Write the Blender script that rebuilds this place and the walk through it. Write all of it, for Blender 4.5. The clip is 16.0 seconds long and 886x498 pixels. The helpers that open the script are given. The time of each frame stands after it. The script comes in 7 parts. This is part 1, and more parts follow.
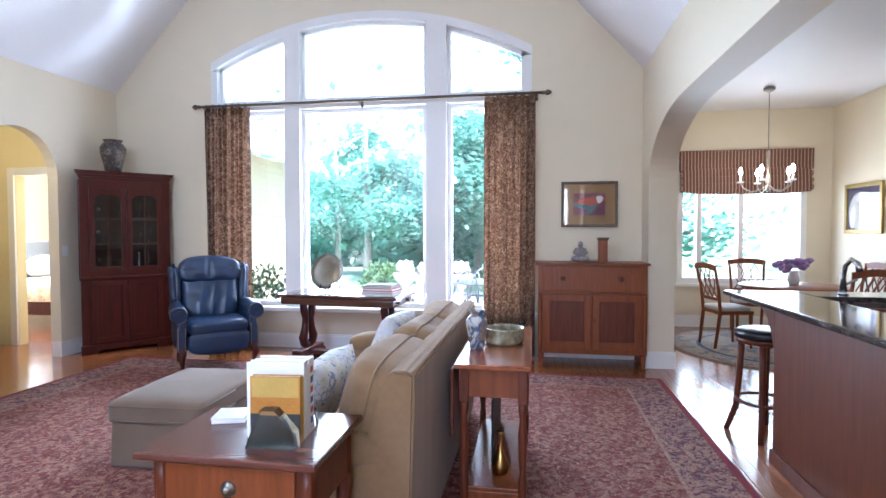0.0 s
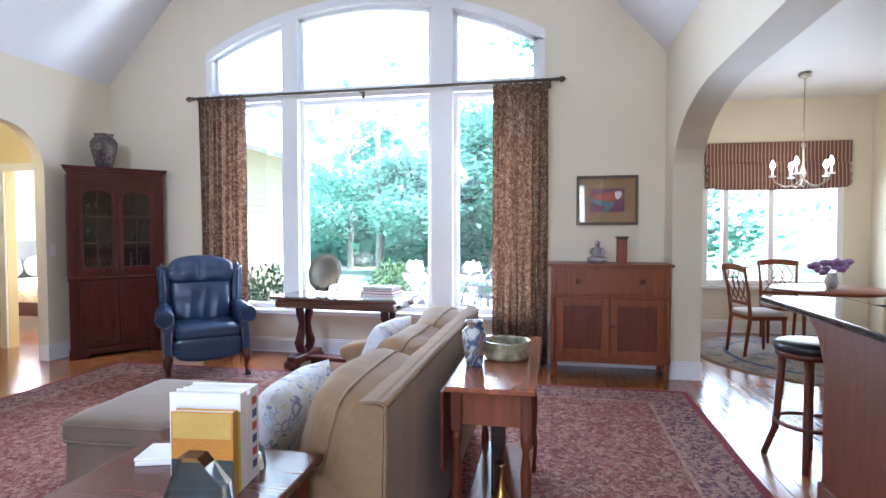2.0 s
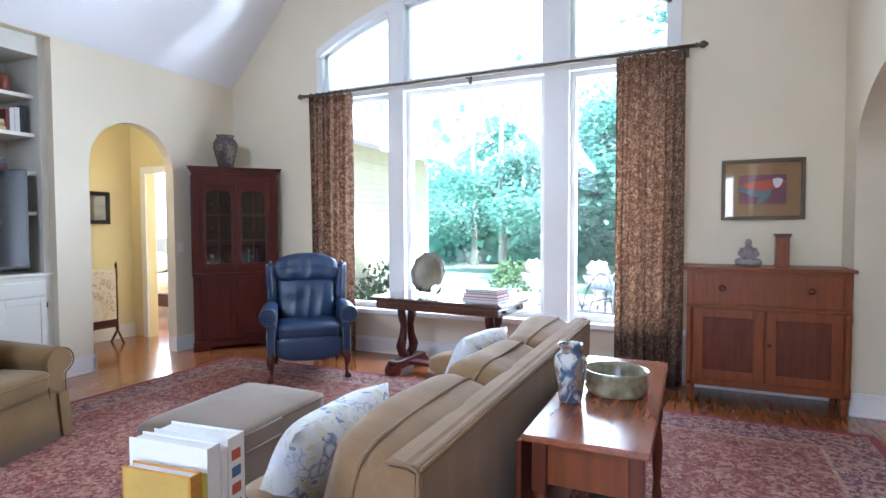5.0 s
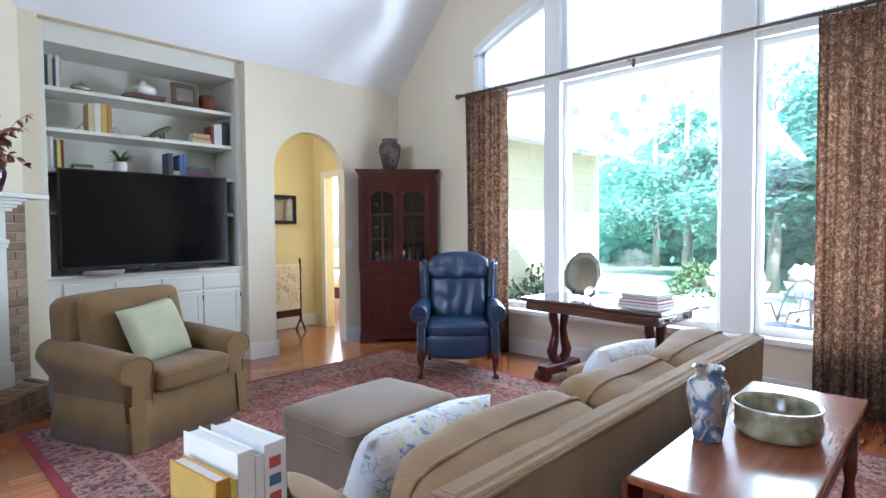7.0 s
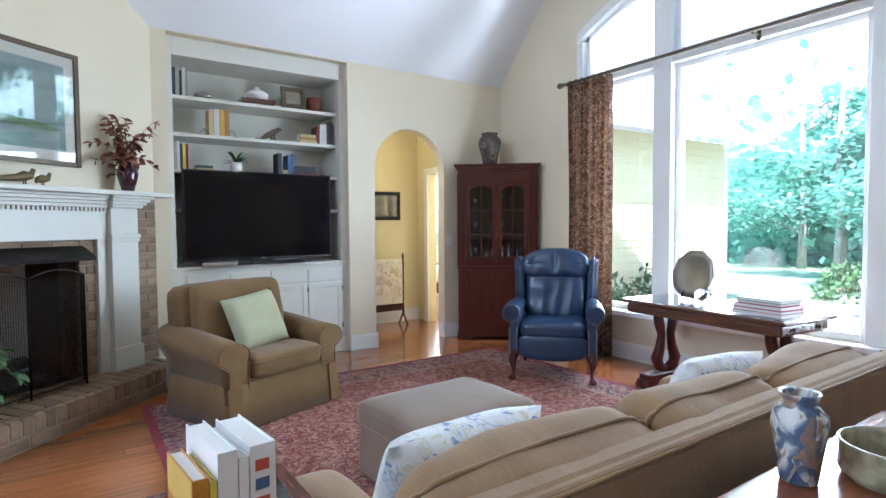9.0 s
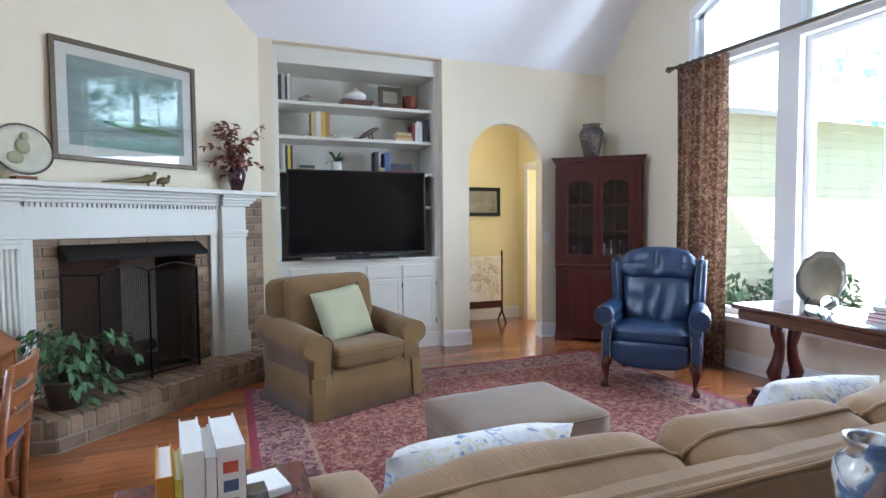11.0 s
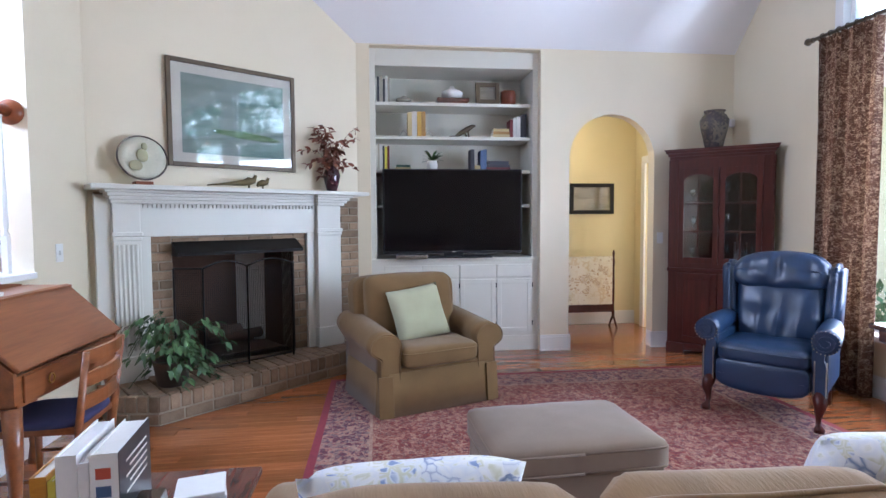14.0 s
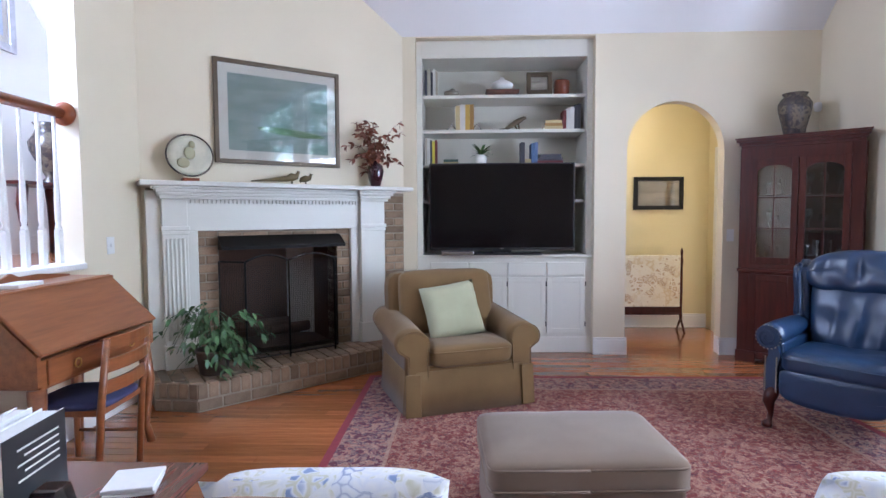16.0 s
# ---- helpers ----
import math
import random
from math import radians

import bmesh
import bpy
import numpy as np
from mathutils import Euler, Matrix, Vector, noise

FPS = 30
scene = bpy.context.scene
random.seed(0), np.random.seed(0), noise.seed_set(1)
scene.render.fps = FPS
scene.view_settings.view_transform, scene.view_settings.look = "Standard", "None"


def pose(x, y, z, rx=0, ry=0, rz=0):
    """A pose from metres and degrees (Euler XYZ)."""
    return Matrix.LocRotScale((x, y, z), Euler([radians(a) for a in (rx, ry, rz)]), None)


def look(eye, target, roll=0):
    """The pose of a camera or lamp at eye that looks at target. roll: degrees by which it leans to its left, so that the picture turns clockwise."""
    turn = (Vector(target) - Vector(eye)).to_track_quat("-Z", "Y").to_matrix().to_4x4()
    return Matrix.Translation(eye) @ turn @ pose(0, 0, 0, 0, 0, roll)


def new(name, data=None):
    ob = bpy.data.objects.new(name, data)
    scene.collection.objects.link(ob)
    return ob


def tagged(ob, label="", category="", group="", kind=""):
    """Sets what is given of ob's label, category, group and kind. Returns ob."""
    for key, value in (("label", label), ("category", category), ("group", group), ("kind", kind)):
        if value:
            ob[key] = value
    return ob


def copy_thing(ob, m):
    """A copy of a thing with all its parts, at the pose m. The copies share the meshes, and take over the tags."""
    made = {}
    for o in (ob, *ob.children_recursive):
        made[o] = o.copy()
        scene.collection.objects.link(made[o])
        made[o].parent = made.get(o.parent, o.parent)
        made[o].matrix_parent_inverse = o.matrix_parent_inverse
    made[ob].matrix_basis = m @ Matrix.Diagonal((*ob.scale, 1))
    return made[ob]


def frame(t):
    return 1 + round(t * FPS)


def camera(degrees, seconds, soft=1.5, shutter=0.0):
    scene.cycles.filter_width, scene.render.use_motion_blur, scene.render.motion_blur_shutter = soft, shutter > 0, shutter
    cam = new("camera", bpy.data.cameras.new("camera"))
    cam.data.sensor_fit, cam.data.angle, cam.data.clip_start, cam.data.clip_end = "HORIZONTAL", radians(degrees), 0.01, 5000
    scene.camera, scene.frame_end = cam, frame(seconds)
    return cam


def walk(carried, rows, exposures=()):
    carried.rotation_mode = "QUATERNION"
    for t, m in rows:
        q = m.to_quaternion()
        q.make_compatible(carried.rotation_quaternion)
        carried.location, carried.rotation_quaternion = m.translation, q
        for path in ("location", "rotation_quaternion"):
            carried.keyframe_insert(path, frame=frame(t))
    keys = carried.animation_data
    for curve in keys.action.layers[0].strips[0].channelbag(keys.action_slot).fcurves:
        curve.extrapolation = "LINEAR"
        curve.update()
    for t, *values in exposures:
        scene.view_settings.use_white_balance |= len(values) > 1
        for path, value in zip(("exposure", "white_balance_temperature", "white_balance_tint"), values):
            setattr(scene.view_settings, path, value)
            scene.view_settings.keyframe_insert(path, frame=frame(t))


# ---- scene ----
cam = camera(78.3, 16.0)
METRES, EYE, TILT, LEAN, TURN = 2.82, 1.41, 0.0, 0.0, 9.6
ROWS = [
    (0.0, 0.0, 0.0, 0.0, -0.0, -1.9, 0.08),
    (0.5, 0.0038, 0.0374, 0.0031, 0.27, -1.9, 0.11),
    (1.0, 0.0107, 0.0713, -0.0004, 0.59, -1.92, 0.1),
    (1.5, 0.0235, 0.1073, -0.0039, 1.02, -1.93, 0.1),
    (2.0, 0.0399, 0.1462, -0.0036, 1.73, -1.97, 0.08),
    (2.5, 0.0544, 0.1831, -0.0017, 3.1, -1.98, 0.11),
    (3.0, 0.0641, 0.2169, -0.0012, 5.06, -2.0, 0.15),
    (5.5, 0.0945, 0.3623, -0.0071, 19.44, -2.19, 0.32),
    (6.0, 0.116, 0.3843, -0.0043, 24.61, -2.16, 0.41),
    (6.5, 0.132, 0.4068, -0.0062, 29.77, -2.14, 0.42),
    (7.0, 0.1441, 0.4324, -0.0101, 33.79, -2.15, 0.45),
    (7.5, 0.1521, 0.4604, -0.0129, 36.95, -2.18, 0.43),
    (8.0, 0.1573, 0.4836, -0.0124, 40.14, -2.24, 0.44),
    (8.5, 0.1654, 0.5006, -0.0133, 43.23, -2.3, 0.44),
    (9.0, 0.178, 0.5199, -0.0145, 46.18, -2.4, 0.42),
    (9.5, 0.194, 0.5396, -0.0141, 49.38, -2.48, 0.45),
    (12.0, 0.2237, 0.6723, -0.0074, 64.11, -3.02, 0.38),
    (12.5, 0.2207, 0.7005, -0.0059, 66.45, -3.08, 0.36),
    (13.0, 0.2255, 0.7315, -0.0043, 68.43, -3.15, 0.36),
    (13.5, 0.2355, 0.7649, -0.0024, 70.67, -3.19, 0.35),
    (14.0, 0.2483, 0.8023, -0.0003, 73.68, -3.18, 0.33),
    (14.5, 0.2539, 0.8375, -0.0004, 76.76, -3.24, 0.32),
    (15.0, 0.2534, 0.8722, -0.0024, 79.13, -3.3, 0.3),
    (15.5, 0.2445, 0.9084, -0.0062, 80.79, -3.34, 0.3),
    (16.0, 0.2309, 0.9394, -0.008, 82.37, -3.39, 0.31),
]
walk(cam, [(t, pose(0, 0, EYE, TILT, LEAN, TURN) @ pose(METRES * x, METRES * y, METRES * z, 90 + pitch, roll, yaw)) for t, x, y, z, yaw, pitch, roll in ROWS],
     [(0.0, 2.48, 5150, 17), (3.0, 2.48, 5140, 15), (7.0, 2.40, 5160, 11), (9.5, 2.35, 5180, 10), (12.5, 2.34, 5200, 16), (16.0, 2.32, 5190, 20)])

# ---- light ----
world = bpy.data.worlds.new("world")
scene.world = world
world.use_nodes = True
wn = world.node_tree.nodes
sky = wn.new("ShaderNodeTexSky")
sky.sky_type, sky.sun_disc = "NISHITA", False
sky.sun_elevation, sky.sun_rotation = radians(52), radians(150)
world.node_tree.links.new(sky.outputs[0], wn["Background"].inputs[0])
wn["Background"].inputs[1].default_value = 0.15


def lamp(name, kind, energy, m, color=(1, 1, 1), size=(1, 1), radius=0.05):
    d = bpy.data.lights.new(name, kind)
    d.energy, d.color = energy, color
    if kind == "AREA":
        d.shape, d.size, d.size_y = "RECTANGLE", size[0], size[1]
    elif kind == "SUN":
        d.angle = radians(0.5)
    else:
        d.shadow_soft_size = radius
    ob = new(name, d)
    ob.matrix_world = m
    return ob


lamp("sun", "SUN", 5.0, pose(0, 0, 20, 38, 0, 30), (1, 0.95, 0.88))
# skylight by the great and dining windows; the stair window is assumed, not built
lamp("skylight_great_window", "AREA", 74, look((-1.96, 6.45, 1.55), (-2.1, 2.2, 1.8)), (0.95, 0.98, 1), (3.6, 2.0))
lamp("skylight_dining_window", "AREA", 13, look((2.9, 8.75, 1.3), (2.6, 5, 1.0)), (0.9, 0.96, 1), (1.7, 1.3))
lamp("skylight_stair_window", "AREA", 60, look((-2.6, -1.35, 3.2), (-3.9, -0.2, 1.8)), (0.75, 0.84, 1), (1.0, 1.4))
lamp("skylight_bedroom_window", "AREA", 60, look((-8.6, 7.4, 1.7), (-6.6, 7.2, 1.2)), (1, 0.98, 0.92), (1.2, 1.4))
# fill behind the camera, added to brighten the walls that face it
lamp("fill_south", "AREA", 12, look((-0.1, -2.3, 1.75), (-0.1, 3, 1.9)), (0.95, 0.97, 1), (1.9, 1.5))
lamp("hall_lamp", "POINT", 5.0, pose(-6.0, 4.4, 2.7), (1, 0.84, 0.56), radius=0.1)


# added spot that makes the bright ceiling patch; no patio surface reflects it
spot = lamp("ceiling_patch_spot", "SPOT", 380, look((-1.6, 7.6, 0.3), (-4.76, 5.25, 3.67)), (0.9, 0.96, 1), radius=0.45)
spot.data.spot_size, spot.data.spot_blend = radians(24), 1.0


# ---- materials ----
def rgb(c):
    return (*c, 1)


def surface(name, c1, c2=None, rough=0.6, metal=0.0, scale=4.0, stretch=(1, 1, 1), fine=60.0, bump=0.05, spec=0.5, coat=0.0, sheen=0.0, random_amount=0.0):
    """Two scales of noise between two colours, with a fine relief."""
    m = bpy.data.materials.new(name)
    m.use_nodes = True
    n, l = m.node_tree.nodes, m.node_tree.links
    b = n["Principled BSDF"]
    c2 = c2 or tuple(v * 0.8 for v in c1)
    co = n.new("ShaderNodeTexCoord")
    mp = n.new("ShaderNodeMapping")
    mp.inputs["Scale"].default_value = stretch
    l.new(co.outputs["Object"], mp.inputs[0])
    big = n.new("ShaderNodeTexNoise")
    big.inputs["Scale"].default_value, big.inputs["Detail"].default_value = scale, 5
    small = n.new("ShaderNodeTexNoise")
    small.inputs["Scale"].default_value, small.inputs["Detail"].default_value = fine, 3
    l.new(mp.outputs[0], big.inputs[0]), l.new(mp.outputs[0], small.inputs[0])
    add = n.new("ShaderNodeMath")
    add.operation = "MULTIPLY_ADD"
    add.inputs[1].default_value = 0.45
    l.new(small.outputs[0], add.inputs[0]), l.new(big.outputs[0], add.inputs[2])
    ramp = n.new("ShaderNodeMapRange")
    ramp.inputs[1].default_value, ramp.inputs[2].default_value = 0.45, 1.0
    l.new(add.outputs[0], ramp.inputs[0])
    mix = n.new("ShaderNodeMix")
    mix.data_type = "RGBA"
    mix.inputs[6].default_value, mix.inputs[7].default_value = rgb(c1), rgb(c2)
    l.new(ramp.outputs[0], mix.inputs[0])
    out = mix.outputs[2]
    if random_amount:
        info = n.new("ShaderNodeObjectInfo")
        hsv = n.new("ShaderNodeHueSaturation")
        rr = n.new("ShaderNodeMapRange")
        rr.inputs[3].default_value, rr.inputs[4].default_value = 1 - random_amount, 1 + random_amount
        l.new(info.outputs["Random"], rr.inputs[0]), l.new(rr.outputs[0], hsv.inputs["Value"]), l.new(out, hsv.inputs["Color"])
        out = hsv.outputs[0]
    l.new(out, b.inputs["Base Color"])
    b.inputs["Roughness"].default_value, b.inputs["Metallic"].default_value = rough, metal
    b.inputs["Specular IOR Level"].default_value = spec
    b.inputs["Coat Weight"].default_value, b.inputs["Coat Roughness"].default_value = coat, 0.12
    b.inputs["Sheen Weight"].default_value = sheen
    if bump:
        bp = n.new("ShaderNodeBump")
        bp.inputs["Strength"].default_value, bp.inputs["Distance"].default_value = bump * 4, 0.004
        l.new(add.outputs[0], bp.inputs["Height"]), l.new(bp.outputs[0], b.inputs["Normal"])
    return m


def wood(name, c1, c2, along="y", rough=0.28, coat=0.3, random_amount=0.0, spec=0.5):
    st = {"x": (1.2, 14, 14), "y": (14, 1.2, 14), "z": (14, 14, 1.2)}[along]
    return surface(name, c1, c2, rough, scale=2.2, stretch=st, fine=9, bump=0.02, coat=coat, random_amount=random_amount, spec=spec)


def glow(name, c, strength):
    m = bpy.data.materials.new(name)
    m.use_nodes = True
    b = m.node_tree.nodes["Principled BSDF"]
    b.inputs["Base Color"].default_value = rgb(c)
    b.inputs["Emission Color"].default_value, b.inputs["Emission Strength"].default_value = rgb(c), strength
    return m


def glass_pane(name, tint=(1, 1, 1), gloss=1.0):
    m = bpy.data.materials.new(name)
    m.use_nodes = True
    n, l = m.node_tree.nodes, m.node_tree.links
    n.remove(n["Principled BSDF"])
    tr, gl, mx, fr = n.new("ShaderNodeBsdfTransparent"), n.new("ShaderNodeBsdfGlossy"), n.new("ShaderNodeMixShader"), n.new("ShaderNodeLayerWeight")
    tr.inputs[0].default_value = rgb(tint)
    gl.inputs["Roughness"].default_value = 0.01
    gl.inputs[0].default_value = (gloss, gloss, gloss, 1)
    fr.inputs[0].default_value = 0.5
    pw, sc = n.new("ShaderNodeMath"), n.new("ShaderNodeMath")
    pw.operation, sc.operation = "POWER", "MULTIPLY_ADD"
    pw.inputs[1].default_value, sc.inputs[1].default_value, sc.inputs[2].default_value = 5, 0.9, 0.045
    l.new(fr.outputs["Facing"], pw.inputs[0]), l.new(pw.outputs[0], sc.inputs[0])
    l.new(sc.outputs[0], mx.inputs[0]), l.new(tr.outputs[0], mx.inputs[1]), l.new(gl.outputs[0], mx.inputs[2])
    l.new(mx.outputs[0], n["Material Output"].inputs[0])
    return m


def clear_glass(name, tint):
    m = bpy.data.materials.new(name)
    m.use_nodes = True
    b = m.node_tree.nodes["Principled BSDF"]
    b.inputs["Base Color"].default_value = rgb(tint)
    b.inputs["Transmission Weight"].default_value, b.inputs["Roughness"].default_value, b.inputs["IOR"].default_value = 1, 0.02, 1.45
    return m


def pattern(name, stops, scale, rough=0.9, second=None, stretch=(1, 1, 1), bump=0.1, sheen=0.0, randomness=1.0):
    """Cells of colour, as of a woven or glazed pattern: two Voronoi layers through one colour ramp."""
    m = bpy.data.materials.new(name)
    m.use_nodes = True
    n, l = m.node_tree.nodes, m.node_tree.links
    b = n["Principled BSDF"]
    co, mp = n.new("ShaderNodeTexCoord"), n.new("ShaderNodeMapping")
    mp.inputs["Scale"].default_value = stretch
    l.new(co.outputs["Object"], mp.inputs[0])
    warp = n.new("ShaderNodeTexNoise")
    warp.inputs["Scale"].default_value = scale * 0.7
    l.new(mp.outputs[0], warp.inputs[0])
    mixv = n.new("ShaderNodeMix")
    mixv.data_type = "VECTOR"
    mixv.inputs[0].default_value = 0.06
    l.new(mp.outputs[0], mixv.inputs[4]), l.new(warp.outputs["Color"], mixv.inputs[5])
    v1 = n.new("ShaderNodeTexVoronoi")
    v1.inputs["Scale"].default_value, v1.inputs["Randomness"].default_value = scale, randomness
    l.new(mixv.outputs[1], v1.inputs["Vector"])
    v2 = n.new("ShaderNodeTexVoronoi")
    v2.feature = "DISTANCE_TO_EDGE"
    v2.inputs["Scale"].default_value, v2.inputs["Randomness"].default_value = second or scale * 2.3, randomness
    l.new(mixv.outputs[1], v2.inputs["Vector"])
    sep = n.new("ShaderNodeSeparateColor")
    l.new(v1.outputs["Color"], sep.inputs[0])
    ma = n.new("ShaderNodeMath")
    ma.operation = "MULTIPLY_ADD"
    ma.inputs[1].default_value = 1.1
    l.new(v2.outputs["Distance"], ma.inputs[0])
    mb = n.new("ShaderNodeMath")
    mb.operation = "MULTIPLY_ADD"
    mb.inputs[1].default_value, mb.inputs[2].default_value = 0.75, 0.0
    l.new(sep.outputs[0], mb.inputs[0]), l.new(mb.outputs[0], ma.inputs[2])
    ramp = n.new("ShaderNodeValToRGB")
    ramp.color_ramp.interpolation = "LINEAR"
    el = ramp.color_ramp.elements
    while len(el) < len(stops):
        el.new(0.5)
    for e, (p, c) in zip(el, stops):
        e.position, e.color = p, rgb(c)
    l.new(ma.outputs[0], ramp.inputs[0]), l.new(ramp.outputs[0], b.inputs["Base Color"])
    b.inputs["Roughness"].default_value, b.inputs["Sheen Weight"].default_value = rough, sheen
    bp = n.new("ShaderNodeBump")
    bp.inputs["Strength"].default_value, bp.inputs["Distance"].default_value = bump * 4, 0.003
    l.new(v2.outputs["Distance"], bp.inputs["Height"]), l.new(bp.outputs[0], b.inputs["Normal"])
    return m


def stripes(name, c1, c2, period, axis=0, share=0.5, rough=0.9):
    m = bpy.data.materials.new(name)
    m.use_nodes = True
    n, l = m.node_tree.nodes, m.node_tree.links
    b = n["Principled BSDF"]
    co, sp = n.new("ShaderNodeTexCoord"), n.new("ShaderNodeSeparateXYZ")
    l.new(co.outputs["Object"], sp.inputs[0])
    a, f, g = n.new("ShaderNodeMath"), n.new("ShaderNodeMath"), n.new("ShaderNodeMath")
    a.operation, f.operation, g.operation = "DIVIDE", "FRACT", "GREATER_THAN"
    a.inputs[1].default_value, g.inputs[1].default_value = period, share
    l.new(sp.outputs[axis], a.inputs[0]), l.new(a.outputs[0], f.inputs[0]), l.new(f.outputs[0], g.inputs[0])
    no = n.new("ShaderNodeTexNoise")
    no.inputs["Scale"].default_value = 180
    mix, mix2 = n.new("ShaderNodeMix"), n.new("ShaderNodeMix")
    mix.data_type = mix2.data_type = "RGBA"
    mix2.blend_type = "MULTIPLY"
    mix2.inputs[0].default_value = 0.5
    mix.inputs[6].default_value, mix.inputs[7].default_value = rgb(c1), rgb(c2)
    l.new(g.outputs[0], mix.inputs[0]), l.new(mix.outputs[2], mix2.inputs[6]), l.new(no.outputs[0], mix2.inputs[7])
    l.new(mix2.outputs[2], b.inputs["Base Color"])
    b.inputs["Roughness"].default_value = rough
    return m


WALL = surface("wall_paint", (0.73, 0.65, 0.48), (0.69, 0.61, 0.445), 0.55, scale=1.2, fine=220, bump=0.012)
CEIL = surface("ceiling_paint", (0.80, 0.79, 0.78), (0.77, 0.76, 0.75), 0.5, scale=1.0, fine=200, bump=0.01)
TRIM = surface("white_trim", (0.80, 0.79, 0.75), (0.76, 0.75, 0.71), 0.35, scale=2, fine=150, bump=0.006)
MANTEL = surface("mantel_paint", (0.67, 0.66, 0.58), (0.62, 0.61, 0.54), 0.4, scale=2, fine=150, bump=0.006)
CASE = surface("bookcase_paint", (0.69, 0.67, 0.58), (0.64, 0.62, 0.54), 0.4, scale=2, fine=150, bump=0.006)
HALL = surface("hall_paint", (0.74, 0.64, 0.36), (0.70, 0.60, 0.33), 0.6, scale=1.5, fine=200, bump=0.01)
FLOOR = wood("oak_floor", (0.40, 0.145, 0.045), (0.25, 0.08, 0.026), "y", 0.2, 0.45, 0.22)
MAHOG = wood("mahogany", (0.080, 0.015, 0.009), (0.036, 0.008, 0.005), "z", 0.32, 0.05, spec=0.25)
MAHOG_X = wood("mahogany_top", (0.16, 0.05, 0.03), (0.07, 0.02, 0.014), "x", 0.24, 0.2)
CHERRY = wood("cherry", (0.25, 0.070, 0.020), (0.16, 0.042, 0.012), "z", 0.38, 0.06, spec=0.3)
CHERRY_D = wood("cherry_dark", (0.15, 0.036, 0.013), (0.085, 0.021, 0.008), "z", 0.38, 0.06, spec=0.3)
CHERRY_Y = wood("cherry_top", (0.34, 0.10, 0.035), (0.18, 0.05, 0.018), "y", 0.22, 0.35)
OAKDESK = wood("desk_wood", (0.29, 0.10, 0.032), (0.18, 0.06, 0.02), "x", 0.3, 0.3)
# dark reddish wood, its colour deepened further for the shadow on the panel
BARWOOD = wood("bar_panel", (0.15, 0.040, 0.015), (0.085, 0.023, 0.009), "z", 0.4, 0.05)
WALNUT = wood("walnut", (0.14, 0.06, 0.035), (0.06, 0.025, 0.016), "x", 0.25, 0.4)
TAUPE = surface("sofa_chenille", (0.29, 0.18, 0.088), (0.22, 0.135, 0.066), 0.95, scale=1.2, stretch=(1.5, 9, 1.5), fine=22, bump=0.2, spec=0.15, sheen=0.15)
OTTO = surface("ottoman_cloth", (0.20, 0.143, 0.098), (0.155, 0.11, 0.075), 0.95, scale=4, fine=260, bump=0.1, spec=0.15, sheen=0.15)
OLIVE = surface("armchair_cloth", (0.185, 0.112, 0.045), (0.13, 0.077, 0.031), 0.95, scale=4, fine=260, bump=0.1, spec=0.15, sheen=0.12)
SAGE = surface("sage_cloth", (0.38, 0.37, 0.23), (0.31, 0.30, 0.185), 0.95, scale=6, fine=300, bump=0.08)
BLUE = surface("navy_leather", (0.014, 0.036, 0.085), (0.008, 0.021, 0.050), 0.35, scale=6, fine=130, bump=0.06, spec=0.6)
BRASS = surface("brass", (0.55, 0.36, 0.12), (0.42, 0.26, 0.08), 0.3, 1.0, bump=0.01)
STEEL = surface("steel", (0.6, 0.6, 0.6), (0.5, 0.5, 0.5), 0.25, 1.0, bump=0.01)
BLACK = surface("black_iron", (0.012, 0.011, 0.010), (0.02, 0.018, 0.016), 0.5, 0.6, bump=0.03)
PLASTIC = surface("black_plastic", (0.01, 0.01, 0.011), (0.014, 0.014, 0.015), 0.35, bump=0)
SCREEN = surface("tv_screen", (0.004, 0.003, 0.004), (0.005, 0.004, 0.005), 0.1, bump=0, spec=0.22)
BRICK = surface("brick", (0.32, 0.225, 0.14), (0.21, 0.14, 0.085), 0.85, scale=11, fine=90, bump=0.2, random_amount=0.28)
MORTAR = surface("mortar", (0.34, 0.29, 0.21), (0.26, 0.21, 0.15), 0.95, scale=12, fine=150, bump=0.2)
SOOT = surface("soot", (0.09, 0.055, 0.04), (0.16, 0.09, 0.06), 0.95, scale=3, bump=0.1)
GRANITE = pattern("granite", [(0.0, (0.01, 0.01, 0.012)), (0.5, (0.035, 0.032, 0.034)), (1.0, (0.12, 0.10, 0.09))], 90, 0.08, bump=0)
RUG = pattern("rug_field", [(0.0, (0.014, 0.012, 0.028)), (0.14, (0.13, 0.014, 0.014)), (0.30, (0.22, 0.038, 0.022)), (0.40, (0.028, 0.018, 0.036)), (0.52, (0.24, 0.06, 0.032)), (0.66, (0.42, 0.28, 0.19)), (0.76, (0.16, 0.022, 0.02)), (0.88, (0.32, 0.17, 0.10)), (1.0, (0.04, 0.022, 0.04))], 46, 0.95, 95, bump=0.15, randomness=0.85)
RUG_B = pattern("rug_border", [(0.0, (0.022, 0.018, 0.04)), (0.22, (0.14, 0.022, 0.03)), (0.42, (0.05, 0.03, 0.055)), (0.62, (0.36, 0.24, 0.17)), (0.82, (0.24, 0.05, 0.036)), (1.0, (0.40, 0.31, 0.22))], 46, 0.95, 95, bump=0.15, randomness=0.75)
RUG_G = surface("rug_guard", (0.24, 0.025, 0.035), (0.16, 0.02, 0.03), 0.95, scale=30, fine=200, bump=0.1)
RUG_L = surface("rug_line", (0.38, 0.27, 0.19), (0.2, 0.08, 0.06), 0.95, scale=40, fine=200, bump=0.1)
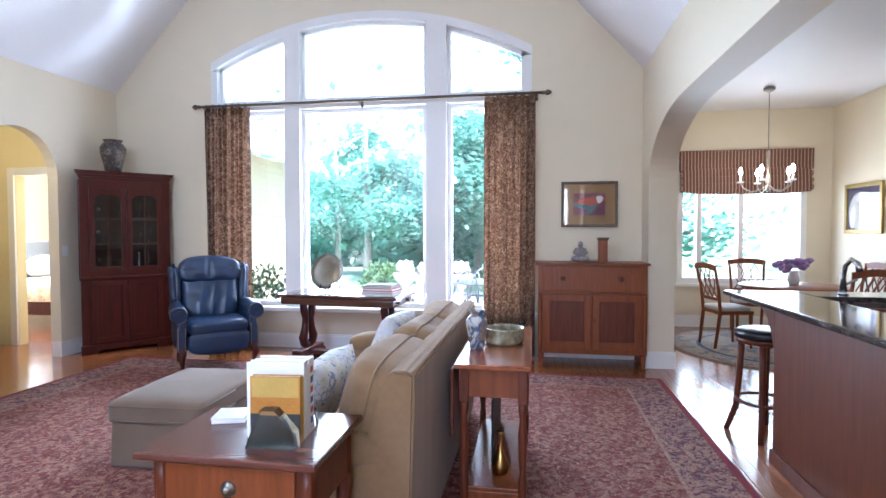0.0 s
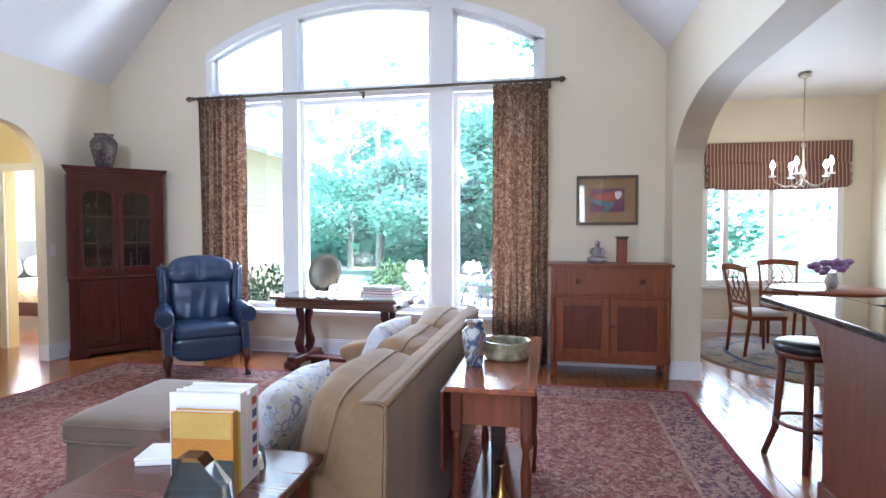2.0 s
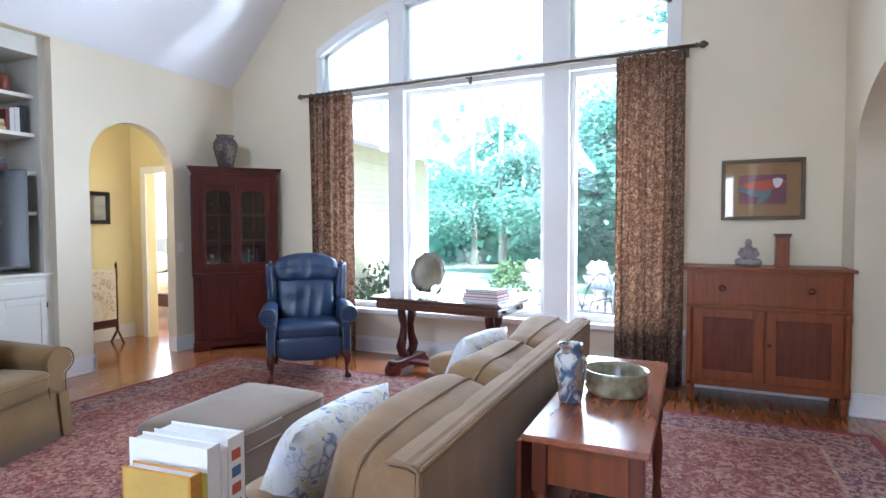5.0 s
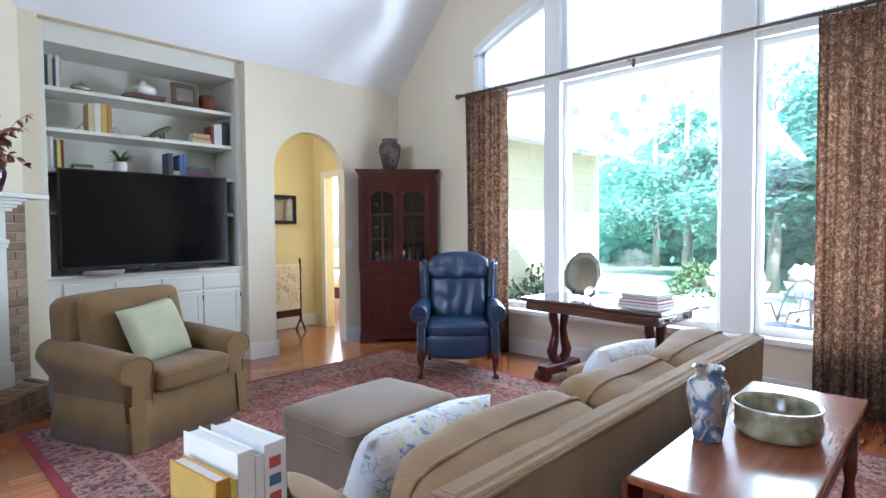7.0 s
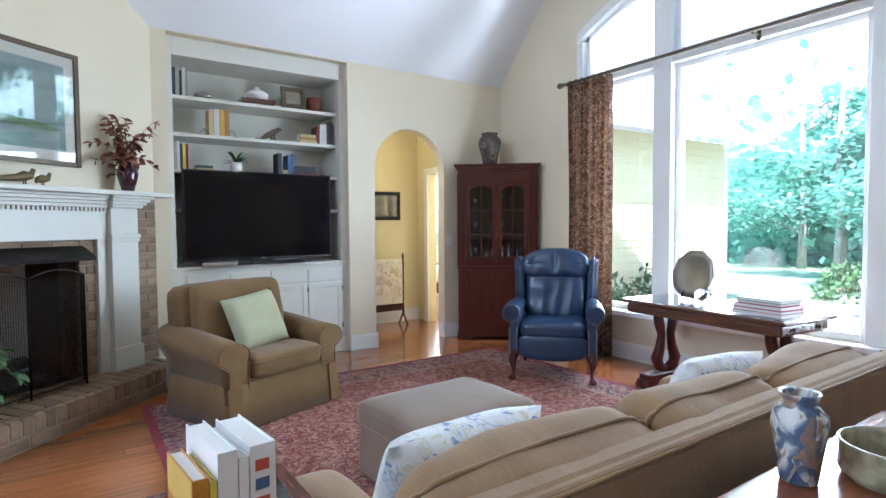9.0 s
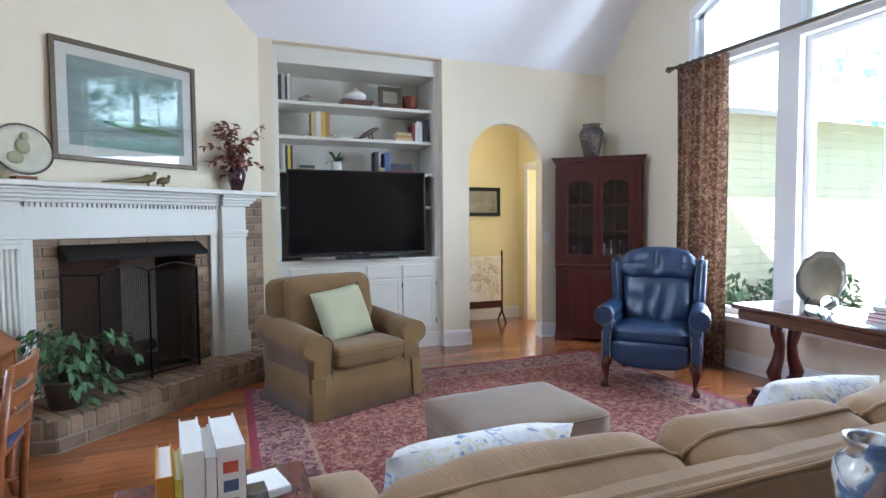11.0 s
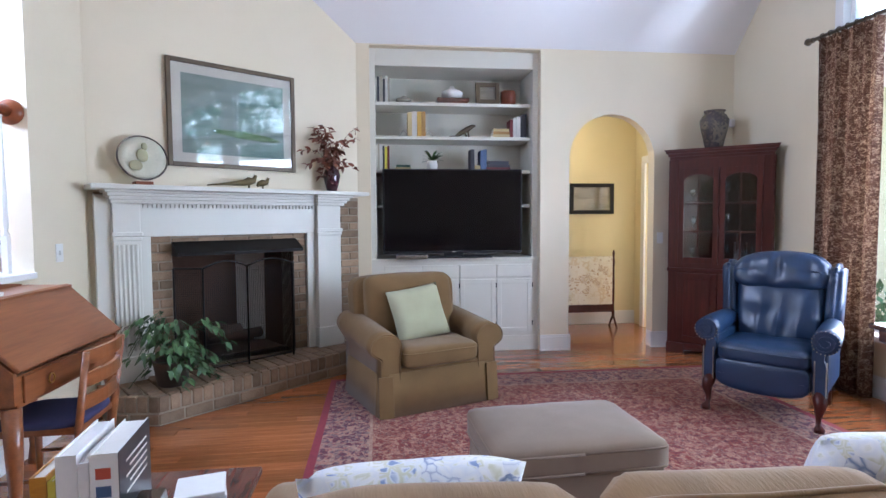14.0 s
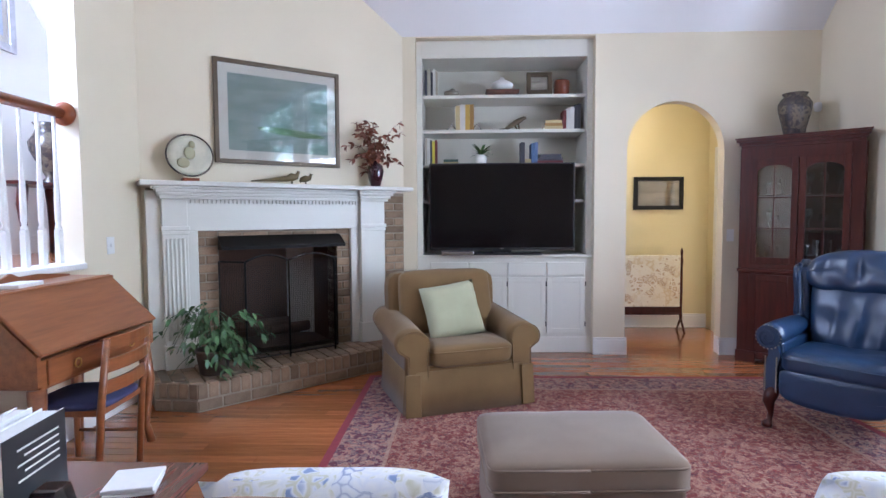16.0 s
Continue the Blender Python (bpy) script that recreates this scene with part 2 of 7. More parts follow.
ROUND_RUG = pattern("round_rug_wool", [(0.0, (0.10, 0.13, 0.2)), (0.4, (0.34, 0.30, 0.25)), (0.7, (0.42, 0.36, 0.30)), (1.0, (0.24, 0.12, 0.12))], 9, 0.95, 26, bump=0.1)
CURTAIN = pattern("curtain_weave", [(0.0, (0.05, 0.022, 0.016)), (0.35, (0.16, 0.085, 0.05)), (0.6, (0.10, 0.045, 0.03)), (0.78, (0.52, 0.40, 0.28)), (1.0, (0.24, 0.14, 0.09))], 88, 0.95, 140, stretch=(1.0, 0.3, 0.8), bump=0.1, randomness=0.35)
ROMAN = stripes("roman_shade_cloth", (0.20, 0.085, 0.06), (0.50, 0.36, 0.24), 0.045, 0, 0.72)
FLORAL = pattern("blue_floral", [(0.0, (0.12, 0.17, 0.33)), (0.22, (0.62, 0.63, 0.66)), (0.55, (0.70, 0.69, 0.66)), (0.72, (0.55, 0.53, 0.38)), (0.85, (0.66, 0.67, 0.70)), (1.0, (0.22, 0.28, 0.45))], 17, 0.95, 30, bump=0.06)
QUILT = pattern("quilt_cloth", [(0.0, (0.62, 0.50, 0.30)), (0.3, (0.72, 0.66, 0.52)), (0.7, (0.75, 0.70, 0.58)), (0.85, (0.45, 0.30, 0.16)), (1.0, (0.7, 0.62, 0.46))], 11, 0.95, 18)
VASE_G = pattern("marbled_glaze", [(0.0, (0.03, 0.06, 0.13)), (0.3, (0.10, 0.14, 0.2)), (0.45, (0.55, 0.55, 0.50)), (0.6, (0.25, 0.17, 0.11)), (0.8, (0.08, 0.11, 0.17)), (1.0, (0.5, 0.5, 0.46))], 24, 0.15, 16, stretch=(1, 1, 0.6), bump=0.02)
BOWL_G = surface("green_glaze", (0.44, 0.40, 0.26), (0.10, 0.085, 0.04), 0.15, scale=13, fine=30, bump=0.03, coat=0.5)
DARKPOT = pattern("dark_pot_glaze", [(0.0, (0.03, 0.03, 0.035)), (0.4, (0.08, 0.06, 0.05)), (0.7, (0.16, 0.13, 0.09)), (1.0, (0.05, 0.04, 0.04))], 12, 0.25, 20, bump=0.03)
PLUM = surface("plum_glaze", (0.03, 0.006, 0.012), (0.05, 0.012, 0.02), 0.1, coat=0.6, bump=0)
PEWTER = surface("pewter", (0.40, 0.37, 0.31), (0.28, 0.26, 0.21), 0.35, 0.85, scale=8, bump=0.03)
WHITE = surface("white_ceramic", (0.78, 0.77, 0.74), (0.7, 0.69, 0.66), 0.3, bump=0.01)
PAPER = surface("paper", (0.78, 0.77, 0.73), (0.7, 0.68, 0.62), 0.8, scale=3, stretch=(1, 1, 60), fine=50, bump=0.03)
GOLD = surface("gilt_frame", (0.45, 0.32, 0.10), (0.32, 0.21, 0.06), 0.4, 0.7, scale=20, bump=0.06)
BRONZE = surface("bronze_frame", (0.12, 0.085, 0.045), (0.07, 0.05, 0.028), 0.45, 0.3, bump=0.03)
MAT_BOARD = surface("mount_board", (0.55, 0.53, 0.46), (0.5, 0.48, 0.42), 0.85, bump=0.01)
LEAF = surface("leaf", (0.045, 0.10, 0.028), (0.085, 0.16, 0.055), 0.55, scale=9, bump=0.02, random_amount=0.3)
RUSSET = surface("dried_leaf", (0.16, 0.04, 0.03), (0.22, 0.09, 0.03), 0.7, scale=9, bump=0.02, random_amount=0.3)
POT = surface("dark_pot", (0.05, 0.035, 0.028), (0.08, 0.055, 0.04), 0.7)
GLASS = glass_pane("window_glass")
PIC_GLASS = glass_pane("picture_glass", gloss=1.0)
CABGLASS = glass_pane("cabinet_glass", (0.8, 0.82, 0.82))
CLEAR = clear_glass("green_glass", (0.90, 0.97, 0.95))
CRYSTAL = clear_glass("crystal", (0.95, 0.97, 0.97))
BULB = glow("bulb", (1, 0.86, 0.66), 30)
SEATPAD = surface("pale_seat_cloth", (0.52, 0.49, 0.44), (0.44, 0.41, 0.37), 0.9)
# bark colour lightened so the trunks look overexposed
BARK = surface("bark", (0.32, 0.30, 0.27), (0.22, 0.20, 0.17), 0.95, scale=8, stretch=(1, 1, 0.2), bump=0.3)


def leafage(name, c1, c2, through_light, scale=0.7):
    """Thin leaves: diffuse in front, part of the light passing through."""
    m = surface(name, c1, c2, 0.65, scale=scale, fine=5, bump=0)
    n, l = m.node_tree.nodes, m.node_tree.links
    b = n["Principled BSDF"]
    tr, mx = n.new("ShaderNodeBsdfTranslucent"), n.new("ShaderNodeMixShader")
    l.new(b.inputs["Base Color"].links[0].from_socket, tr.inputs[0])
    mx.inputs[0].default_value = through_light
    l.new(b.outputs[0], mx.inputs[1]), l.new(tr.outputs[0], mx.inputs[2])
    l.new(mx.outputs[0], n["Material Output"].inputs[0])
    return m


# leaf colour paled and shifted to cyan for an overexposed, hazy look
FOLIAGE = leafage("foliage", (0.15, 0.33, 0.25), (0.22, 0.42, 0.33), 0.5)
# emission on the backdrop stands in for overexposed sky and distance
BACKDROP_GLOW = glow("backdrop_glow", (0.82, 1.0, 0.98), 0.4)
# lawn colour paled too, as if overexposed
GRASS = surface("lawn", (0.20, 0.30, 0.17), (0.28, 0.36, 0.24), 0.95, scale=0.7, fine=18, bump=0.2)
PATIO = surface("patio_stone", (0.46, 0.44, 0.40), (0.38, 0.36, 0.33), 0.9, scale=2, fine=60, bump=0.08)
SIDING = surface("yellow_siding", (0.62, 0.55, 0.33), (0.57, 0.5, 0.3), 0.7, scale=2, fine=60, bump=0.02)
TEAL = surface("teal_pot", (0.02, 0.22, 0.28), (0.015, 0.17, 0.22), 0.3)


# ---- shape tools ----
def box(bm, x0, y0, z0, x1, y1, z1, bevel=0.0, seg=2, m=None):
    r = bmesh.ops.create_cube(bm, size=1)["verts"]
    for v in r:
        v.co = Vector((x0 + (v.co.x + 0.5) * (x1 - x0), y0 + (v.co.y + 0.5) * (y1 - y0), z0 + (v.co.z + 0.5) * (z1 - z0)))
    if bevel:
        es = list({e for v in r for e in v.link_edges})
        g = bmesh.ops.bevel(bm, geom=es, offset=bevel, segments=seg, affect="EDGES", profile=0.5)
        if seg > 2:
            for f in g["faces"]:
                f.smooth = True
        r = list({v for f in g["faces"] for v in f.verts} | {v for v in r if v.is_valid})
    if m:
        bmesh.ops.transform(bm, matrix=m, verts=r)
    return bm


def prism(bm, pts, axis, a, b):
    """A polygon in the plane across axis, given thickness from a to b. pts are the two other coordinates in order."""
    def at(u, v, w):
        return {"x": (w, u, v), "y": (u, w, v), "z": (u, v, w)}[axis]
    lo, hi = [bm.verts.new(at(u, v, a)) for u, v in pts], [bm.verts.new(at(u, v, b)) for u, v in pts]
    fs = [bm.faces.new(lo), bm.faces.new(hi)]
    for i in range(len(pts)):
        j = (i + 1) % len(pts)
        fs.append(bm.faces.new((lo[i], lo[j], hi[j], hi[i])))
    bmesh.ops.recalc_face_normals(bm, faces=fs)
    return bm


def lathe(bm, profile, x=0, y=0, z=0, seg=24, m=None):
    rings, vs = [], []
    for r, h in profile:
        ring = [bm.verts.new((x + r * math.cos(2 * math.pi * i / seg), y + r * math.sin(2 * math.pi * i / seg), z + h)) for i in range(seg)]
        rings.append(ring)
        vs += ring
    fs = []
    for a, b in zip(rings, rings[1:]):
        for i in range(seg):
            j = (i + 1) % seg
            fs.append(bm.faces.new((a[i], a[j], b[j], b[i])))
    fs += [bm.faces.new(list(reversed(rings[0]))), bm.faces.new(rings[-1])]
    for f in fs:
        f.smooth = True
    fs[-1].smooth = fs[-2].smooth = False
    if m:
        bmesh.ops.transform(bm, matrix=m, verts=vs)
    return bm


def tube(bm, pts, radius, seg=10):
    pts = [Vector(p) for p in pts]
    rad = radius if isinstance(radius, (list, tuple)) else [radius] * len(pts)
    rings = []
    side = None
    for i, p in enumerate(pts):
        d = (pts[min(i + 1, len(pts) - 1)] - pts[max(i - 1, 0)]).normalized()
        if side is None:
            side = d.cross(Vector((0, 0, 1)) if abs(d.z) < 0.9 else Vector((1, 0, 0))).normalized()
        side = (side - d * side.dot(d)).normalized()
        up = d.cross(side)
        rings.append([bm.verts.new(p + rad[i] * (math.cos(2 * math.pi * k / seg) * side + math.sin(2 * math.pi * k / seg) * up)) for k in range(seg)])
    fs = []
    for a, b in zip(rings, rings[1:]):
        for k in range(seg):
            j = (k + 1) % seg
            fs.append(bm.faces.new((a[k], a[j], b[j], b[k])))
    for f in fs:
        f.smooth = True
    fs += [bm.faces.new(rings[0]), bm.faces.new(rings[-1])]
    bmesh.ops.recalc_face_normals(bm, faces=fs)
    return bm


def soft(bm, cx, cy, cz, sx, sy, sz, e=0.35, e2=None, m=None, nu=28, nv=16, wrinkle=0.0, seed=0, shape=None):
    """A stuffed, rounded block: a superellipsoid with half sizes sx, sy, sz."""
    e2 = e if e2 is None else e2

    def pw(v, k):
        return math.copysign(abs(v) ** k, v)

    def even(t, k):
        """The angle that spreads points evenly over the flat sides."""
        t = t % 1.0 * 4
        side, f = int(t + 0.5) % 4, (t + 0.5) % 1.0 * 2 - 1
        f = math.tan(f * math.pi / 4)
        a, b = ((1, f), (-f, 1), (-1, -f), (f, -1))[side]
        return math.atan2(math.copysign(abs(b) ** (1 / k), b), math.copysign(abs(a) ** (1 / k), a))
    rows = []
    for j in range(nv + 1):
        p = even(j / nv * 0.5 - 0.25, e2) if shape else -math.pi / 2 + math.pi * j / nv
        row = []
        for i in range(nu):
            q = even(i / nu, e) if shape else 2 * math.pi * i / nu
            v = Vector((pw(math.cos(p), e2) * pw(math.cos(q), e), pw(math.cos(p), e2) * pw(math.sin(q), e), pw(math.sin(p), e2)))
            co = Vector((sx * v.x, sy * v.y, sz * v.z))
            if wrinkle:
                co += v.normalized() * wrinkle * noise.noise(Vector((v.x * 3 + seed, v.y * 3, v.z * 3)))
            if shape:
                co = shape(co)
            row.append(co + Vector((cx, cy, cz)))
        rows.append(row)
    vs = [[bm.verts.new(c) for c in row] for row in rows[1:-1]]
    bot, top = bm.verts.new(rows[0][0]), bm.verts.new(rows[-1][0])
    fs = []
    for a, b in zip(vs, vs[1:]):
        for i in range(nu):
            k = (i + 1) % nu
            fs.append(bm.faces.new((a[i], a[k], b[k], b[i])))
    for i in range(nu):
        k = (i + 1) % nu
        fs += [bm.faces.new((vs[0][k], vs[0][i], bot)), bm.faces.new((vs[-1][i], vs[-1][k], top))]
    for f in fs:
        f.smooth = True
    if m:
        bmesh.ops.transform(bm, matrix=m, verts=[v for r in vs for v in r] + [bot, top])
    return bm


def pillow(bm, w, h, t, n=14):
    """A square scatter cushion standing in the x-z plane with pinched corners."""
    for side in (1, -1):
        g = []
        for i in range(n + 1):
            row = []
            for j in range(n + 1):
                u, v = 2 * i / n - 1, 2 * j / n - 1
                pin = 1 - 0.08 * (1 - abs(u * v)) * (abs(u) ** 3 + abs(v) ** 3) * 0.5
                th = t * (max(0, 1 - u ** 4) * max(0, 1 - v ** 4)) ** 0.45 + 0.004
                row.append(bm.verts.new((u * w / 2 * pin, side * th / 2, v * h / 2 * pin)))
            g.append(row)
        for i in range(n):
            for j in range(n):
                f = bm.faces.new((g[i][j], g[i + 1][j], g[i + 1][j + 1], g[i][j + 1]))
                f.smooth = True
    bmesh.ops.remove_doubles(bm, verts=bm.verts, dist=0.0045)
    bmesh.ops.recalc_face_normals(bm, faces=bm.faces)
    return bm


def part(name, bm, material, parent=None, label=""):
    me = bpy.data.meshes.new(name)
    bm.to_mesh(me)
    bm.free()
    me.materials.append(material)
    ob = new(name, me)
    if parent is not None:
        ob.parent = parent
    if label:
        ob["label"] = label
    return ob


def B():
    return bmesh.new()


def thing(name, m, label, category, group=""):
    ob = new(name)
    ob.matrix_world = m
    ob.empty_display_size = 0.1
    return tagged(ob, label, category, group)


def single(name, bm, material, m, label, category, group=""):
    ob = part(name, bm, material)
    ob.matrix_world = m
    return tagged(ob, label, category, group)


def structure(name, bm, material, label, category):
    return tagged(part(name, bm, material), label, category, kind="structure")


# ---- the shell ----
LX, BY, RX, RX2, PLATE, RIDGE_X, RIDGE_Z = -5.25, 6.18, 1.14, 1.40, 3.155, -2.05, 6.62
WX0, WX1, SILL, SPRING, RISE = -3.92, -0.04, 0.50, 3.46, 0.50


def gable(x):
    k = (RIDGE_Z - PLATE) / (RIDGE_X - LX)
    return RIDGE_Z - abs(x - RIDGE_X) * k


def arch_z(x, inset=0.0):
    half = (WX1 - WX0) / 2
    r = (half * half + RISE * RISE) / (2 * RISE)
    c = (WX0 + WX1) / 2
    return SPRING + RISE - r + math.sqrt(max(0, (r - inset) ** 2 - (x - c) ** 2))


bm = box(B(), -10, -3, -0.12, 6, 9.2, -0.021)
floor = structure("floor", bm, FLOOR, "polished red oak strip floor", "floor")
bm = B()
box(bm, LX - 0.25, BY, 0, WX0, BY + 0.2, PLATE), box(bm, WX1, BY, 0, RX2, BY + 0.2, PLATE - 0.002), box(bm, WX0, BY, 0, WX1, BY + 0.2, SILL)
prism(bm, [(LX - 0.25, PLATE), (WX0, PLATE), (WX0, gable(WX0)), (LX, PLATE + 0.001)], "y", BY, BY + 0.2)
prism(bm, [(WX1, PLATE - 0.002), (RX2, PLATE - 0.002), (RX, PLATE), (WX1, gable(WX1))], "y", BY, BY + 0.2)
N = 28
for i in range(N):
    a, b = WX0 + (WX1 - WX0) * i / N, WX0 + (WX1 - WX0) * (i + 1) / N
    for u, v in (((a, b),) if not a < RIDGE_X < b else ((a, RIDGE_X), (RIDGE_X, b))):
        prism(bm, [(u, arch_z(u)), (v, arch_z(v)), (v, gable(v)), (u, gable(u))], "y", BY, BY + 0.2)
structure("wall_north", bm, WALL, "cream gable wall round a great arched window", "wall")

AY0, AY1, ATOP = 4.345, 5.285, 2.5
AR = (AY1 - AY0) / 2
bm = B()
box(bm, LX - 0.25, 2.05, 0, LX, 2.27, PLATE), box(bm, LX - 0.13, 4.03, 0, LX, AY0, PLATE), box(bm, LX - 0.13, AY1, 0, LX, BY, PLATE)
for i in range(16):
    t0, t1 = math.pi - math.pi * i / 16, math.pi - math.pi * (i + 1) / 16
    p = [(AY0 + AR + AR * math.cos(t), ATOP - AR + AR * math.sin(t)) for t in (t0, t1)]
    prism(bm, [p[0], p[1], (p[1][0], PLATE), (p[0][0], PLATE)], "x", LX - 0.13, LX)
structure("wall_west", bm, WALL, "cream wall with an arched passage", "wall")
# niche round the bookcase
bm = B()
box(bm, LX - 0.75, 2.05, 0, LX - 0.65, 4.25, PLATE), box(bm, LX - 0.65, 2.05, 0, LX - 0.25, 2.27, PLATE), box(bm, LX - 0.65, 4.03, 0, LX - 0.25, 4.13, PLATE)
box(bm, LX - 0.75, 2.05, PLATE - 0.012, LX - 0.002, 4.13, PLATE + 0.08)
structure("wall_niche", bm, WALL, "cream recess that holds the bookcase", "wall")

# fireplace wall, set across the corner
FN = Vector((0.813, 0.582, 0)).normalized()
FD = Vector((0.582, -0.813, 0)).normalized()
F0 = Vector((-5.25, 2.14, 0))
FIRE = Matrix(((FD.x, FN.x, 0, F0.x), (FD.y, FN.y, 0, F0.y), (0, 0, 1, 0), (0, 0, 0, 1)))
FLEN = 2.31
OX0, OX1, OZ0, OZ1 = 0.735, 1.765, 0.21, 1.20
bm = B()
box(bm, 0.0, -0.2, 0, OX0, 0, 4.6), box(bm, OX1, -0.2, 0, FLEN, 0, 6), box(bm, OX0, -0.2, OZ1, OX1, 0, 6), box(bm, OX0, -0.2, 0, OX1, 0, OZ0)
w = structure("wall_fireplace", bm, WALL, "cream wall across the corner above the hearth", "wall")
w.matrix_world = FIRE
bm = B()
box(bm, -3.95, 0.08, 0, -3.26, 0.26, 6)
structure("wall_stair_end", bm, WALL, "cream wall end beside the stair landing", "wall")
bm = B()
box(bm, -3.26, 0.08, 0, -1.4, 0.26, 1.06), box(bm, -1.4, -1.9, 0, -1.22, 0.26, 5.5)
structure("wall_landing", bm, WALL, "cream half wall below the landing", "wall")
bm = B()
box(bm, -5.3, -1.5, 0, -1.4, -1.4, 6)
structure("wall_stair_back", bm, TRIM, "pale wall behind the stair landing", "wall")
bm = B()
box(bm, -5.4, -1.4, 0.96, -1.4, 0.08, 1.06)
structure("landing_floor", bm, FLOOR, "raised wooden stair landing", "floor")
bm = box(box(B(), -3.26, 0.06, 1.061, -1.4, 0.28, 1.10, 0.008), -5.2, -1.4, 1.061, -1.4, -1.38, 1.22)
structure("landing_trim", bm, TRIM, "white landing trim and baseboard", "trim")
# wall with the wide flat arch to the kitchen
bm = B()
HZ, HR, Y0, Y1 = 2.50, 0.75, -1.2, 5.82
box(bm, RX, Y1, 0, RX2, BY, PLATE), box(bm, RX, -2.4, 0, RX2, Y0, PLATE), box(bm, RX, Y0 + 1.3, HZ, RX2, Y1 - 1.3, PLATE)
for s, e in ((1, Y1), (-1, Y0)):
    for i in range(14):
        t0, t1 = math.pi / 2 * i / 14, math.pi / 2 * (i + 1) / 14
        p = [(e - s * 1.3 * (1 - math.cos(t)), HZ - 0.55 + 0.55 * math.sin(t)) for t in (t0, t1)]
        prism(bm, [p[0], p[1], (p[1][0], PLATE), (p[0][0], PLATE)], "x", RX, RX2)
structure("wall_arch_east", bm, WALL, "cream wall with a wide flat arch to the kitchen", "wall")
bm = B()
DY, DX = 8.45, 4.10
box(bm, RX2, DY, 0, 2.05, DY + 0.15, PLATE), box(bm, 3.78, DY, 0, DX + 0.15, DY + 0.15, PLATE), box(bm, 2.05, DY, 0, 3.78, DY + 0.15, 0.64), box(bm, 2.05, DY, 2.45, 3.78, DY + 0.15, PLATE)
structure("wall_dining_north", bm, WALL, "cream dining wall round a wide window", "wall")
structure("wall_dining_east", box(B(), DX, -2.4, 0, DX + 0.15, DY, PLATE), WALL, "cream dining and kitchen wall", "wall")
structure("wall_dining_west", box(B(), RX2 - 0.15, BY + 0.2, 0, RX2, DY, PLATE), WALL, "cream side wall of the dining bay", "wall")
structure("ceiling_dining", box(B(), RX2, -2.4, PLATE - 0.02, DX + 0.15, DY + 0.15, PLATE + 0.1), CEIL, "flat white ceiling", "ceiling")
bm = B()
prism(bm, [(LX - 0.25, PLATE), (LX, PLATE), (RIDGE_X, RIDGE_Z), (RIDGE_X, RIDGE_Z + 0.2), (LX - 0.25, PLATE + 0.2)], "y", -2.4, BY + 0.2)
prism(bm, [(RX, PLATE), (RX2, PLATE), (RX2, PLATE + 0.2), (RIDGE_X, RIDGE_Z + 0.2), (RIDGE_X, RIDGE_Z)], "y", -2.4, BY + 0.2)
structure("ceiling_vault", bm, CEIL, "white vaulted ceiling", "ceiling")
bm = B()
prism(bm, [(-5.5, 0), (-1.1, 0), (-1.1, gable(-1.1) + 0.1), (RIDGE_X, RIDGE_Z + 0.1), (-5.5, PLATE)], "y", -2.55, -2.4)
box(bm, -1.1, -2.55, 0, 0.9, -2.4, 0.95), prism(bm, [(-1.1, 2.55), (0.9, 2.55), (0.9, gable(0.9)), (-1.1, gable(-1.1) + 0.1)], "y", -2.55, -2.4), box(bm, 0.9, -2.55, 0, RX2 + 2.85, -2.4, PLATE + 0.1)
structure("wall_south", bm, WALL, "plain cream wall", "wall")
bm = B()
box(bm, -5.5, -2.4, 0, -5.3, 2.05, 5.0)
structure("wall_stair_west", bm, TRIM, "pale stair wall", "wall")
# hall and bedroom behind the west wall
bm = B()
box(bm, -6.72, 2.6, 0, -6.6, 5.74, 2.75), box(bm, -6.6, 2.6, 0, -6.0, 2.7, 2.75), box(bm, -6.6, 5.74, 0, -6.3, 5.86, 2.75), box(bm, -5.5, 5.74, 0, -5.38, 5.86, 2.75), box(bm, -6.3, 5.74, 2.1, -5.5, 5.86, 2.75)
structure("wall_hall", bm, HALL, "warm yellow hall wall", "wall")
structure("ceiling_hall", box(box(B(), -6.72, 2.6, 2.75, -6.01, 4.14, 2.85), -6.72, 4.14, 2.75, -5.38, 5.86, 2.85), CEIL, "flat hall ceiling", "ceiling")
bm = B()
box(bm, -6.39, 5.71, 0, -6.3, 5.739, 2.19, 0.006), box(bm, -5.5, 5.71, 0, -5.42, 5.739, 2.19, 0.006), box(bm, -6.3, 5.71, 2.1, -5.5, 5.739, 2.19, 0.006)
structure("trim_hall_door", bm, TRIM, "white door casing", "trim")
bm = B()
box(bm, -8.8, 5.74, 0, -6.72, 5.86, 2.9), box(bm, -8.9, 5.74, 0, -8.8, 6.6, 2.9), box(bm, -8.9, 8.1, 0, -8.8, 10, 2.9), box(bm, -8.9, 6.6, 0, -8.8, 8.1, 0.9), box(bm, -8.9, 6.6, 2.4, -8.8, 8.1, 2.9), box(bm, -8.9, 9.9, 0, -5.5, 10, 2.9), box(bm, -5.6, 5.86, 0, -5.5, 9.9, 2.9)
structure("wall_bedroom", bm, WALL, "cream bedroom wall", "wall")
structure("ceiling_bedroom", box(B(), -8.9, 5.87, 2.9, -5.4, 10, 3.0), CEIL, "flat bedroom ceiling", "ceiling")


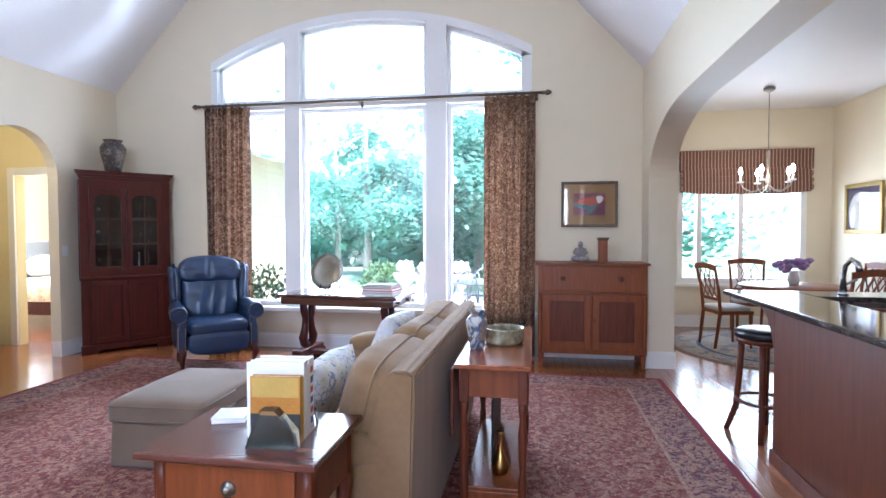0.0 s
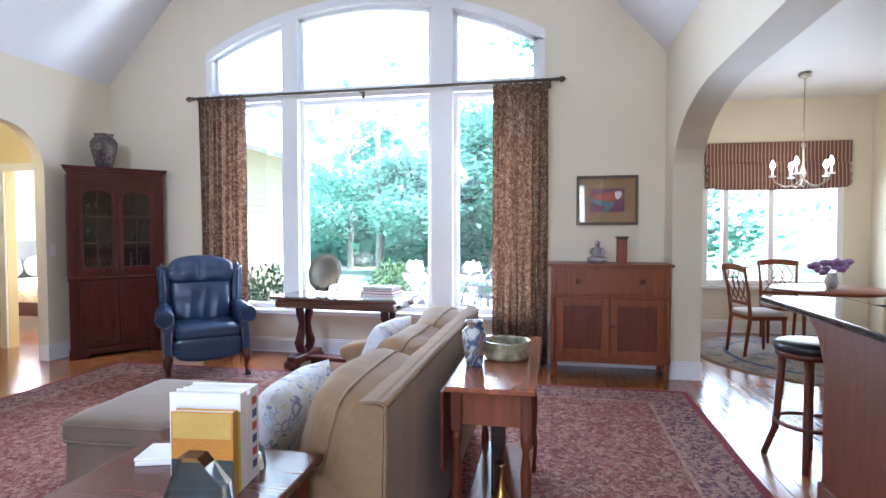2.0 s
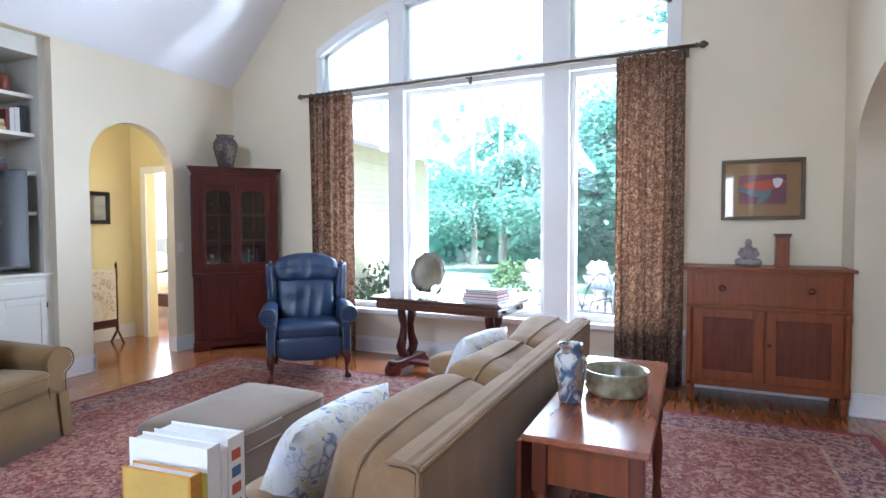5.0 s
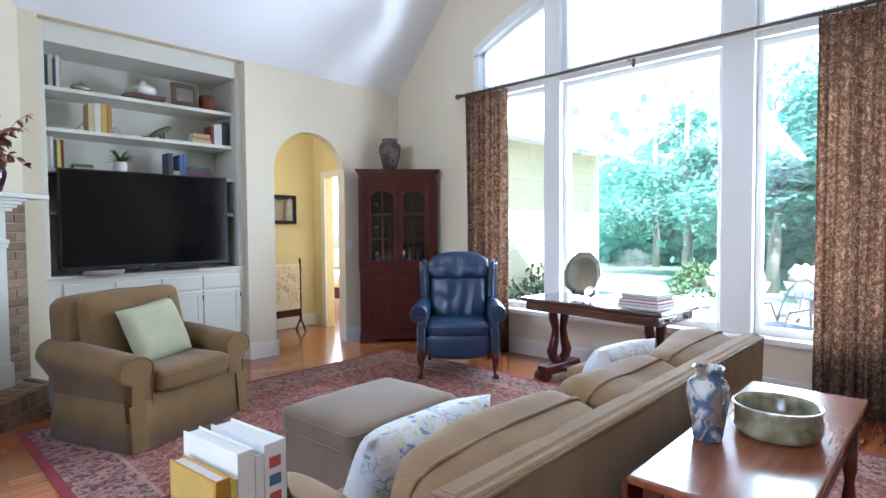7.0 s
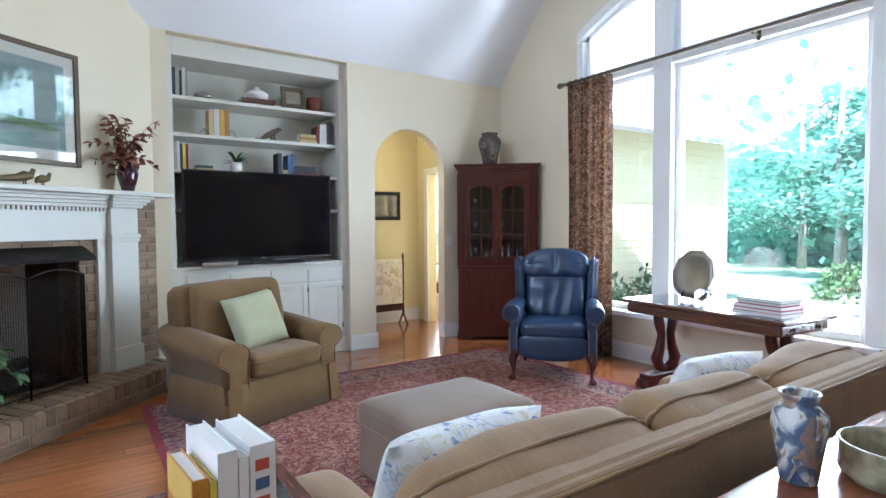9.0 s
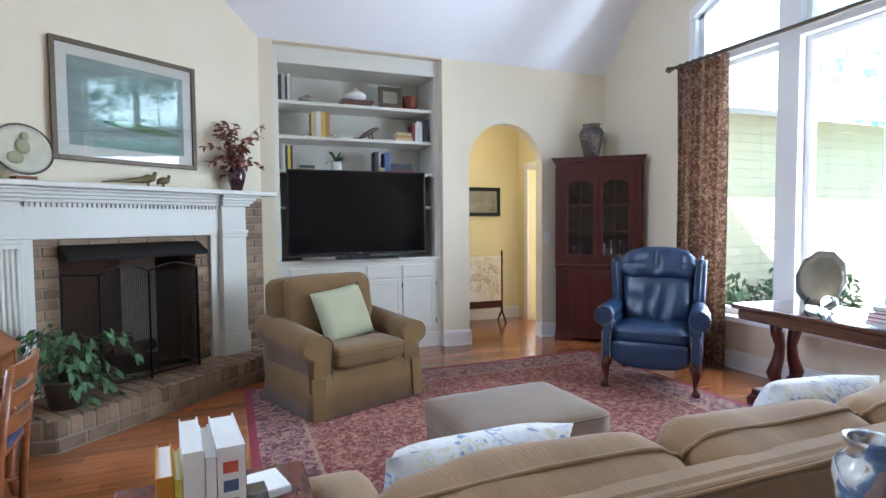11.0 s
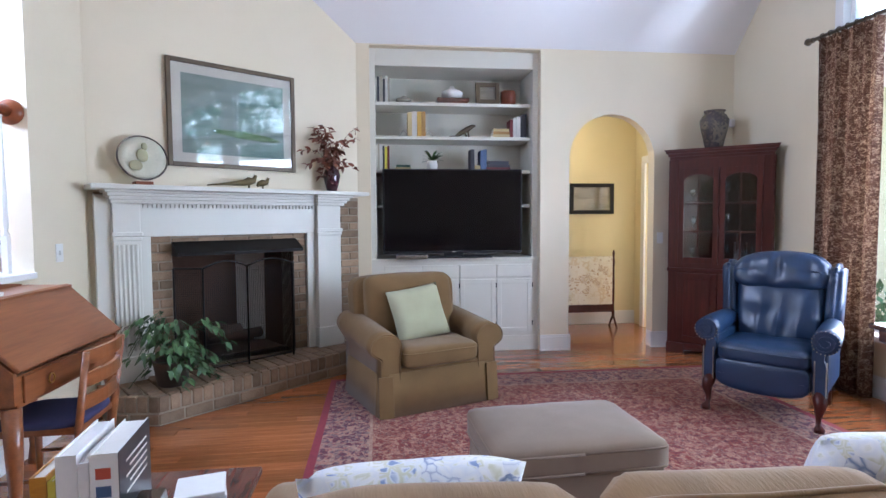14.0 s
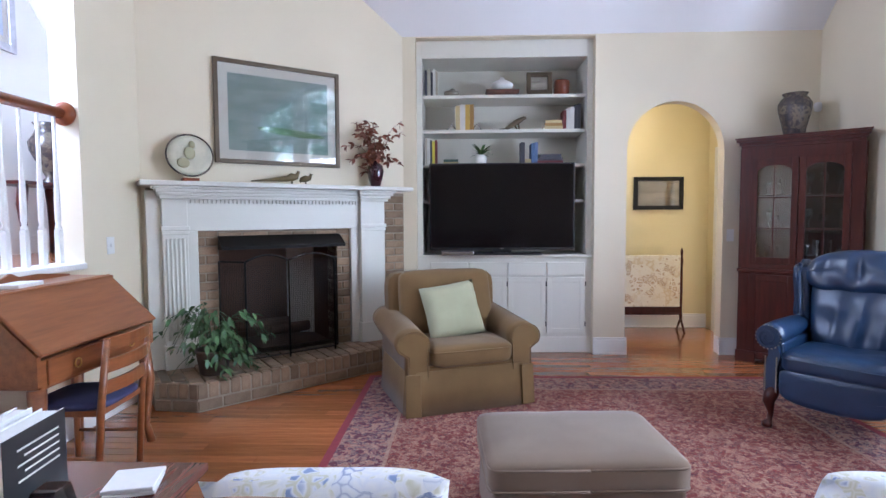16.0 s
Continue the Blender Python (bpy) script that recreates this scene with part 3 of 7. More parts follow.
def baseboard(name, segs):
    bm = B()
    for x0, y0, x1, y1 in segs:
        d = Vector((x1 - x0, y1 - y0, 0))
        n = Vector((d.y, -d.x, 0)).normalized()
        mm = Matrix.Translation((x0, y0, 0)) @ Matrix.Rotation(math.atan2(d.y, d.x), 4, "Z")
        box(bm, 0, -0.016, 0, d.length, 0.002, 0.15, 0.003, 1, mm)
        box(bm, 0, -0.024, 0, d.length, 0.0, 0.018, 0.003, 1, mm)
        box(bm, 0, -0.010, 0.15, d.length, 0.002, 0.172, 0.004, 1, mm)
    structure(name, bm, TRIM, "white moulded baseboard", "baseboard")


baseboard("baseboard_1", [(LX, BY, RX, BY)])
baseboard("baseboard_2", [(LX, 4.03, LX, AY0 + 0.02), (LX, AY1 - 0.02, LX, BY)])
baseboard("baseboard_3", [(LX - 0.13, AY0, LX + 0.016, AY0), ])
baseboard("baseboard_4", [(LX + 0.016, AY1, LX - 0.13, AY1)])
baseboard("baseboard_5", [(RX - 0.016, Y1, RX2 + 0.016, Y1), (RX, BY, RX, Y1 - 0.016)])
baseboard("baseboard_6", [(RX2, DY, DX, DY), (DX, DY, DX, -2.4)])
baseboard("baseboard_7", [(-6.6, 2.7, -6.6, 5.74)])
baseboard("baseboard_8", [(-3.9, 0.26, -1.22, 0.26)][::-1])


# great window
win = structure("window_1", box(B(), WX0 - 0.07, BY - 0.09, SILL - 0.05, WX1 + 0.07, BY + 0.02, SILL, 0.008), TRIM, "white arched window of three lights with top lights", "window")
bm = B()
N = 36
for i in range(N):
    a, b = WX0 + (WX1 - WX0) * i / N, WX0 + (WX1 - WX0) * (i + 1) / N
    prism(bm, [(a, arch_z(a, 0.09)), (b, arch_z(b, 0.09)), (b, arch_z(b, -0.0)), (a, arch_z(a, -0.0))], "y", BY - 0.022, BY + 0.16)
box(bm, WX0, BY - 0.022, SILL, WX0 + 0.08, BY + 0.16, arch_z(WX0, 0.09) - 0.001), box(bm, WX1 - 0.08, BY - 0.022, SILL, WX1, BY + 0.16, arch_z(WX1, 0.09) - 0.001)
part("window_frame", bm, TRIM, win)
M1, M2 = (-2.96, -2.77), (-1.24, -1.0)
for a, b in (M1, M2):
    bm = box(B(), a, BY - 0.03, SILL, b, BY + 0.16, arch_z((a + b) / 2, 0.06), 0.006)
    part("mullion", bm, TRIM, win)
bm = box(B(), WX0 + 0.08, BY - 0.025, 2.865, WX1 - 0.08, BY + 0.155, 2.965, 0.005)
part("transom", bm, TRIM, win)
lights = [(WX0 + 0.08, M1[0]), (M1[1], M2[0]), (M2[1], WX1 - 0.08)]
for a, b in lights:
    z0, z1 = SILL, 2.865
    bm = B()
    for x0, x1, q0, q1 in ((a, a + 0.05, z0, z1), (b - 0.05, b, z0, z1), (a + 0.05, b - 0.05, z0, z0 + 0.06), (a + 0.05, b - 0.05, z1 - 0.05, z1)):
        box(bm, x0, BY + 0.05, q0, x1, BY + 0.12, q1, 0.004)
    part("sash", bm, TRIM, win)
    p = part("pane", box(B(), a + 0.045, BY + 0.08, z0 + 0.05, b - 0.045, BY + 0.086, z1 - 0.045), GLASS, win)
    p.visible_shadow = False
    bm = B()
    K = 10
    for i in range(K):
        u, v = a + (b - a) * i / K, a + (b - a) * (i + 1) / K
        prism(bm, [(u, arch_z(u, 0.13)), (v, arch_z(v, 0.13)), (v, arch_z(v, 0.085)), (u, arch_z(u, 0.085))], "y", BY + 0.05, BY + 0.12)
    box(bm, a, BY + 0.05, 2.965, b, BY + 0.12, 3.005)
    box(bm, a, BY + 0.05, 3.005, a + 0.04, BY + 0.12, arch_z(a + 0.04, 0.1)), box(bm, b - 0.04, BY + 0.05, 3.005, b, BY + 0.12, arch_z(b - 0.04, 0.1))
    part("sash", bm, TRIM, win)
    K = 8
    pts = [(a + 0.03, 3.0), (b - 0.03, 3.0)] + [(b - 0.03 - (b - a - 0.06) * i / K, arch_z(b - 0.03 - (b - a - 0.06) * i / K, 0.12)) for i in range(K + 1)]
    p = part("pane", prism(B(), pts, "y", BY + 0.08, BY + 0.086), GLASS, win)
    p.visible_shadow = False
# dining window
dwin = structure("window_2", box(B(), 1.99, DY - 0.06, 0.60, 3.84, DY + 0.01, 0.64, 0.006), TRIM, "wide white dining window", "window")
bm = B()
for x0, x1, q0, q1 in ((2.05, 2.13, 0.64, 2.45), (3.70, 3.78, 0.64, 2.45), (2.13, 3.70, 2.38, 2.45), (2.13, 3.7, 0.64, 0.72)):
    box(bm, x0, DY - 0.01, q0, x1, DY + 0.13, q1, 0.004)
part("window_frame", bm, TRIM, dwin)
for x in (2.36, 2.92):
    part("mullion", box(B(), x - 0.035, DY - 0.005, 0.72, x + 0.035, DY + 0.12, 2.38, 0.004), TRIM, dwin)
for a, b in ((2.13, 2.325), (2.395, 2.885), (2.955, 3.7)):
    p = part("pane", box(B(), a, DY + 0.06, 0.72, b, DY + 0.066, 2.38), GLASS, dwin)
    p.visible_shadow = False
bw = structure("window_3", box(B(), -8.8, 6.55, 0.86, -8.72, 8.15, 0.9, 0.006), TRIM, "bedroom sash window", "window")
bm = B()
for y0, y1, q0, q1 in ((6.6, 6.67, 0.9, 2.4), (8.03, 8.1, 0.9, 2.4), (6.67, 8.03, 0.9, 0.97), (6.67, 8.03, 2.33, 2.4), (6.67, 8.03, 1.62, 1.68)):
    box(bm, -8.87, y0, q0, -8.79, y1, q1, 0.004)
part("window_frame", bm, TRIM, bw)
# unseen window, added so the lamp behind the camera has an opening
fw = structure("window_4", box(B(), -1.16, -2.42, 0.91, 0.96, -2.34, 0.95, 0.006), TRIM, "white window added out of view in the south wall", "window")
part("window_frame", box(box(box(box(B(), -1.1, -2.5, 0.95, -1.03, -2.4, 2.55), 0.83, -2.5, 0.95, 0.9, -2.4, 2.55), -1.03, -2.5, 2.48, 0.83, -2.4, 2.55), -0.13, -2.5, 0.95, -0.07, -2.4, 2.48), TRIM, fw)


# ---- fireplace ----
def brick_block(parent, m, x0, x1, z0, z1, y, bw=0.2, bh=0.062, depth=0.05, joint=0.011, soldier=False, holes=()):
    """Single bricks over a face in the x-z plane of m, laid in running bond."""
    w, h = (bh, bw) if soldier else (bw, bh)
    row, z = 0, z0
    while z < z1 - 0.02:
        top = min(z + h, z1)
        x = x0 - (0 if soldier or row % 2 == 0 else w / 2)
        while x < x1 - 0.01:
            a, b = max(x, x0), min(x + w, x1)
            cx, cz = (a + b) / 2, (z + top) / 2
            if b - a > 0.025 and not any(p < cx < q and r < cz < s for p, q, r, s in holes):
                brick(parent, m, a, b, z, top, y, depth)
            x += w + joint
        z += h + joint
        row += 1


brick_meshes = {}


def brick(parent, m, a, b, z0, z1, y, depth):
    key = (round((b - a) / 0.02), round((z1 - z0) / 0.01), depth)
    if key not in brick_meshes:
        bm = box(B(), -0.5, -0.5, -0.5, 0.5, 0.5, 0.5)
        for v in bm.verts:
            v.co *= Vector((b - a, depth, z1 - z0))
        bmesh.ops.bevel(bm, geom=list(bm.edges), offset=0.005, segments=1, affect="EDGES")
        me = bpy.data.meshes.new("brick")
        bm.to_mesh(me), bm.free()
        me.materials.append(BRICK)
        brick_meshes[key] = me
    ob = new("brick", brick_meshes[key])
    ob.parent = parent
    ob.matrix_local = m @ pose((a + b) / 2, y + random.uniform(-0.002, 0.002), (z0 + z1) / 2, random.uniform(-0.6, 0.6), random.uniform(-0.5, 0.5), random.uniform(-0.6, 0.6))


I4 = Matrix.Identity(4)
fire = thing("fireplace", FIRE, "corner brick fireplace with a white fluted mantelpiece", "fireplace")
bm = B()
box(bm, 0.02, 0.002, 0.25, OX0, 0.03, 1.62), box(bm, OX1, 0.002, 0.25, FLEN - 0.03, 0.03, 1.62), box(bm, OX0, 0.002, OZ1, OX1, 0.03, 1.62)
surround = part("surround", bm, MORTAR, fire, "tan brick surround")
for name, b in (("firebox_side", (OX0 - 0.1, -0.75, 0.12, OX0, -0.002, OZ1 + 0.1)), ("firebox_side", (OX1, -0.75, 0.12, OX1 + 0.1, -0.002, OZ1 + 0.1)), ("firebox_back", (OX0 - 0.1, -0.85, 0.12, OX1 + 0.1, -0.75, OZ1 + 0.1)), ("firebox_lintel", (OX0, -0.75, OZ1, OX1, -0.201, OZ1 + 0.1)), ("firebox_floor", (OX0, -0.75, 0.12, OX1, 0.0, 0.21))):
    part(name, box(B(), *b), SOOT, fire, "sooty firebrick")
# hearth plan: clipped corners
hp = [(0.02, 0.01), (0.10, 0.31), (0.42, 0.40), (2.05, 0.63), (2.30, 0.40), (2.30, 0.01)]
hp_in = hp
hearth = part("hearth", prism(B(), hp_in, "z", 0, 0.19), MORTAR, fire, "raised brick hearth")
for (ax, ay), (bx, by) in zip(hp[:-1], hp[1:]):
    d = Vector((bx - ax, by - ay, 0))
    mm = Matrix.Translation((ax, ay, 0)) @ Matrix.Rotation(math.atan2(d.y, d.x), 4, "Z")
    brick_block(hearth, mm, 0, d.length, 0.010, 0.085, -0.019, bw=0.2, bh=0.072, depth=0.05)
    brick_block(hearth, mm, 0, d.length, 0.095, 0.205, -0.019, bw=0.11, bh=0.068, depth=0.05, soldier=True)
# hearth top: a course of bricks laid flat
x = 0.2
while x < 2.2:
    y1 = min(0.38 + (x - 0.42) * 0.141, 0.60 - max(0, x - 2.0) * 0.9)
    y = 0.04
    while y < y1 - 0.05:
        brick(hearth, Matrix.Identity(4), x, x + 0.09, 0.186, 0.212, y + min(0.2, y1 - y) / 2, min(0.2, y1 - y))
        y += 0.212
    x += 0.1
brick_block(surround, I4, 0.585, 0.735, 0.215, 1.30, 0.014, bw=0.19)
brick_block(surround, I4, 1.765, 1.93, 0.215, 1.30, 0.014, bw=0.19)
brick_block(surround, I4, 0.735, 1.765, OZ1 + 0.005, 1.30, 0.014)
brick_block(surround, I4, 0.03, 0.275, 0.215, 1.6, 0.014, bw=0.19)
mantel = part("mantelpiece", box(B(), 0.53, 0.032, 1.285, 2.005, 0.085, 1.60, 0.004), MANTEL, fire, "white painted mantelpiece")
for a in (0.53, 1.925):
    part("inner_casing", box(B(), a, 0.032, 0.212, a + 0.08, 0.075, 1.285, 0.004), MANTEL, mantel)
part("side_panel", box(B(), 2.185, 0.032, 0.212, 2.29, 0.085, 1.60, 0.004), MANTEL, mantel)
PIL = ((0.285, 0.245), (2.005, 0.18))
for a, w in PIL:
    bm = box(B(), a, 0.032, 0.212, a + w, 0.13, 1.60, 0.004)
    box(bm, a - 0.013, 0.032, 0.212, a + w + 0.013, 0.15, 0.40, 0.006)
    box(bm, a - 0.012, 0.032, 1.29, a + w + 0.012, 0.15, 1.325, 0.006), box(bm, a - 0.006, 0.032, 1.26, a + w + 0.006, 0.142, 1.29, 0.005)
    part("pilaster", bm, MANTEL, mantel)
    for k in range(5 if a > 1 else 0):
        x = a + w / 2 + (k - 2) * (w - 0.06) / 4
        part("flute", tube(B(), [(x, 0.13, 0.44), (x, 0.13, 1.23)], 0.011, 6), MANTEL, mantel)
bm = B()
for i, (o, z0, z1) in enumerate(((0.03, 1.535, 1.56), (0.055, 1.56, 1.585), (0.08, 1.585, 1.61), (0.11, 1.61, 1.63))):
    box(bm, 0.54, 0.085, z0, 1.995, 0.10 + o, z1, 0.005)
    for a, w in PIL:
        box(bm, a - o * 0.6, 0.085, z0, a + w + o * 0.6, 0.145 + o, z1, 0.005)
part("cornice", bm, MANTEL, mantel)
me = bpy.data.meshes.new("dentil")
bmk = box(B(), 0, 0.084, 1.505, 0.018, 0.108, 1.533)
bmk.to_mesh(me), bmk.free()
me.materials.append(MANTEL)
for k in range(45):
    ob = new("dentil", me)
    ob.parent = mantel
    ob.location = (0.55 + 0.032 * k, 0, 0)
part("mantel_shelf", box(B(), 0.05, 0.01, 1.631, 2.34, 0.285, 1.668, 0.008), MANTEL, mantel)
# fire screen
scr = thing("fire_screen", FIRE @ pose(1.26, 0.16, 0.213), "black iron folding fire screen with mesh panels", "fire screen")
hood = thing("fireplace_hood", FIRE, "black metal smoke hood over the fireplace opening", "hood")
bm = prism(B(), [(0.06, 1.13), (0.20, 1.13), (0.205, 1.155), (0.06, 1.24)], "x", 0.72, 1.775)
part("hood", bm, BLACK, hood)
for x0, x1, ya, yb, arched in ((-0.50, -0.42, -0.08, 0.06, 0), (-0.42, 0.0, 0.06, 0.10, 1), (0.0, 0.36, 0.10, 0.12, 1), (0.36, 0.52, 0.12, -0.06, 0)):
    h = 0.82
    bm = B()
    tube(bm, [(x0, ya, 0), (x0, ya, h)], 0.008, 6), tube(bm, [(x1, yb, 0), (x1, yb, h)], 0.008, 6)
    pts = [(x0 + (x1 - x0) * i / 8, ya + (yb - ya) * i / 8, h + (0.05 * math.sin(math.pi * i / 8) if arched else 0)) for i in range(9)]
    tube(bm, pts, 0.008, 6), tube(bm, [(x0, ya, 0.03), (x1, yb, 0.03)], 0.006, 6)
    pan = part("panel", bm, BLACK, scr)
    mm = Matrix.Translation((x0, ya, 0)) @ Matrix.Rotation(math.atan2(yb - ya, x1 - x0), 4, "Z")
    L = math.hypot(x1 - x0, yb - ya)
    bm = B()
    k = 0
    while k * 0.016 < L:
        box(bm, k * 0.016, -0.001, 0.03, k * 0.016 + 0.0017, 0.001, h, m=mm)
        k += 1
    for k in range(46):
        box(bm, 0, -0.001, 0.04 + k * 0.0165, L, 0.001, 0.0415 + k * 0.0165, m=mm)
    part("mesh", bm, BLACK, pan)
for i in range(4):
    a = [(0.85 + 0.1 * i, -0.45 + 0.05 * (i % 2), 0.32 + 0.06 * (i // 2)), (1.25 + 0.1 * i, -0.38 - 0.05 * (i % 2), 0.33 + 0.06 * (i // 2))]
    single("log", tube(B(), a, 0.05, 8), SOOT, FIRE, "charred log lying in the firebox", "log", "logs")


def framed(name, m, w, h, fw, frame_mat, inner, mount, label, glass=True, depth=0.03, blobs=()):
    """A framed picture standing in the x-z plane of m, facing -y, its middle at the origin."""
    t = thing(name, m, label, "picture")
    bm = B()
    for x0, z0, x1, z1 in ((-w / 2, -h / 2, -w / 2 + fw, h / 2), (w / 2 - fw, -h / 2, w / 2, h / 2), (-w / 2 + fw, h / 2 - fw, w / 2 - fw, h / 2), (-w / 2 + fw, -h / 2, w / 2 - fw, -h / 2 + fw)):
        box(bm, x0, -depth, z0, x1, 0, z1, 0.004)
    part("frame", bm, frame_mat, t)
    part("mount", box(B(), -w / 2 + fw, -0.012, -h / 2 + fw, w / 2 - fw, -0.004, h / 2 - fw), MAT_BOARD if mount else inner, t)
    if mount:
        part("picture", box(B(), -w / 2 + fw + mount, -0.015, -h / 2 + fw + mount, w / 2 - fw - mount, -0.0125, h / 2 - fw - mount), inner, t)
    for i, (bx, bz, sx, sz, rot, mat) in enumerate(blobs):
        bm = soft(B(), 0, 0, 0, sx, 0.002, sz, 1.0, m=pose(bx, -0.017, bz, 0, rot, 0), nu=20, nv=10)
        part("painted_shape", bm, mat, t)
    if glass:
        part("glass", box(B(), -w / 2 + fw, -0.022, -h / 2 + fw, w / 2 - fw, -0.0195, h / 2 - fw), PIC_GLASS, t)
    return t


LAND = surface("landscape_print", (0.10, 0.15, 0.13), (0.24, 0.30, 0.27), 0.7, scale=3, stretch=(1, 1, 4), fine=20, bump=0)
LAND2 = surface("dusk_print", (0.05, 0.045, 0.03), (0.30, 0.26, 0.18), 0.7, scale=3, stretch=(0.6, 1, 3), fine=20, bump=0)
TURN180 = pose(0, 0, 0, 0, 0, 180)
framed("picture", FIRE @ pose(1.23, 0.012, 2.265) @ TURN180, 1.08, 0.85, 0.035, BRONZE, LAND, 0.075, "large landscape print in a bronze frame above the mantel", blobs=((0.1, -0.14, 0.3, 0.03, 4, LEAF),))
PURPLE = surface("purple_paint", (0.16, 0.05, 0.12), (0.24, 0.09, 0.10), 0.8, scale=14, bump=0)
TAN = surface("tan_paint", (0.34, 0.20, 0.08), (0.28, 0.16, 0.06), 0.8, bump=0)
RED = surface("red_paint", (0.50, 0.10, 0.05), (0.42, 0.07, 0.04), 0.7, bump=0)
GREENP = surface("green_paint", (0.12, 0.25, 0.20), (0.10, 0.15, 0.25), 0.7, scale=20, bump=0)
pic = framed("picture", pose(0.585, BY - 0.003, 1.70), 0.60, 0.50, 0.03, BRONZE, TAN, 0, "small framed painting of a red bird on a tan ground", blobs=((0.0, 0.03, 0.17, 0.045, -8, RED), (0.10, 0.05, 0.05, 0.04, -30, WHITE), (-0.06, -0.02, 0.13, 0.03, 16, GREENP), (0.02, -0.06, 0.08, 0.025, -50, GREENP)))
part("picture", box(B(), -0.17, -0.0165, -0.12, 0.17, -0.0135, 0.12), PURPLE, pic)
framed("picture", pose(-6.597, 5.13, 1.66, 0, 0, 90), 0.60, 0.40, 0.05, BLACK, LAND2, 0, "dark framed landscape on the yellow hall wall")
pet = framed("picture", pose(DX - 0.003, 7.67, 1.69, 0, 0, -90), 0.80, 0.64, 0.05, GOLD, surface("charcoal_ground", (0.05, 0.045, 0.08), (0.09, 0.08, 0.13), 0.8, bump=0), 0.0, "gilt framed portrait of a long-haired white dog", blobs=((-0.04, -0.04, 0.27, 0.25, 0, MAT_BOARD), (-0.2, -0.08, 0.09, 0.18, 12, PAPER), (0.12, -0.08, 0.09, 0.18, -12, PAPER), (-0.04, 0.10, 0.14, 0.10, 0, PAPER), (-0.04, 0.02, 0.035, 0.03, 0, BLACK), (-0.12, 0.07, 0.02, 0.02, 0, BLACK), (0.04, 0.07, 0.02, 0.02, 0, BLACK)))
framed("picture", pose(-4.35, -1.397, 3.25, 0, 0, 180), 0.85, 0.70, 0.07, surface("silver_frame", (0.6, 0.6, 0.6), (0.4, 0.4, 0.42), 0.4, 0.6, scale=18, bump=0.1), surface("blue_print", (0.35, 0.45, 0.62), (0.5, 0.58, 0.7), 0.7, bump=0), 0.06, "silver framed print on the stair wall")


# ---- bookcase ----
NX, NY0, NY1 = LX - 0.10, 2.2705, 4.0295
case = thing("bookcase", I4, "built-in white painted bookcase with cupboards below", "bookcase")
bm = box(B(), LX - 0.645, NY0, 0.99, LX - 0.62, NY1, 3.14)
box(bm, LX - 0.645, NY0, 0, LX - 0.62, NY1, 0.99)
part("back_panel", bm, CASE, case)
for a, b in ((NY0, NY0 + 0.055), (NY1 - 0.055, NY1)):
    part("stile", box(B(), LX - 0.62, a, 1.0, NX, b, 3.142, 0.003), CASE, case)
part("head", box(B(), LX - 0.62, NY0 + 0.055, 2.97, NX, NY1 - 0.055, 3.142, 0.003), CASE, case)
for z in (2.625, 2.275, 1.925, 1.56):
    part("shelf", box(B(), LX - 0.62, NY0 + 0.055, z - 0.034, NX - 0.085, NY1 - 0.055, z, 0.003), CASE, case)
part("countertop", box(B(), LX - 0.62, NY0 - 0.0, 0.97, NX + 0.045, NY1 + 0.0, 1.0, 0.005), CASE, case)
part("cupboard_body", box(B(), LX - 0.62, NY0, 0.0, NX + 0.02, NY1, 0.97, 0.002), CASE, case)
part("plinth", box(B(), NX + 0.02, NY0, 0, NX + 0.036, NY1, 0.16, 0.004), CASE, case)
wd = (NY1 - NY0 - 0.10) / 4.35
for k in range(4):
    a = NY0 + 0.13 + k * (wd + 0.012)
    b = a + wd
    part("drawer_front", box(B(), NX + 0.02, a, 0.79, NX + 0.038, b, 0.925, 0.006), CASE, case)
    d = part("door", box(B(), NX + 0.02, a, 0.20, NX + 0.036, b, 0.77, 0.004), CASE, case)
    bm = B()
    for y0, y1, z0, z1 in ((a, a + 0.05, 0.2, 0.77), (b - 0.05, b, 0.2, 0.77), (a + 0.05, b - 0.05, 0.2, 0.25), (a + 0.05, b - 0.05, 0.72, 0.77)):
        box(bm, NX + 0.036, y0, z0, NX + 0.044, y1, z1, 0.003)
    part("door_frame", bm, CASE, d)
    for z in (0.27, 0.68):
        part("hinge", box(B(), NX + 0.036, b - 0.002, z, NX + 0.047, b + 0.008, z + 0.05), BLACK, d)

tv = thing("television", pose(-5.375, 3.125, 1.002), "large black flat-screen television on the bookcase counter", "television")
part("body", box(B(), -0.035, -0.735, 0.045, 0.03, 0.735, 0.925, 0.008), PLASTIC, tv)
part("screen", box(B(), 0.0302, -0.72, 0.07, 0.0335, 0.72, 0.912), SCREEN, tv)
part("stand", box(box(B(), -0.1, -0.4, 0, 0.12, 0.4, 0.015, 0.005), -0.02, -0.1, 0.015, 0.02, 0.1, 0.06), PLASTIC, tv)
part("logo", box(B(), 0.0335, -0.02, 0.058, 0.035, 0.02, 0.066), STEEL, tv)
single("media_player", box(B(), -0.08, -0.16, 0, 0.08, 0.16, 0.04, 0.004), STEEL, pose(-5.28, 2.68, 1.002), "slim silver disc player on the counter", "player")

BOOKC = [surface("book_cloth", c, None, 0.7, scale=8, bump=0.03) for c in ((0.05, 0.05, 0.06), (0.42, 0.38, 0.30), (0.62, 0.60, 0.55), (0.35, 0.20, 0.06), (0.55, 0.36, 0.08), (0.08, 0.13, 0.25), (0.16, 0.03, 0.03), (0.05, 0.10, 0.07), (0.5, 0.4, 0.2), (0.62, 0.52, 0.06), (0.40, 0.03, 0.05))]


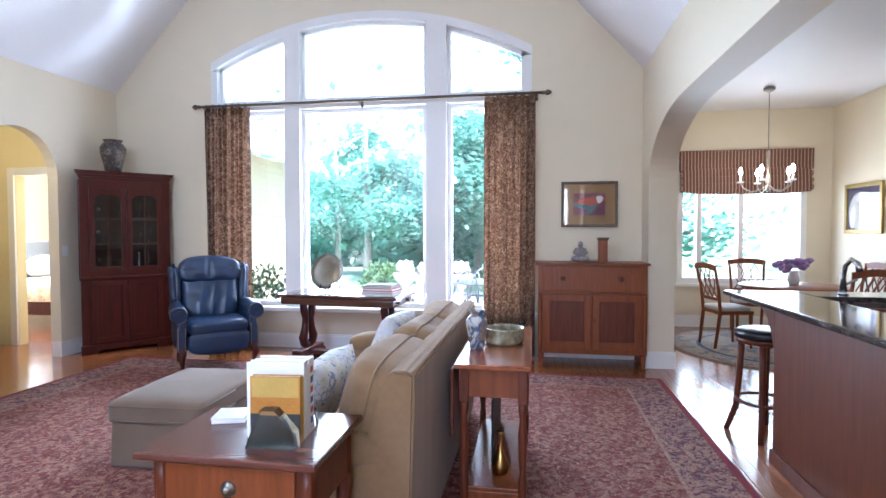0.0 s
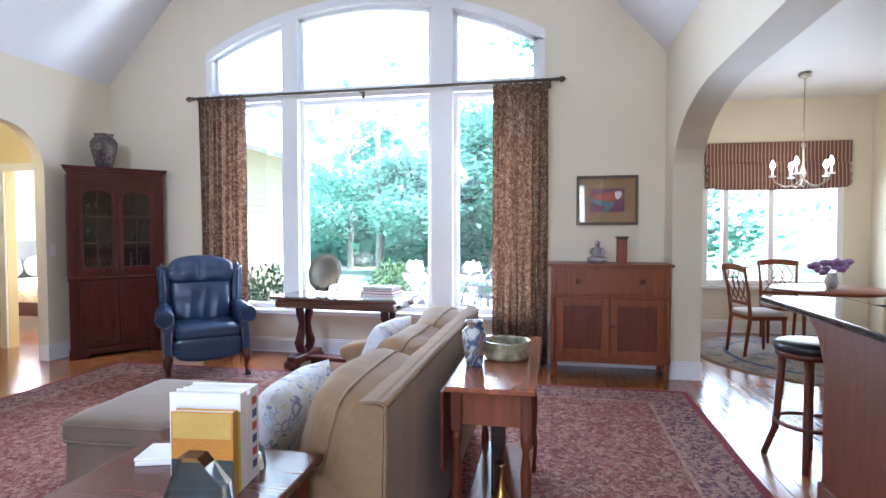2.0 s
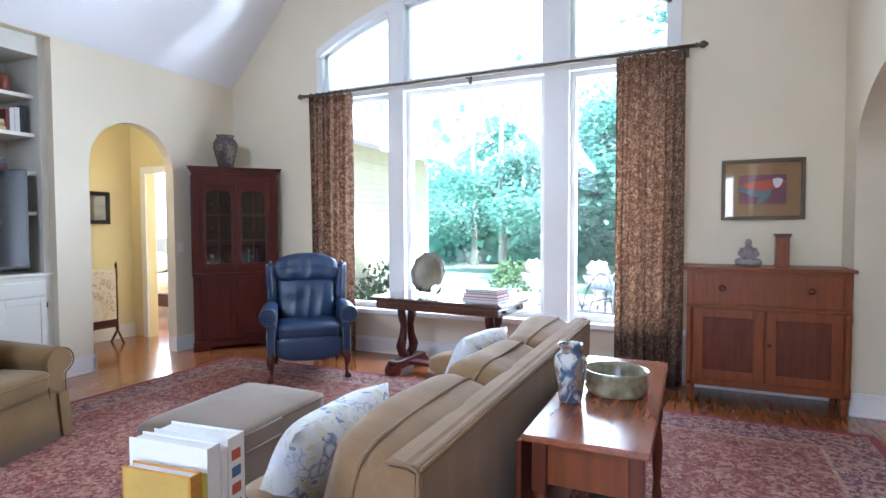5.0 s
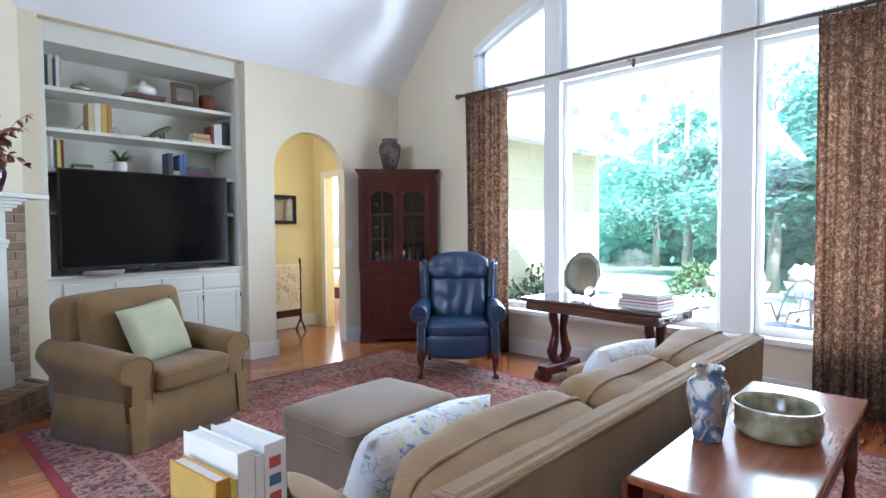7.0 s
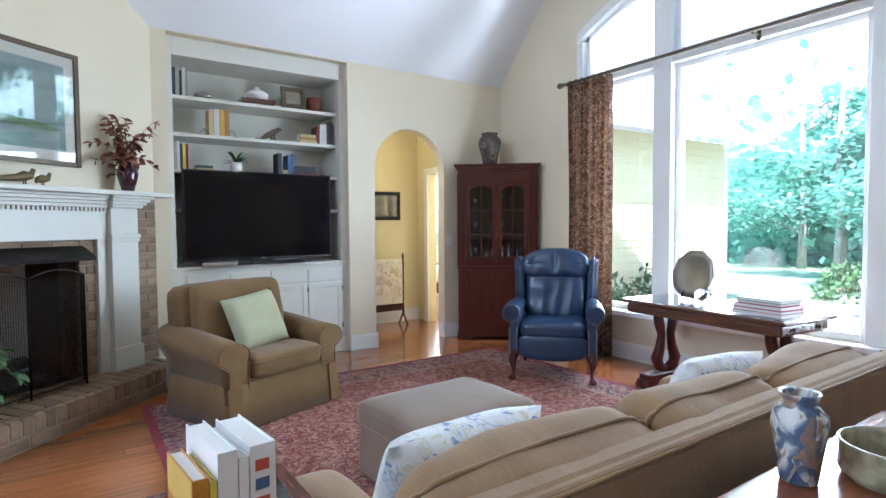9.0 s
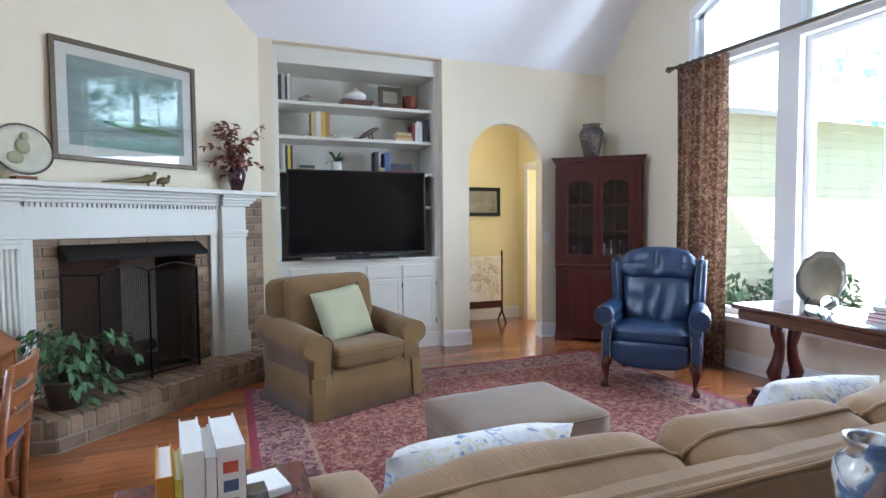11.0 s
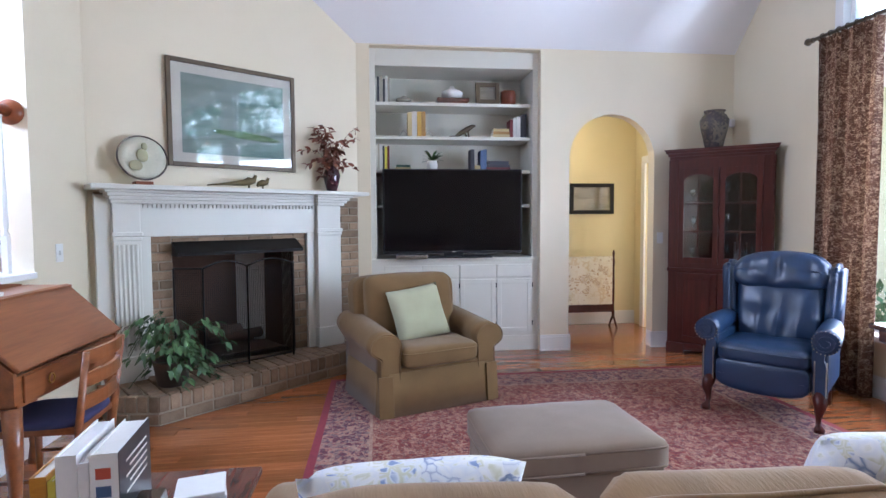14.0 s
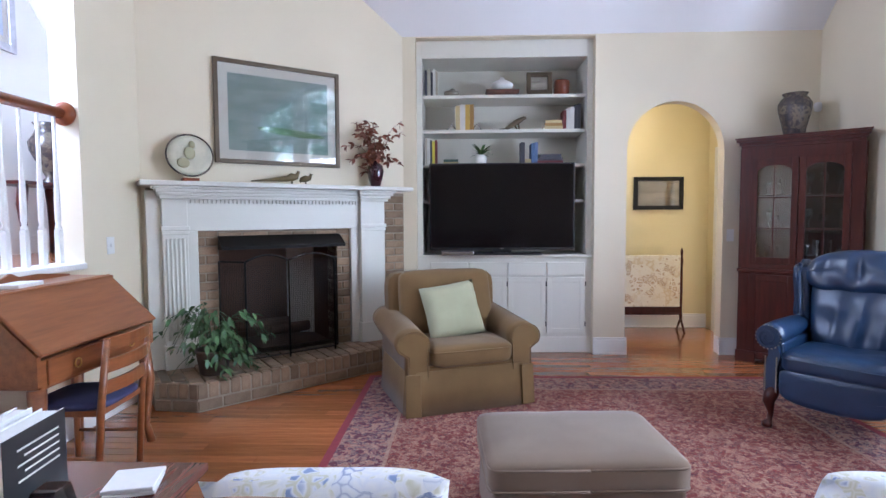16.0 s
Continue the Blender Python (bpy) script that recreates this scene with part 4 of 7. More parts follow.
def book(m, t, h, d, mat, label, group, lying=False):
    """Standing: spine faces +x, thickness along y, height along z. Lying: turned flat."""
    if lying:
        mm = m @ pose(0, h / 2, t / 2, 90, 0, 0)
        bk = thing("book", mm, label, "book", group)
    else:
        bk = thing("book", m, label, "book", group)
    c = 0.003
    bm = B()
    box(bm, -d, -t / 2, 0, 0, -t / 2 + c, h), box(bm, -d, t / 2 - c, 0, 0, t / 2, h), box(bm, -c, -t / 2 + c, 0, 0, t / 2 - c, h)
    part("cover", bm, mat, bk)
    part("page_block", box(B(), -d + 0.005, -t / 2 + c, 0.004, -c, t / 2 - c, h - 0.004), PAPER, bk)
    return bk


def books_row(y, z, specs, group, x=-5.46, lean=0.0):
    for t, h, ci in specs:
        book(pose(x, y + t / 2, z + 0.001, -lean, 0, 0), t, h, 0.17, BOOKC[ci], "hardback book standing on the bookcase shelf", group)
        y += t + 0.003 + (abs(math.sin(radians(lean))) * 0.01)


def books_pile(y, z, specs, group, x=-5.45):
    for t, h, d, ci in specs:
        book(pose(x, y, z + 0.001), t, h, d, BOOKC[ci], "hardback book lying in a pile", group, lying=True)
        z += t + 0.001


books_row(2.345, 2.625, ((0.025, 0.26, 0), (0.03, 0.27, 1), (0.02, 0.24, 0), (0.025, 0.27, 2), (0.02, 0.25, 1)), "books on the top shelf")
books_row(2.66, 2.275, ((0.045, 0.25, 8), (0.05, 0.26, 2), (0.045, 0.26, 4), (0.04, 0.26, 3)), "books on the second shelf")
books_row(3.76, 2.275, ((0.03, 0.19, 6), (0.035, 0.21, 2), (0.04, 0.22, 2), (0.025, 0.24, 0), (0.035, 0.25, 0)), "books at the end of the second shelf")
books_row(2.345, 1.925, ((0.02, 0.27, 1), (0.025, 0.27, 2), (0.02, 0.25, 0), (0.025, 0.24, 9), (0.02, 0.25, 6)), "books on the third shelf")
books_row(3.33, 1.925, ((0.04, 0.22, 0), (0.06, 0.05, 8), (0.035, 0.21, 5), (0.03, 0.22, 5)), "books on the third shelf")
books_pile(3.66, 2.275, ((0.03, 0.19, 0.14, 8), (0.03, 0.18, 0.13, 3), (0.03, 0.17, 0.13, 8)), "pile of books on the second shelf")
books_pile(3.63, 1.925, ((0.03, 0.26, 0.18, 6), (0.03, 0.25, 0.17, 0), (0.035, 0.22, 0.16, 0)), "pile of books on the third shelf")
books_pile(2.61, 1.925, ((0.025, 0.16, 0.12, 8), (0.025, 0.15, 0.12, 7)), "books lying on the third shelf")
for y in (2.62, 2.88):
    single("bookend", tube(tube(B(), [(0, -0.05, 0.006), (0, 0, 0.07), (0, 0.05, 0.006)], 0.006, 6), [(0, -0.05, 0.006), (0, 0.05, 0.006)], 0.006, 6), STEEL, pose(-5.50, y, 2.275), "small metal bookend on the shelf", "bookend", "bookends")
sm = framed("standing_picture", pose(-5.52, 3.52, 2.625 + 0.12, -8, 0, 90), 0.26, 0.23, 0.045, BRONZE, LAND2, 0.0, "small bronze framed picture standing on the shelf")
single("round_box", lathe(B(), [(0.065, 0), (0.08, 0.01), (0.082, 0.13), (0.075, 0.15), (0.02, 0.155)]), CHERRY_D, pose(-5.52, 3.75, 2.625), "small turned wooden box with a lid", "box")
single("soup_tureen", lathe(B(), [(0.05, 0), (0.10, 0.02), (0.115, 0.06), (0.09, 0.085), (0.03, 0.11), (0.02, 0.135)]), WHITE, pose(-5.52, 3.14, 2.68), "small white lidded dish on a carved stand", "dish")
single("carved_stand", box(box(B(), -0.1, -0.17, 0.012, 0.1, 0.17, 0.055, 0.006), -0.09, -0.15, 0, 0.09, 0.15, 0.012), WALNUT, pose(-5.52, 3.14, 2.625), "dark carved wooden stand on the shelf", "stand")
single("metal_ornament", soft(soft(B(), 0, 0, 0.03, 0.05, 0.08, 0.03, 0.8), 0.0, 0.01, 0.06, 0.03, 0.03, 0.02, 1.0), PEWTER, pose(-5.50, 2.62, 2.625), "small pewter ornament on the top shelf", "ornament")
bm = B()
tube(bm, [(0, -0.16, 0.012), (0, -0.10, 0.012), (0, -0.04, 0.05), (0, 0.03, 0.09), (0, 0.09, 0.125), (0, 0.12, 0.13)], [0.008, 0.013, 0.026, 0.03, 0.02, 0.012], 10)
tube(bm, [(0, 0.0, 0.06), (0, 0.03, 0.0)], 0.01, 6), tube(bm, [(0, 0.04, 0.07), (0, 0.05, 0.0)], 0.01, 6)
single("animal_figure", bm, BRONZE, pose(-5.52, 3.27, 2.275), "dark bronze animal figure rearing on the shelf", "figurine")


def leaf_mesh(name, L, W, mat, fold=0.25):
    bm = B()
    rows = []
    for i in range(6):
        t = i / 5
        w = W * math.sin(math.pi * min(1, t * 0.92 + 0.06)) ** 0.8 / 2
        z = -0.35 * L * t * t
        rows.append([bm.verts.new((L * t, -w, z + fold * w)), bm.verts.new((L * t, 0, z)), bm.verts.new((L * t, w, z + fold * w))])
    for a, b in zip(rows, rows[1:]):
        for k in (0, 1):
            f = bm.faces.new((a[k], b[k], b[k + 1], a[k + 1]))
            f.smooth = True
    me = bpy.data.meshes.new(name)
    bm.to_mesh(me), bm.free()
    me.materials.append(mat)
    return me


def leaves(parent, me, spots):
    for m in spots:
        ob = new("leaf", me)
        ob.parent = parent
        ob.matrix_local = m


pl = thing("potted_plant", pose(-5.52, 2.92, 1.925), "small spiky succulent in a white pot", "plant")
part("pot", lathe(B(), [(0.04, 0), (0.055, 0.01), (0.06, 0.06), (0.05, 0.10), (0.045, 0.102), (0.03, 0.09)]), WHITE, pl)
random.seed(4)
lm = leaf_mesh("leaf", 0.14, 0.025, LEAF)
leaves(pl, lm, [pose(0, 0, 0.095, 0, -random.uniform(15, 75), random.uniform(0, 360)) for _ in range(26)])

# fern on the hearth
fern = thing("potted_plant", FIRE @ pose(1.90, 0.42, 0.213), "leafy green house plant in a dark pot on the hearth", "plant")
part("pot", lathe(B(), [(0.085, 0), (0.10, 0.01), (0.125, 0.17), (0.132, 0.175), (0.13, 0.19), (0.11, 0.185), (0.10, 0.15)]), POT, fern)
random.seed(7)
spots, stems = [], B()
for k in range(44):
    a, out, up = random.uniform(0, 2 * math.pi), random.uniform(0.15, 0.42), random.uniform(0.02, 0.42)
    pts = [Vector((0.03 * math.cos(a), 0.03 * math.sin(a), 0.16))]
    for i in range(1, 6):
        t = i / 5
        pts.append(Vector((out * t * math.cos(a), out * t * math.sin(a), 0.16 + up * math.sin(t * 2.2) / 0.95 - 0.16 * t * t)))
    tube(stems, pts, 0.0025, 5)
    for i in range(2, 6):
        for s in (-50, 50, 0):
            if random.random() < 0.72:
                spots.append(Matrix.Translation(pts[i] + Vector((random.uniform(-.02, .02), random.uniform(-.02, .02), random.uniform(-.02, .02)))) @ pose(0, 0, 0, random.uniform(-30, 30), random.uniform(0, 45), math.degrees(a) + s + random.uniform(-15, 15)))
part("stems", stems, LEAF, fern)
leaves(fern, leaf_mesh("leaf", 0.075, 0.03, LEAF), spots[:299])

# mantel ornaments
fv = thing("vase", FIRE @ pose(0.385, 0.15, 1.669), "dark plum glazed vase with dried russet branches on the mantel", "vase")
part("vase_body", lathe(B(), [(0.04, 0), (0.045, 0.005), (0.07, 0.09), (0.08, 0.15), (0.065, 0.20), (0.035, 0.225), (0.042, 0.24), (0.038, 0.24), (0.03, 0.225)]), PLUM, fv)
random.seed(11)
spots, stems = [], B()
for k in range(24):
    a = random.uniform(0, 2 * math.pi)
    out, up = random.uniform(0.05, 0.30), random.uniform(0.14, 0.40)
    if k % 3 == 0:
        out, up = random.uniform(0.18, 0.26), random.uniform(-0.08, 0.08)
    pts = [Vector((out * t * math.cos(a) * 1.1, out * t * math.sin(a) * 0.45, 0.22 + up * t + 0.07 * math.sin(math.pi * t))) for t in (0, 0.25, 0.5, 0.75, 1)]
    tube(stems, pts, 0.0022, 5)
    for i in range(1, 5):
        for s in (-60, 60, 20):
            spots.append(Matrix.Translation(pts[i]) @ pose(0, 0, 0, random.uniform(-60, 60), random.uniform(-40, 50), math.degrees(a) + s))
part("stems", stems, RUSSET, fv)
leaves(fv, leaf_mesh("leaf", 0.06, 0.03, RUSSET), spots)
pt = thing("decorative_plate", FIRE @ pose(1.975, 0.11, 1.669 + 0.20, 14, 0, 0), "round pale relief plate standing on the mantel", "plate")
PLATEG = surface("plate_glaze", (0.60, 0.57, 0.44), (0.46, 0.45, 0.34), 0.5, scale=10, bump=0.1)
part("plate", lathe(B(), [(0.01, 0.0), (0.11, 0.0), (0.17, 0.02), (0.172, 0.026), (0.11, 0.01), (0.01, 0.008)], seg=32, m=pose(0, 0, 0, -90, 0, 0)), PLATEG, pt)
bm = soft(soft(soft(B(), 0.0, 0.02, 0.02, 0.04, 0.012, 0.05, 0.9), 0.05, 0.02, -0.06, 0.045, 0.012, 0.04, 0.9), -0.02, 0.02, 0.09, 0.022, 0.012, 0.03, 0.9)
part("relief", bm, SAGE, pt)
part("rim", tube(B(), [(0.168 * math.cos(q), 0.022, 0.168 * math.sin(q)) for q in [2 * math.pi * i / 40 for i in range(41)]], 0.007, 6), DARKPOT, pt)
part("easel", box(B(), -0.06, -0.05, -0.2, 0.06, 0.06, -0.17, 0.004, m=pose(0, 0, 0, -14, 0, 0)), CHERRY, pt)
for k, (x, s, ln) in enumerate(((1.18, 1.0, 0.34), (1.06, 0.85, 0.05))):
    bm = B()
    tube(bm, [(ln, 0, 0.02), (ln * 0.5 + 0.03, 0, 0.035), (0.04, 0, 0.05), (0, 0, 0.065), (-0.04, 0, 0.07), (-0.055, 0, 0.1), (-0.06, 0, 0.115)], [0.004, 0.012, 0.028, 0.036, 0.026, 0.014, 0.016], 10)
    tube(bm, [(0, 0.01, 0.04), (0, 0.012, 0.0)], 0.005, 6), tube(bm, [(0, -0.01, 0.04), (0, -0.012, 0.0)], 0.005, 6)
    single("bird_figurine", bm, surface("bird_bronze", (0.16, 0.12, 0.05), (0.09, 0.07, 0.03), 0.45, 0.5), FIRE @ pose(x, 0.15, 1.669) @ Matrix.Diagonal((s, s, s, 1)), "bronze pheasant figurine on the mantel", "figurine", "pheasants on the mantel")

# ---- corner cabinet ----
cabm = Matrix.Translation((-4.74, 5.70, 0)) @ pose(0, 0, 0, 0, 0, 50)
cab = thing("corner_cabinet", cabm, "tall mahogany corner cabinet with glazed doors", "cabinet")
W2 = 0.465
prof = [(-W2, 0), (W2, 0), (W2 - 0.02, 0.10), (0.12, 0.56), (-0.12, 0.56), (-W2 + 0.02, 0.10)]
part("lower_body", prism(prism(B(), prof, "z", 0.10, 0.86), prof, "z", 0.04, 0.099), MAHOG, cab)
bm = B()
box(bm, -W2 - 0.01, -0.015, 0, -W2 + 0.16, 0.02, 0.11, 0.006), box(bm, W2 - 0.16, -0.015, 0, W2 + 0.01, 0.02, 0.11, 0.006), box(bm, -W2 + 0.16, -0.012, 0.06, W2 - 0.16, 0.01, 0.11, 0.006)
part("base", bm, MAHOG, cab)
part("waist_moulding", box(B(), -W2 - 0.012, -0.022, 0.855, W2 + 0.012, 0.05, 0.89, 0.008), MAHOG, cab)
bm = B()
box(bm, -W2, 0.0, 0.89, -W2 + 0.09, 0.03, 2.0, 0.003), box(bm, W2 - 0.09, 0.0, 0.89, W2, 0.03, 2.0, 0.003), box(bm, -W2 + 0.09, 0.0, 1.90, W2 - 0.09, 0.03, 2.0, 0.003), box(bm, -W2 + 0.09, 0, 0.89, W2 - 0.09, 0.03, 0.94)
part("face_frame", bm, MAHOG, cab)
bm = B()
for (ax, ay), (bx, by) in (((-W2, 0.03), (-W2 + 0.02, 0.10)), ((-W2 + 0.02, 0.10), (-0.12, 0.56)), ((-0.12, 0.56), (0.12, 0.56)), ((0.12, 0.56), (W2 - 0.02, 0.10)), ((W2 - 0.02, 0.10), (W2, 0.03))):
    d = Vector((bx - ax, by - ay, 0))
    mm = Matrix.Translation((ax, ay, 0)) @ Matrix.Rotation(math.atan2(d.y, d.x), 4, "Z")
    box(bm, 0, -0.004, 0.89, d.length, 0.012, 2.0, m=mm)
part("back", bm, MAHOG, cab)
bm = B()
for o, z0, z1 in ((0.0, 2.0, 2.03), (0.015, 2.03, 2.06), (0.035, 2.06, 2.085), (0.045, 2.085, 2.10)):
    prism(bm, [(-W2 - o, -o), (W2 + o, -o), (W2 + o - 0.02, 0.10), (0.12, 0.56), (-0.12, 0.56), (-W2 - o + 0.02, 0.10)], "z", z0, z1)
part("cornice", bm, MAHOG, cab)
for z in (1.25, 1.56):
    part("shelf", prism(B(), [(-W2 + 0.03, 0.04), (W2 - 0.03, 0.04), (W2 - 0.04, 0.10), (0.11, 0.54), (-0.11, 0.54), (-W2 + 0.04, 0.10)], "z", z, z + 0.015), MAHOG, cab)
for s in (-1, 1):
    a, b = sorted((s * 0.004, s * (W2 - 0.092)))
    bm = B()
    for x0, x1, z0, z1 in ((a, a + 0.05, 0.94, 1.9), (b - 0.05, b, 0.94, 1.9), (a + 0.05, b - 0.05, 0.94, 1.0), (a + 0.05, b - 0.05, 1.84, 1.9)):
        box(bm, x0, -0.012, z0, x1, 0.014, z1, 0.003)
    door = part("glazed_door", bm, MAHOG, cab)
    bm = B()
    for i in range(10):
        t0, t1 = math.pi * i / 10, math.pi * (i + 1) / 10
        c, r = (a + b) / 2, (b - a) / 2 - 0.05
        p = [(c + r * math.cos(t), 1.775 + 0.065 * math.sin(t)) for t in (t0, t1)]
        prism(bm, [p[0], (p[0][0], 1.842), (p[1][0], 1.842), p[1]], "y", -0.010, 0.010)
    box(bm, (a + b) / 2 - 0.006, -0.008, 1.0, (a + b) / 2 + 0.006, 0.008, 1.84)
    for z in (1.26, 1.54):
        box(bm, a + 0.05, -0.008, z, b - 0.05, 0.008, z + 0.012)
    part("glazing_bar", bm, MAHOG, door)
    part("glass", box(B(), a + 0.045, 0.001, 0.99, b - 0.045, 0.004, 1.85), CABGLASS, door)
    ld = part("lower_door", box(B(), a, -0.014, 0.13, b, 0.0, 0.84, 0.003), MAHOG, cab)
    bm = B()
    for x0, x1, z0, z1 in ((a, a + 0.06, 0.13, 0.84), (b - 0.06, b, 0.13, 0.84), (a + 0.06, b - 0.06, 0.13, 0.19), (a + 0.06, b - 0.06, 0.78, 0.84)):
        box(bm, x0, -0.022, z0, x1, -0.012, z1, 0.003)
    part("door_frame", bm, MAHOG, ld)
random.seed(3)
for z in (0.94, 1.266, 1.576):
    for k in range(6):
        x, y = -0.27 + 0.108 * k, 0.13 + 0.1 * random.random()
        h = random.uniform(0.12, 0.2)
        bm = lathe(B(), [(0.03, 0), (0.03, 0.005), (0.006, 0.012), (0.006, h * 0.45), (0.03, h * 0.6), (0.034, h * 0.85), (0.028, h)], seg=12)
        single("wine_glass", bm, CRYSTAL if k % 3 else STEEL, cabm @ pose(x, y, z + 0.001), "stemmed glassware inside the corner cabinet", "glass", "glassware in the cabinet")
for x in (0.14, 0.24):
    single("candlestick", lathe(B(), [(0.035, 0), (0.035, 0.008), (0.01, 0.02), (0.012, 0.1), (0.008, 0.19), (0.015, 0.21), (0.012, 0.22)], seg=14), STEEL, cabm @ pose(x, 0.08, 0.941), "silver candlestick inside the cabinet", "candlestick", "candlesticks")
single("urn", lathe(B(), [(0.08, 0), (0.083, 0.01), (0.105, 0.12), (0.135, 0.24), (0.138, 0.30), (0.11, 0.35), (0.088, 0.365), (0.10, 0.385), (0.105, 0.395), (0.09, 0.395), (0.08, 0.36)], seg=32), DARKPOT, Matrix.Translation((-4.97, 5.78, 2.101)), "large dark glazed pottery jar on the cabinet", "jar")
single("motion_sensor", soft(B(), 0, 0, 0, 0.03, 0.03, 0.045, 0.6), WHITE, Matrix.Translation((-5.215, 6.14, 2.42)), "small white alarm sensor in the wall corner", "sensor")


# ---- rug ----
rug = thing("rug", pose(0, 0, 0), "large red and navy oriental wool rug", "rug")
RX0, RY0, RX1, RY1 = -4.45, 1.92, 1.18, 5.38


def ring(bm, x0, y0, x1, y1, w, z0, z1):
    box(bm, x0, y0, z0, x1, y0 + w, z1), box(bm, x0, y1 - w, z0, x1, y1, z1), box(bm, x0, y0 + w, z0, x0 + w, y1 - w, z1), box(bm, x1 - w, y0 + w, z0, x1, y1 - w, z1)
    return bm


part("edge", ring(B(), RX0, RY0, RX1, RY1, 0.05, 0, 0.010), RUG_G, rug)
part("border", ring(B(), RX0 + 0.05, RY0 + 0.05, RX1 - 0.05, RY1 - 0.05, 0.30, 0, 0.0105), RUG_B, rug)
part("guard_stripe", ring(B(), RX0 + 0.35, RY0 + 0.35, RX1 - 0.35, RY1 - 0.35, 0.022, 0, 0.0107), RUG_L, rug)
part("field", box(B(), RX0 + 0.372, RY0 + 0.372, 0, RX1 - 0.372, RY1 - 0.372, 0.0105), RUG, rug)

# ---- sofa ----
sofa = thing("sofa", pose(0, 0, 0), "taupe chenille three-seat sofa with loose back cushions", "sofa")
SY0, SY1, SXB = 2.01, 4.14, -0.45
part("base", box(B(), -1.38, SY0 + 0.02, 0.06, SXB - 0.03, SY1 - 0.02, 0.30, 0.02, 3), TAUPE, sofa)
bm = prism(B(), [(SXB - 0.02, 0.03), (SXB, 0.86), (SXB - 0.03, 0.873), (SXB - 0.085, 0.873), (SXB - 0.12, 0.845), (SXB - 0.29, 0.30), (SXB - 0.29, 0.03)], "y", SY0, SY1)
bmesh.ops.bevel(bm, geom=list(bm.edges), offset=0.012, segments=2, affect="EDGES")
part("back_frame", bm, TAUPE, sofa)
for y in (SY0 + 0.004, SY1 - 0.004):
    part("piping", tube(B(), [(SXB - 0.022, y, 0.05), (SXB - 0.006, y, 0.858), (SXB - 0.035, y, 0.871), (SXB - 0.088, y, 0.868)], 0.005, 6), TAUPE, sofa)
part("piping", tube(B(), [(SXB - 0.004, SY0 + 0.01, 0.862), (SXB - 0.004, SY1 - 0.01, 0.862)], 0.005, 6), TAUPE, sofa)
for a in (SY0, SY1 - 0.19):
    bm = box(B(), -1.36, a, 0.04, SXB - 0.26, a + 0.19, 0.54, 0.03, 3)
    soft(bm, -0.97, a + 0.095, 0.55, 0.44, 0.11, 0.085, 0.35, 0.7)
    part("arm", bm, TAUPE, sofa)
n3 = (SY1 - SY0 - 0.38) / 3
for k in range(3):
    c = SY0 + 0.19 + n3 * (k + 0.5)
    part("seat_cushion", soft(B(), -1.04, c, 0.385, 0.38, n3 / 2 - 0.003, 0.085, 0.22, 0.4, wrinkle=0.008, seed=k), TAUPE, sofa)


def back_cushion(y0, y1, seed):
    """A plump back cushion, sagging a little towards its ends, with piping round its middle."""
    c, hw = (y0 + y1) / 2, (y1 - y0) / 2 - 0.002
    mm = pose(-0.675, c, 0.635, 0, 14, 0)

    lay = mm @ pose(0, 0, 0, 0, 90, 0)

    def plump(v):
        u = v.y / hw
        dent = 0.006 * math.sin(9 * v.y + seed) + 0.012 * noise.noise(Vector((v.x * 5, v.y * 5 + seed, v.z * 6)))
        fold = 0.012 * math.exp(-((abs(u) - 0.9) / 0.05) ** 2)
        return Vector((v.x * (1 - 0.03 * u * u) - (dent - fold if v.x < 0 else 0), v.y, v.z * (1 - 0.10 * u * u) + (dent - fold) * (1 if v.z > 0 else -1)))
    cu = part("back_cushion", soft(B(), 0, 0, 0, 0.255, hw, 0.16, 0.17, 0.6, m=lay, nu=72, nv=30, shape=plump), TAUPE, sofa)
    pts = []
    for i in range(65):
        q = 2 * math.pi * i / 64
        v = plump(Vector((math.copysign(abs(math.sin(q)) ** 0.17, math.sin(q)) * 0.255, math.copysign(abs(math.cos(q)) ** 0.17, math.cos(q)) * hw, 0)))
        pts.append(lay @ Vector((v.x * 1.012, v.y, 0.0)))
    part("piping", tube(B(), pts, 0.0065, 6), TAUPE, cu)


back_cushion(2.03, 2.765, 1.0), back_cushion(2.765, 3.385, 4.0), back_cushion(3.385, 4.12, 7.0)
single("cushion", pillow(B(), 0.54, 0.46, 0.18), FLORAL, pose(-1.02, 2.42, 0.615, 0, 0, 92) @ pose(0, 0, 0, 24, 0, 0), "white scatter cushion with blue floral print on the sofa", "cushion", "sofa cushions")
single("cushion", pillow(B(), 0.46, 0.42, 0.16), FLORAL, pose(-1.0, 3.72, 0.64, 0, 0, 82) @ pose(0, 0, 0, 24, 0, 0), "white scatter cushion with blue floral print on the sofa", "cushion", "sofa cushions")

# ---- ottoman ----
ott = thing("ottoman", pose(-2.21, 3.215, 0.011, 0, 0, 3), "taupe upholstered ottoman with a skirted base", "ottoman")
bm = box(B(), -0.285, -0.39, 0.0, 0.285, 0.39, 0.285, 0.02, 3)
for v in bm.verts:
    if v.co.z < 0.1:
        v.co.x *= 1.025
        v.co.y *= 1.02
part("skirt", bm, OTTO, ott)


def crown_top(v):
    u, w = v.x / 0.30, v.y / 0.41
    return Vector((v.x, v.y, v.z * (1 if v.z < 0 else 1 + 0.28 * (1 - u * u) * (1 - w * w)) + 0.004 * noise.noise(Vector((v.x * 7, v.y * 7, 1)))))


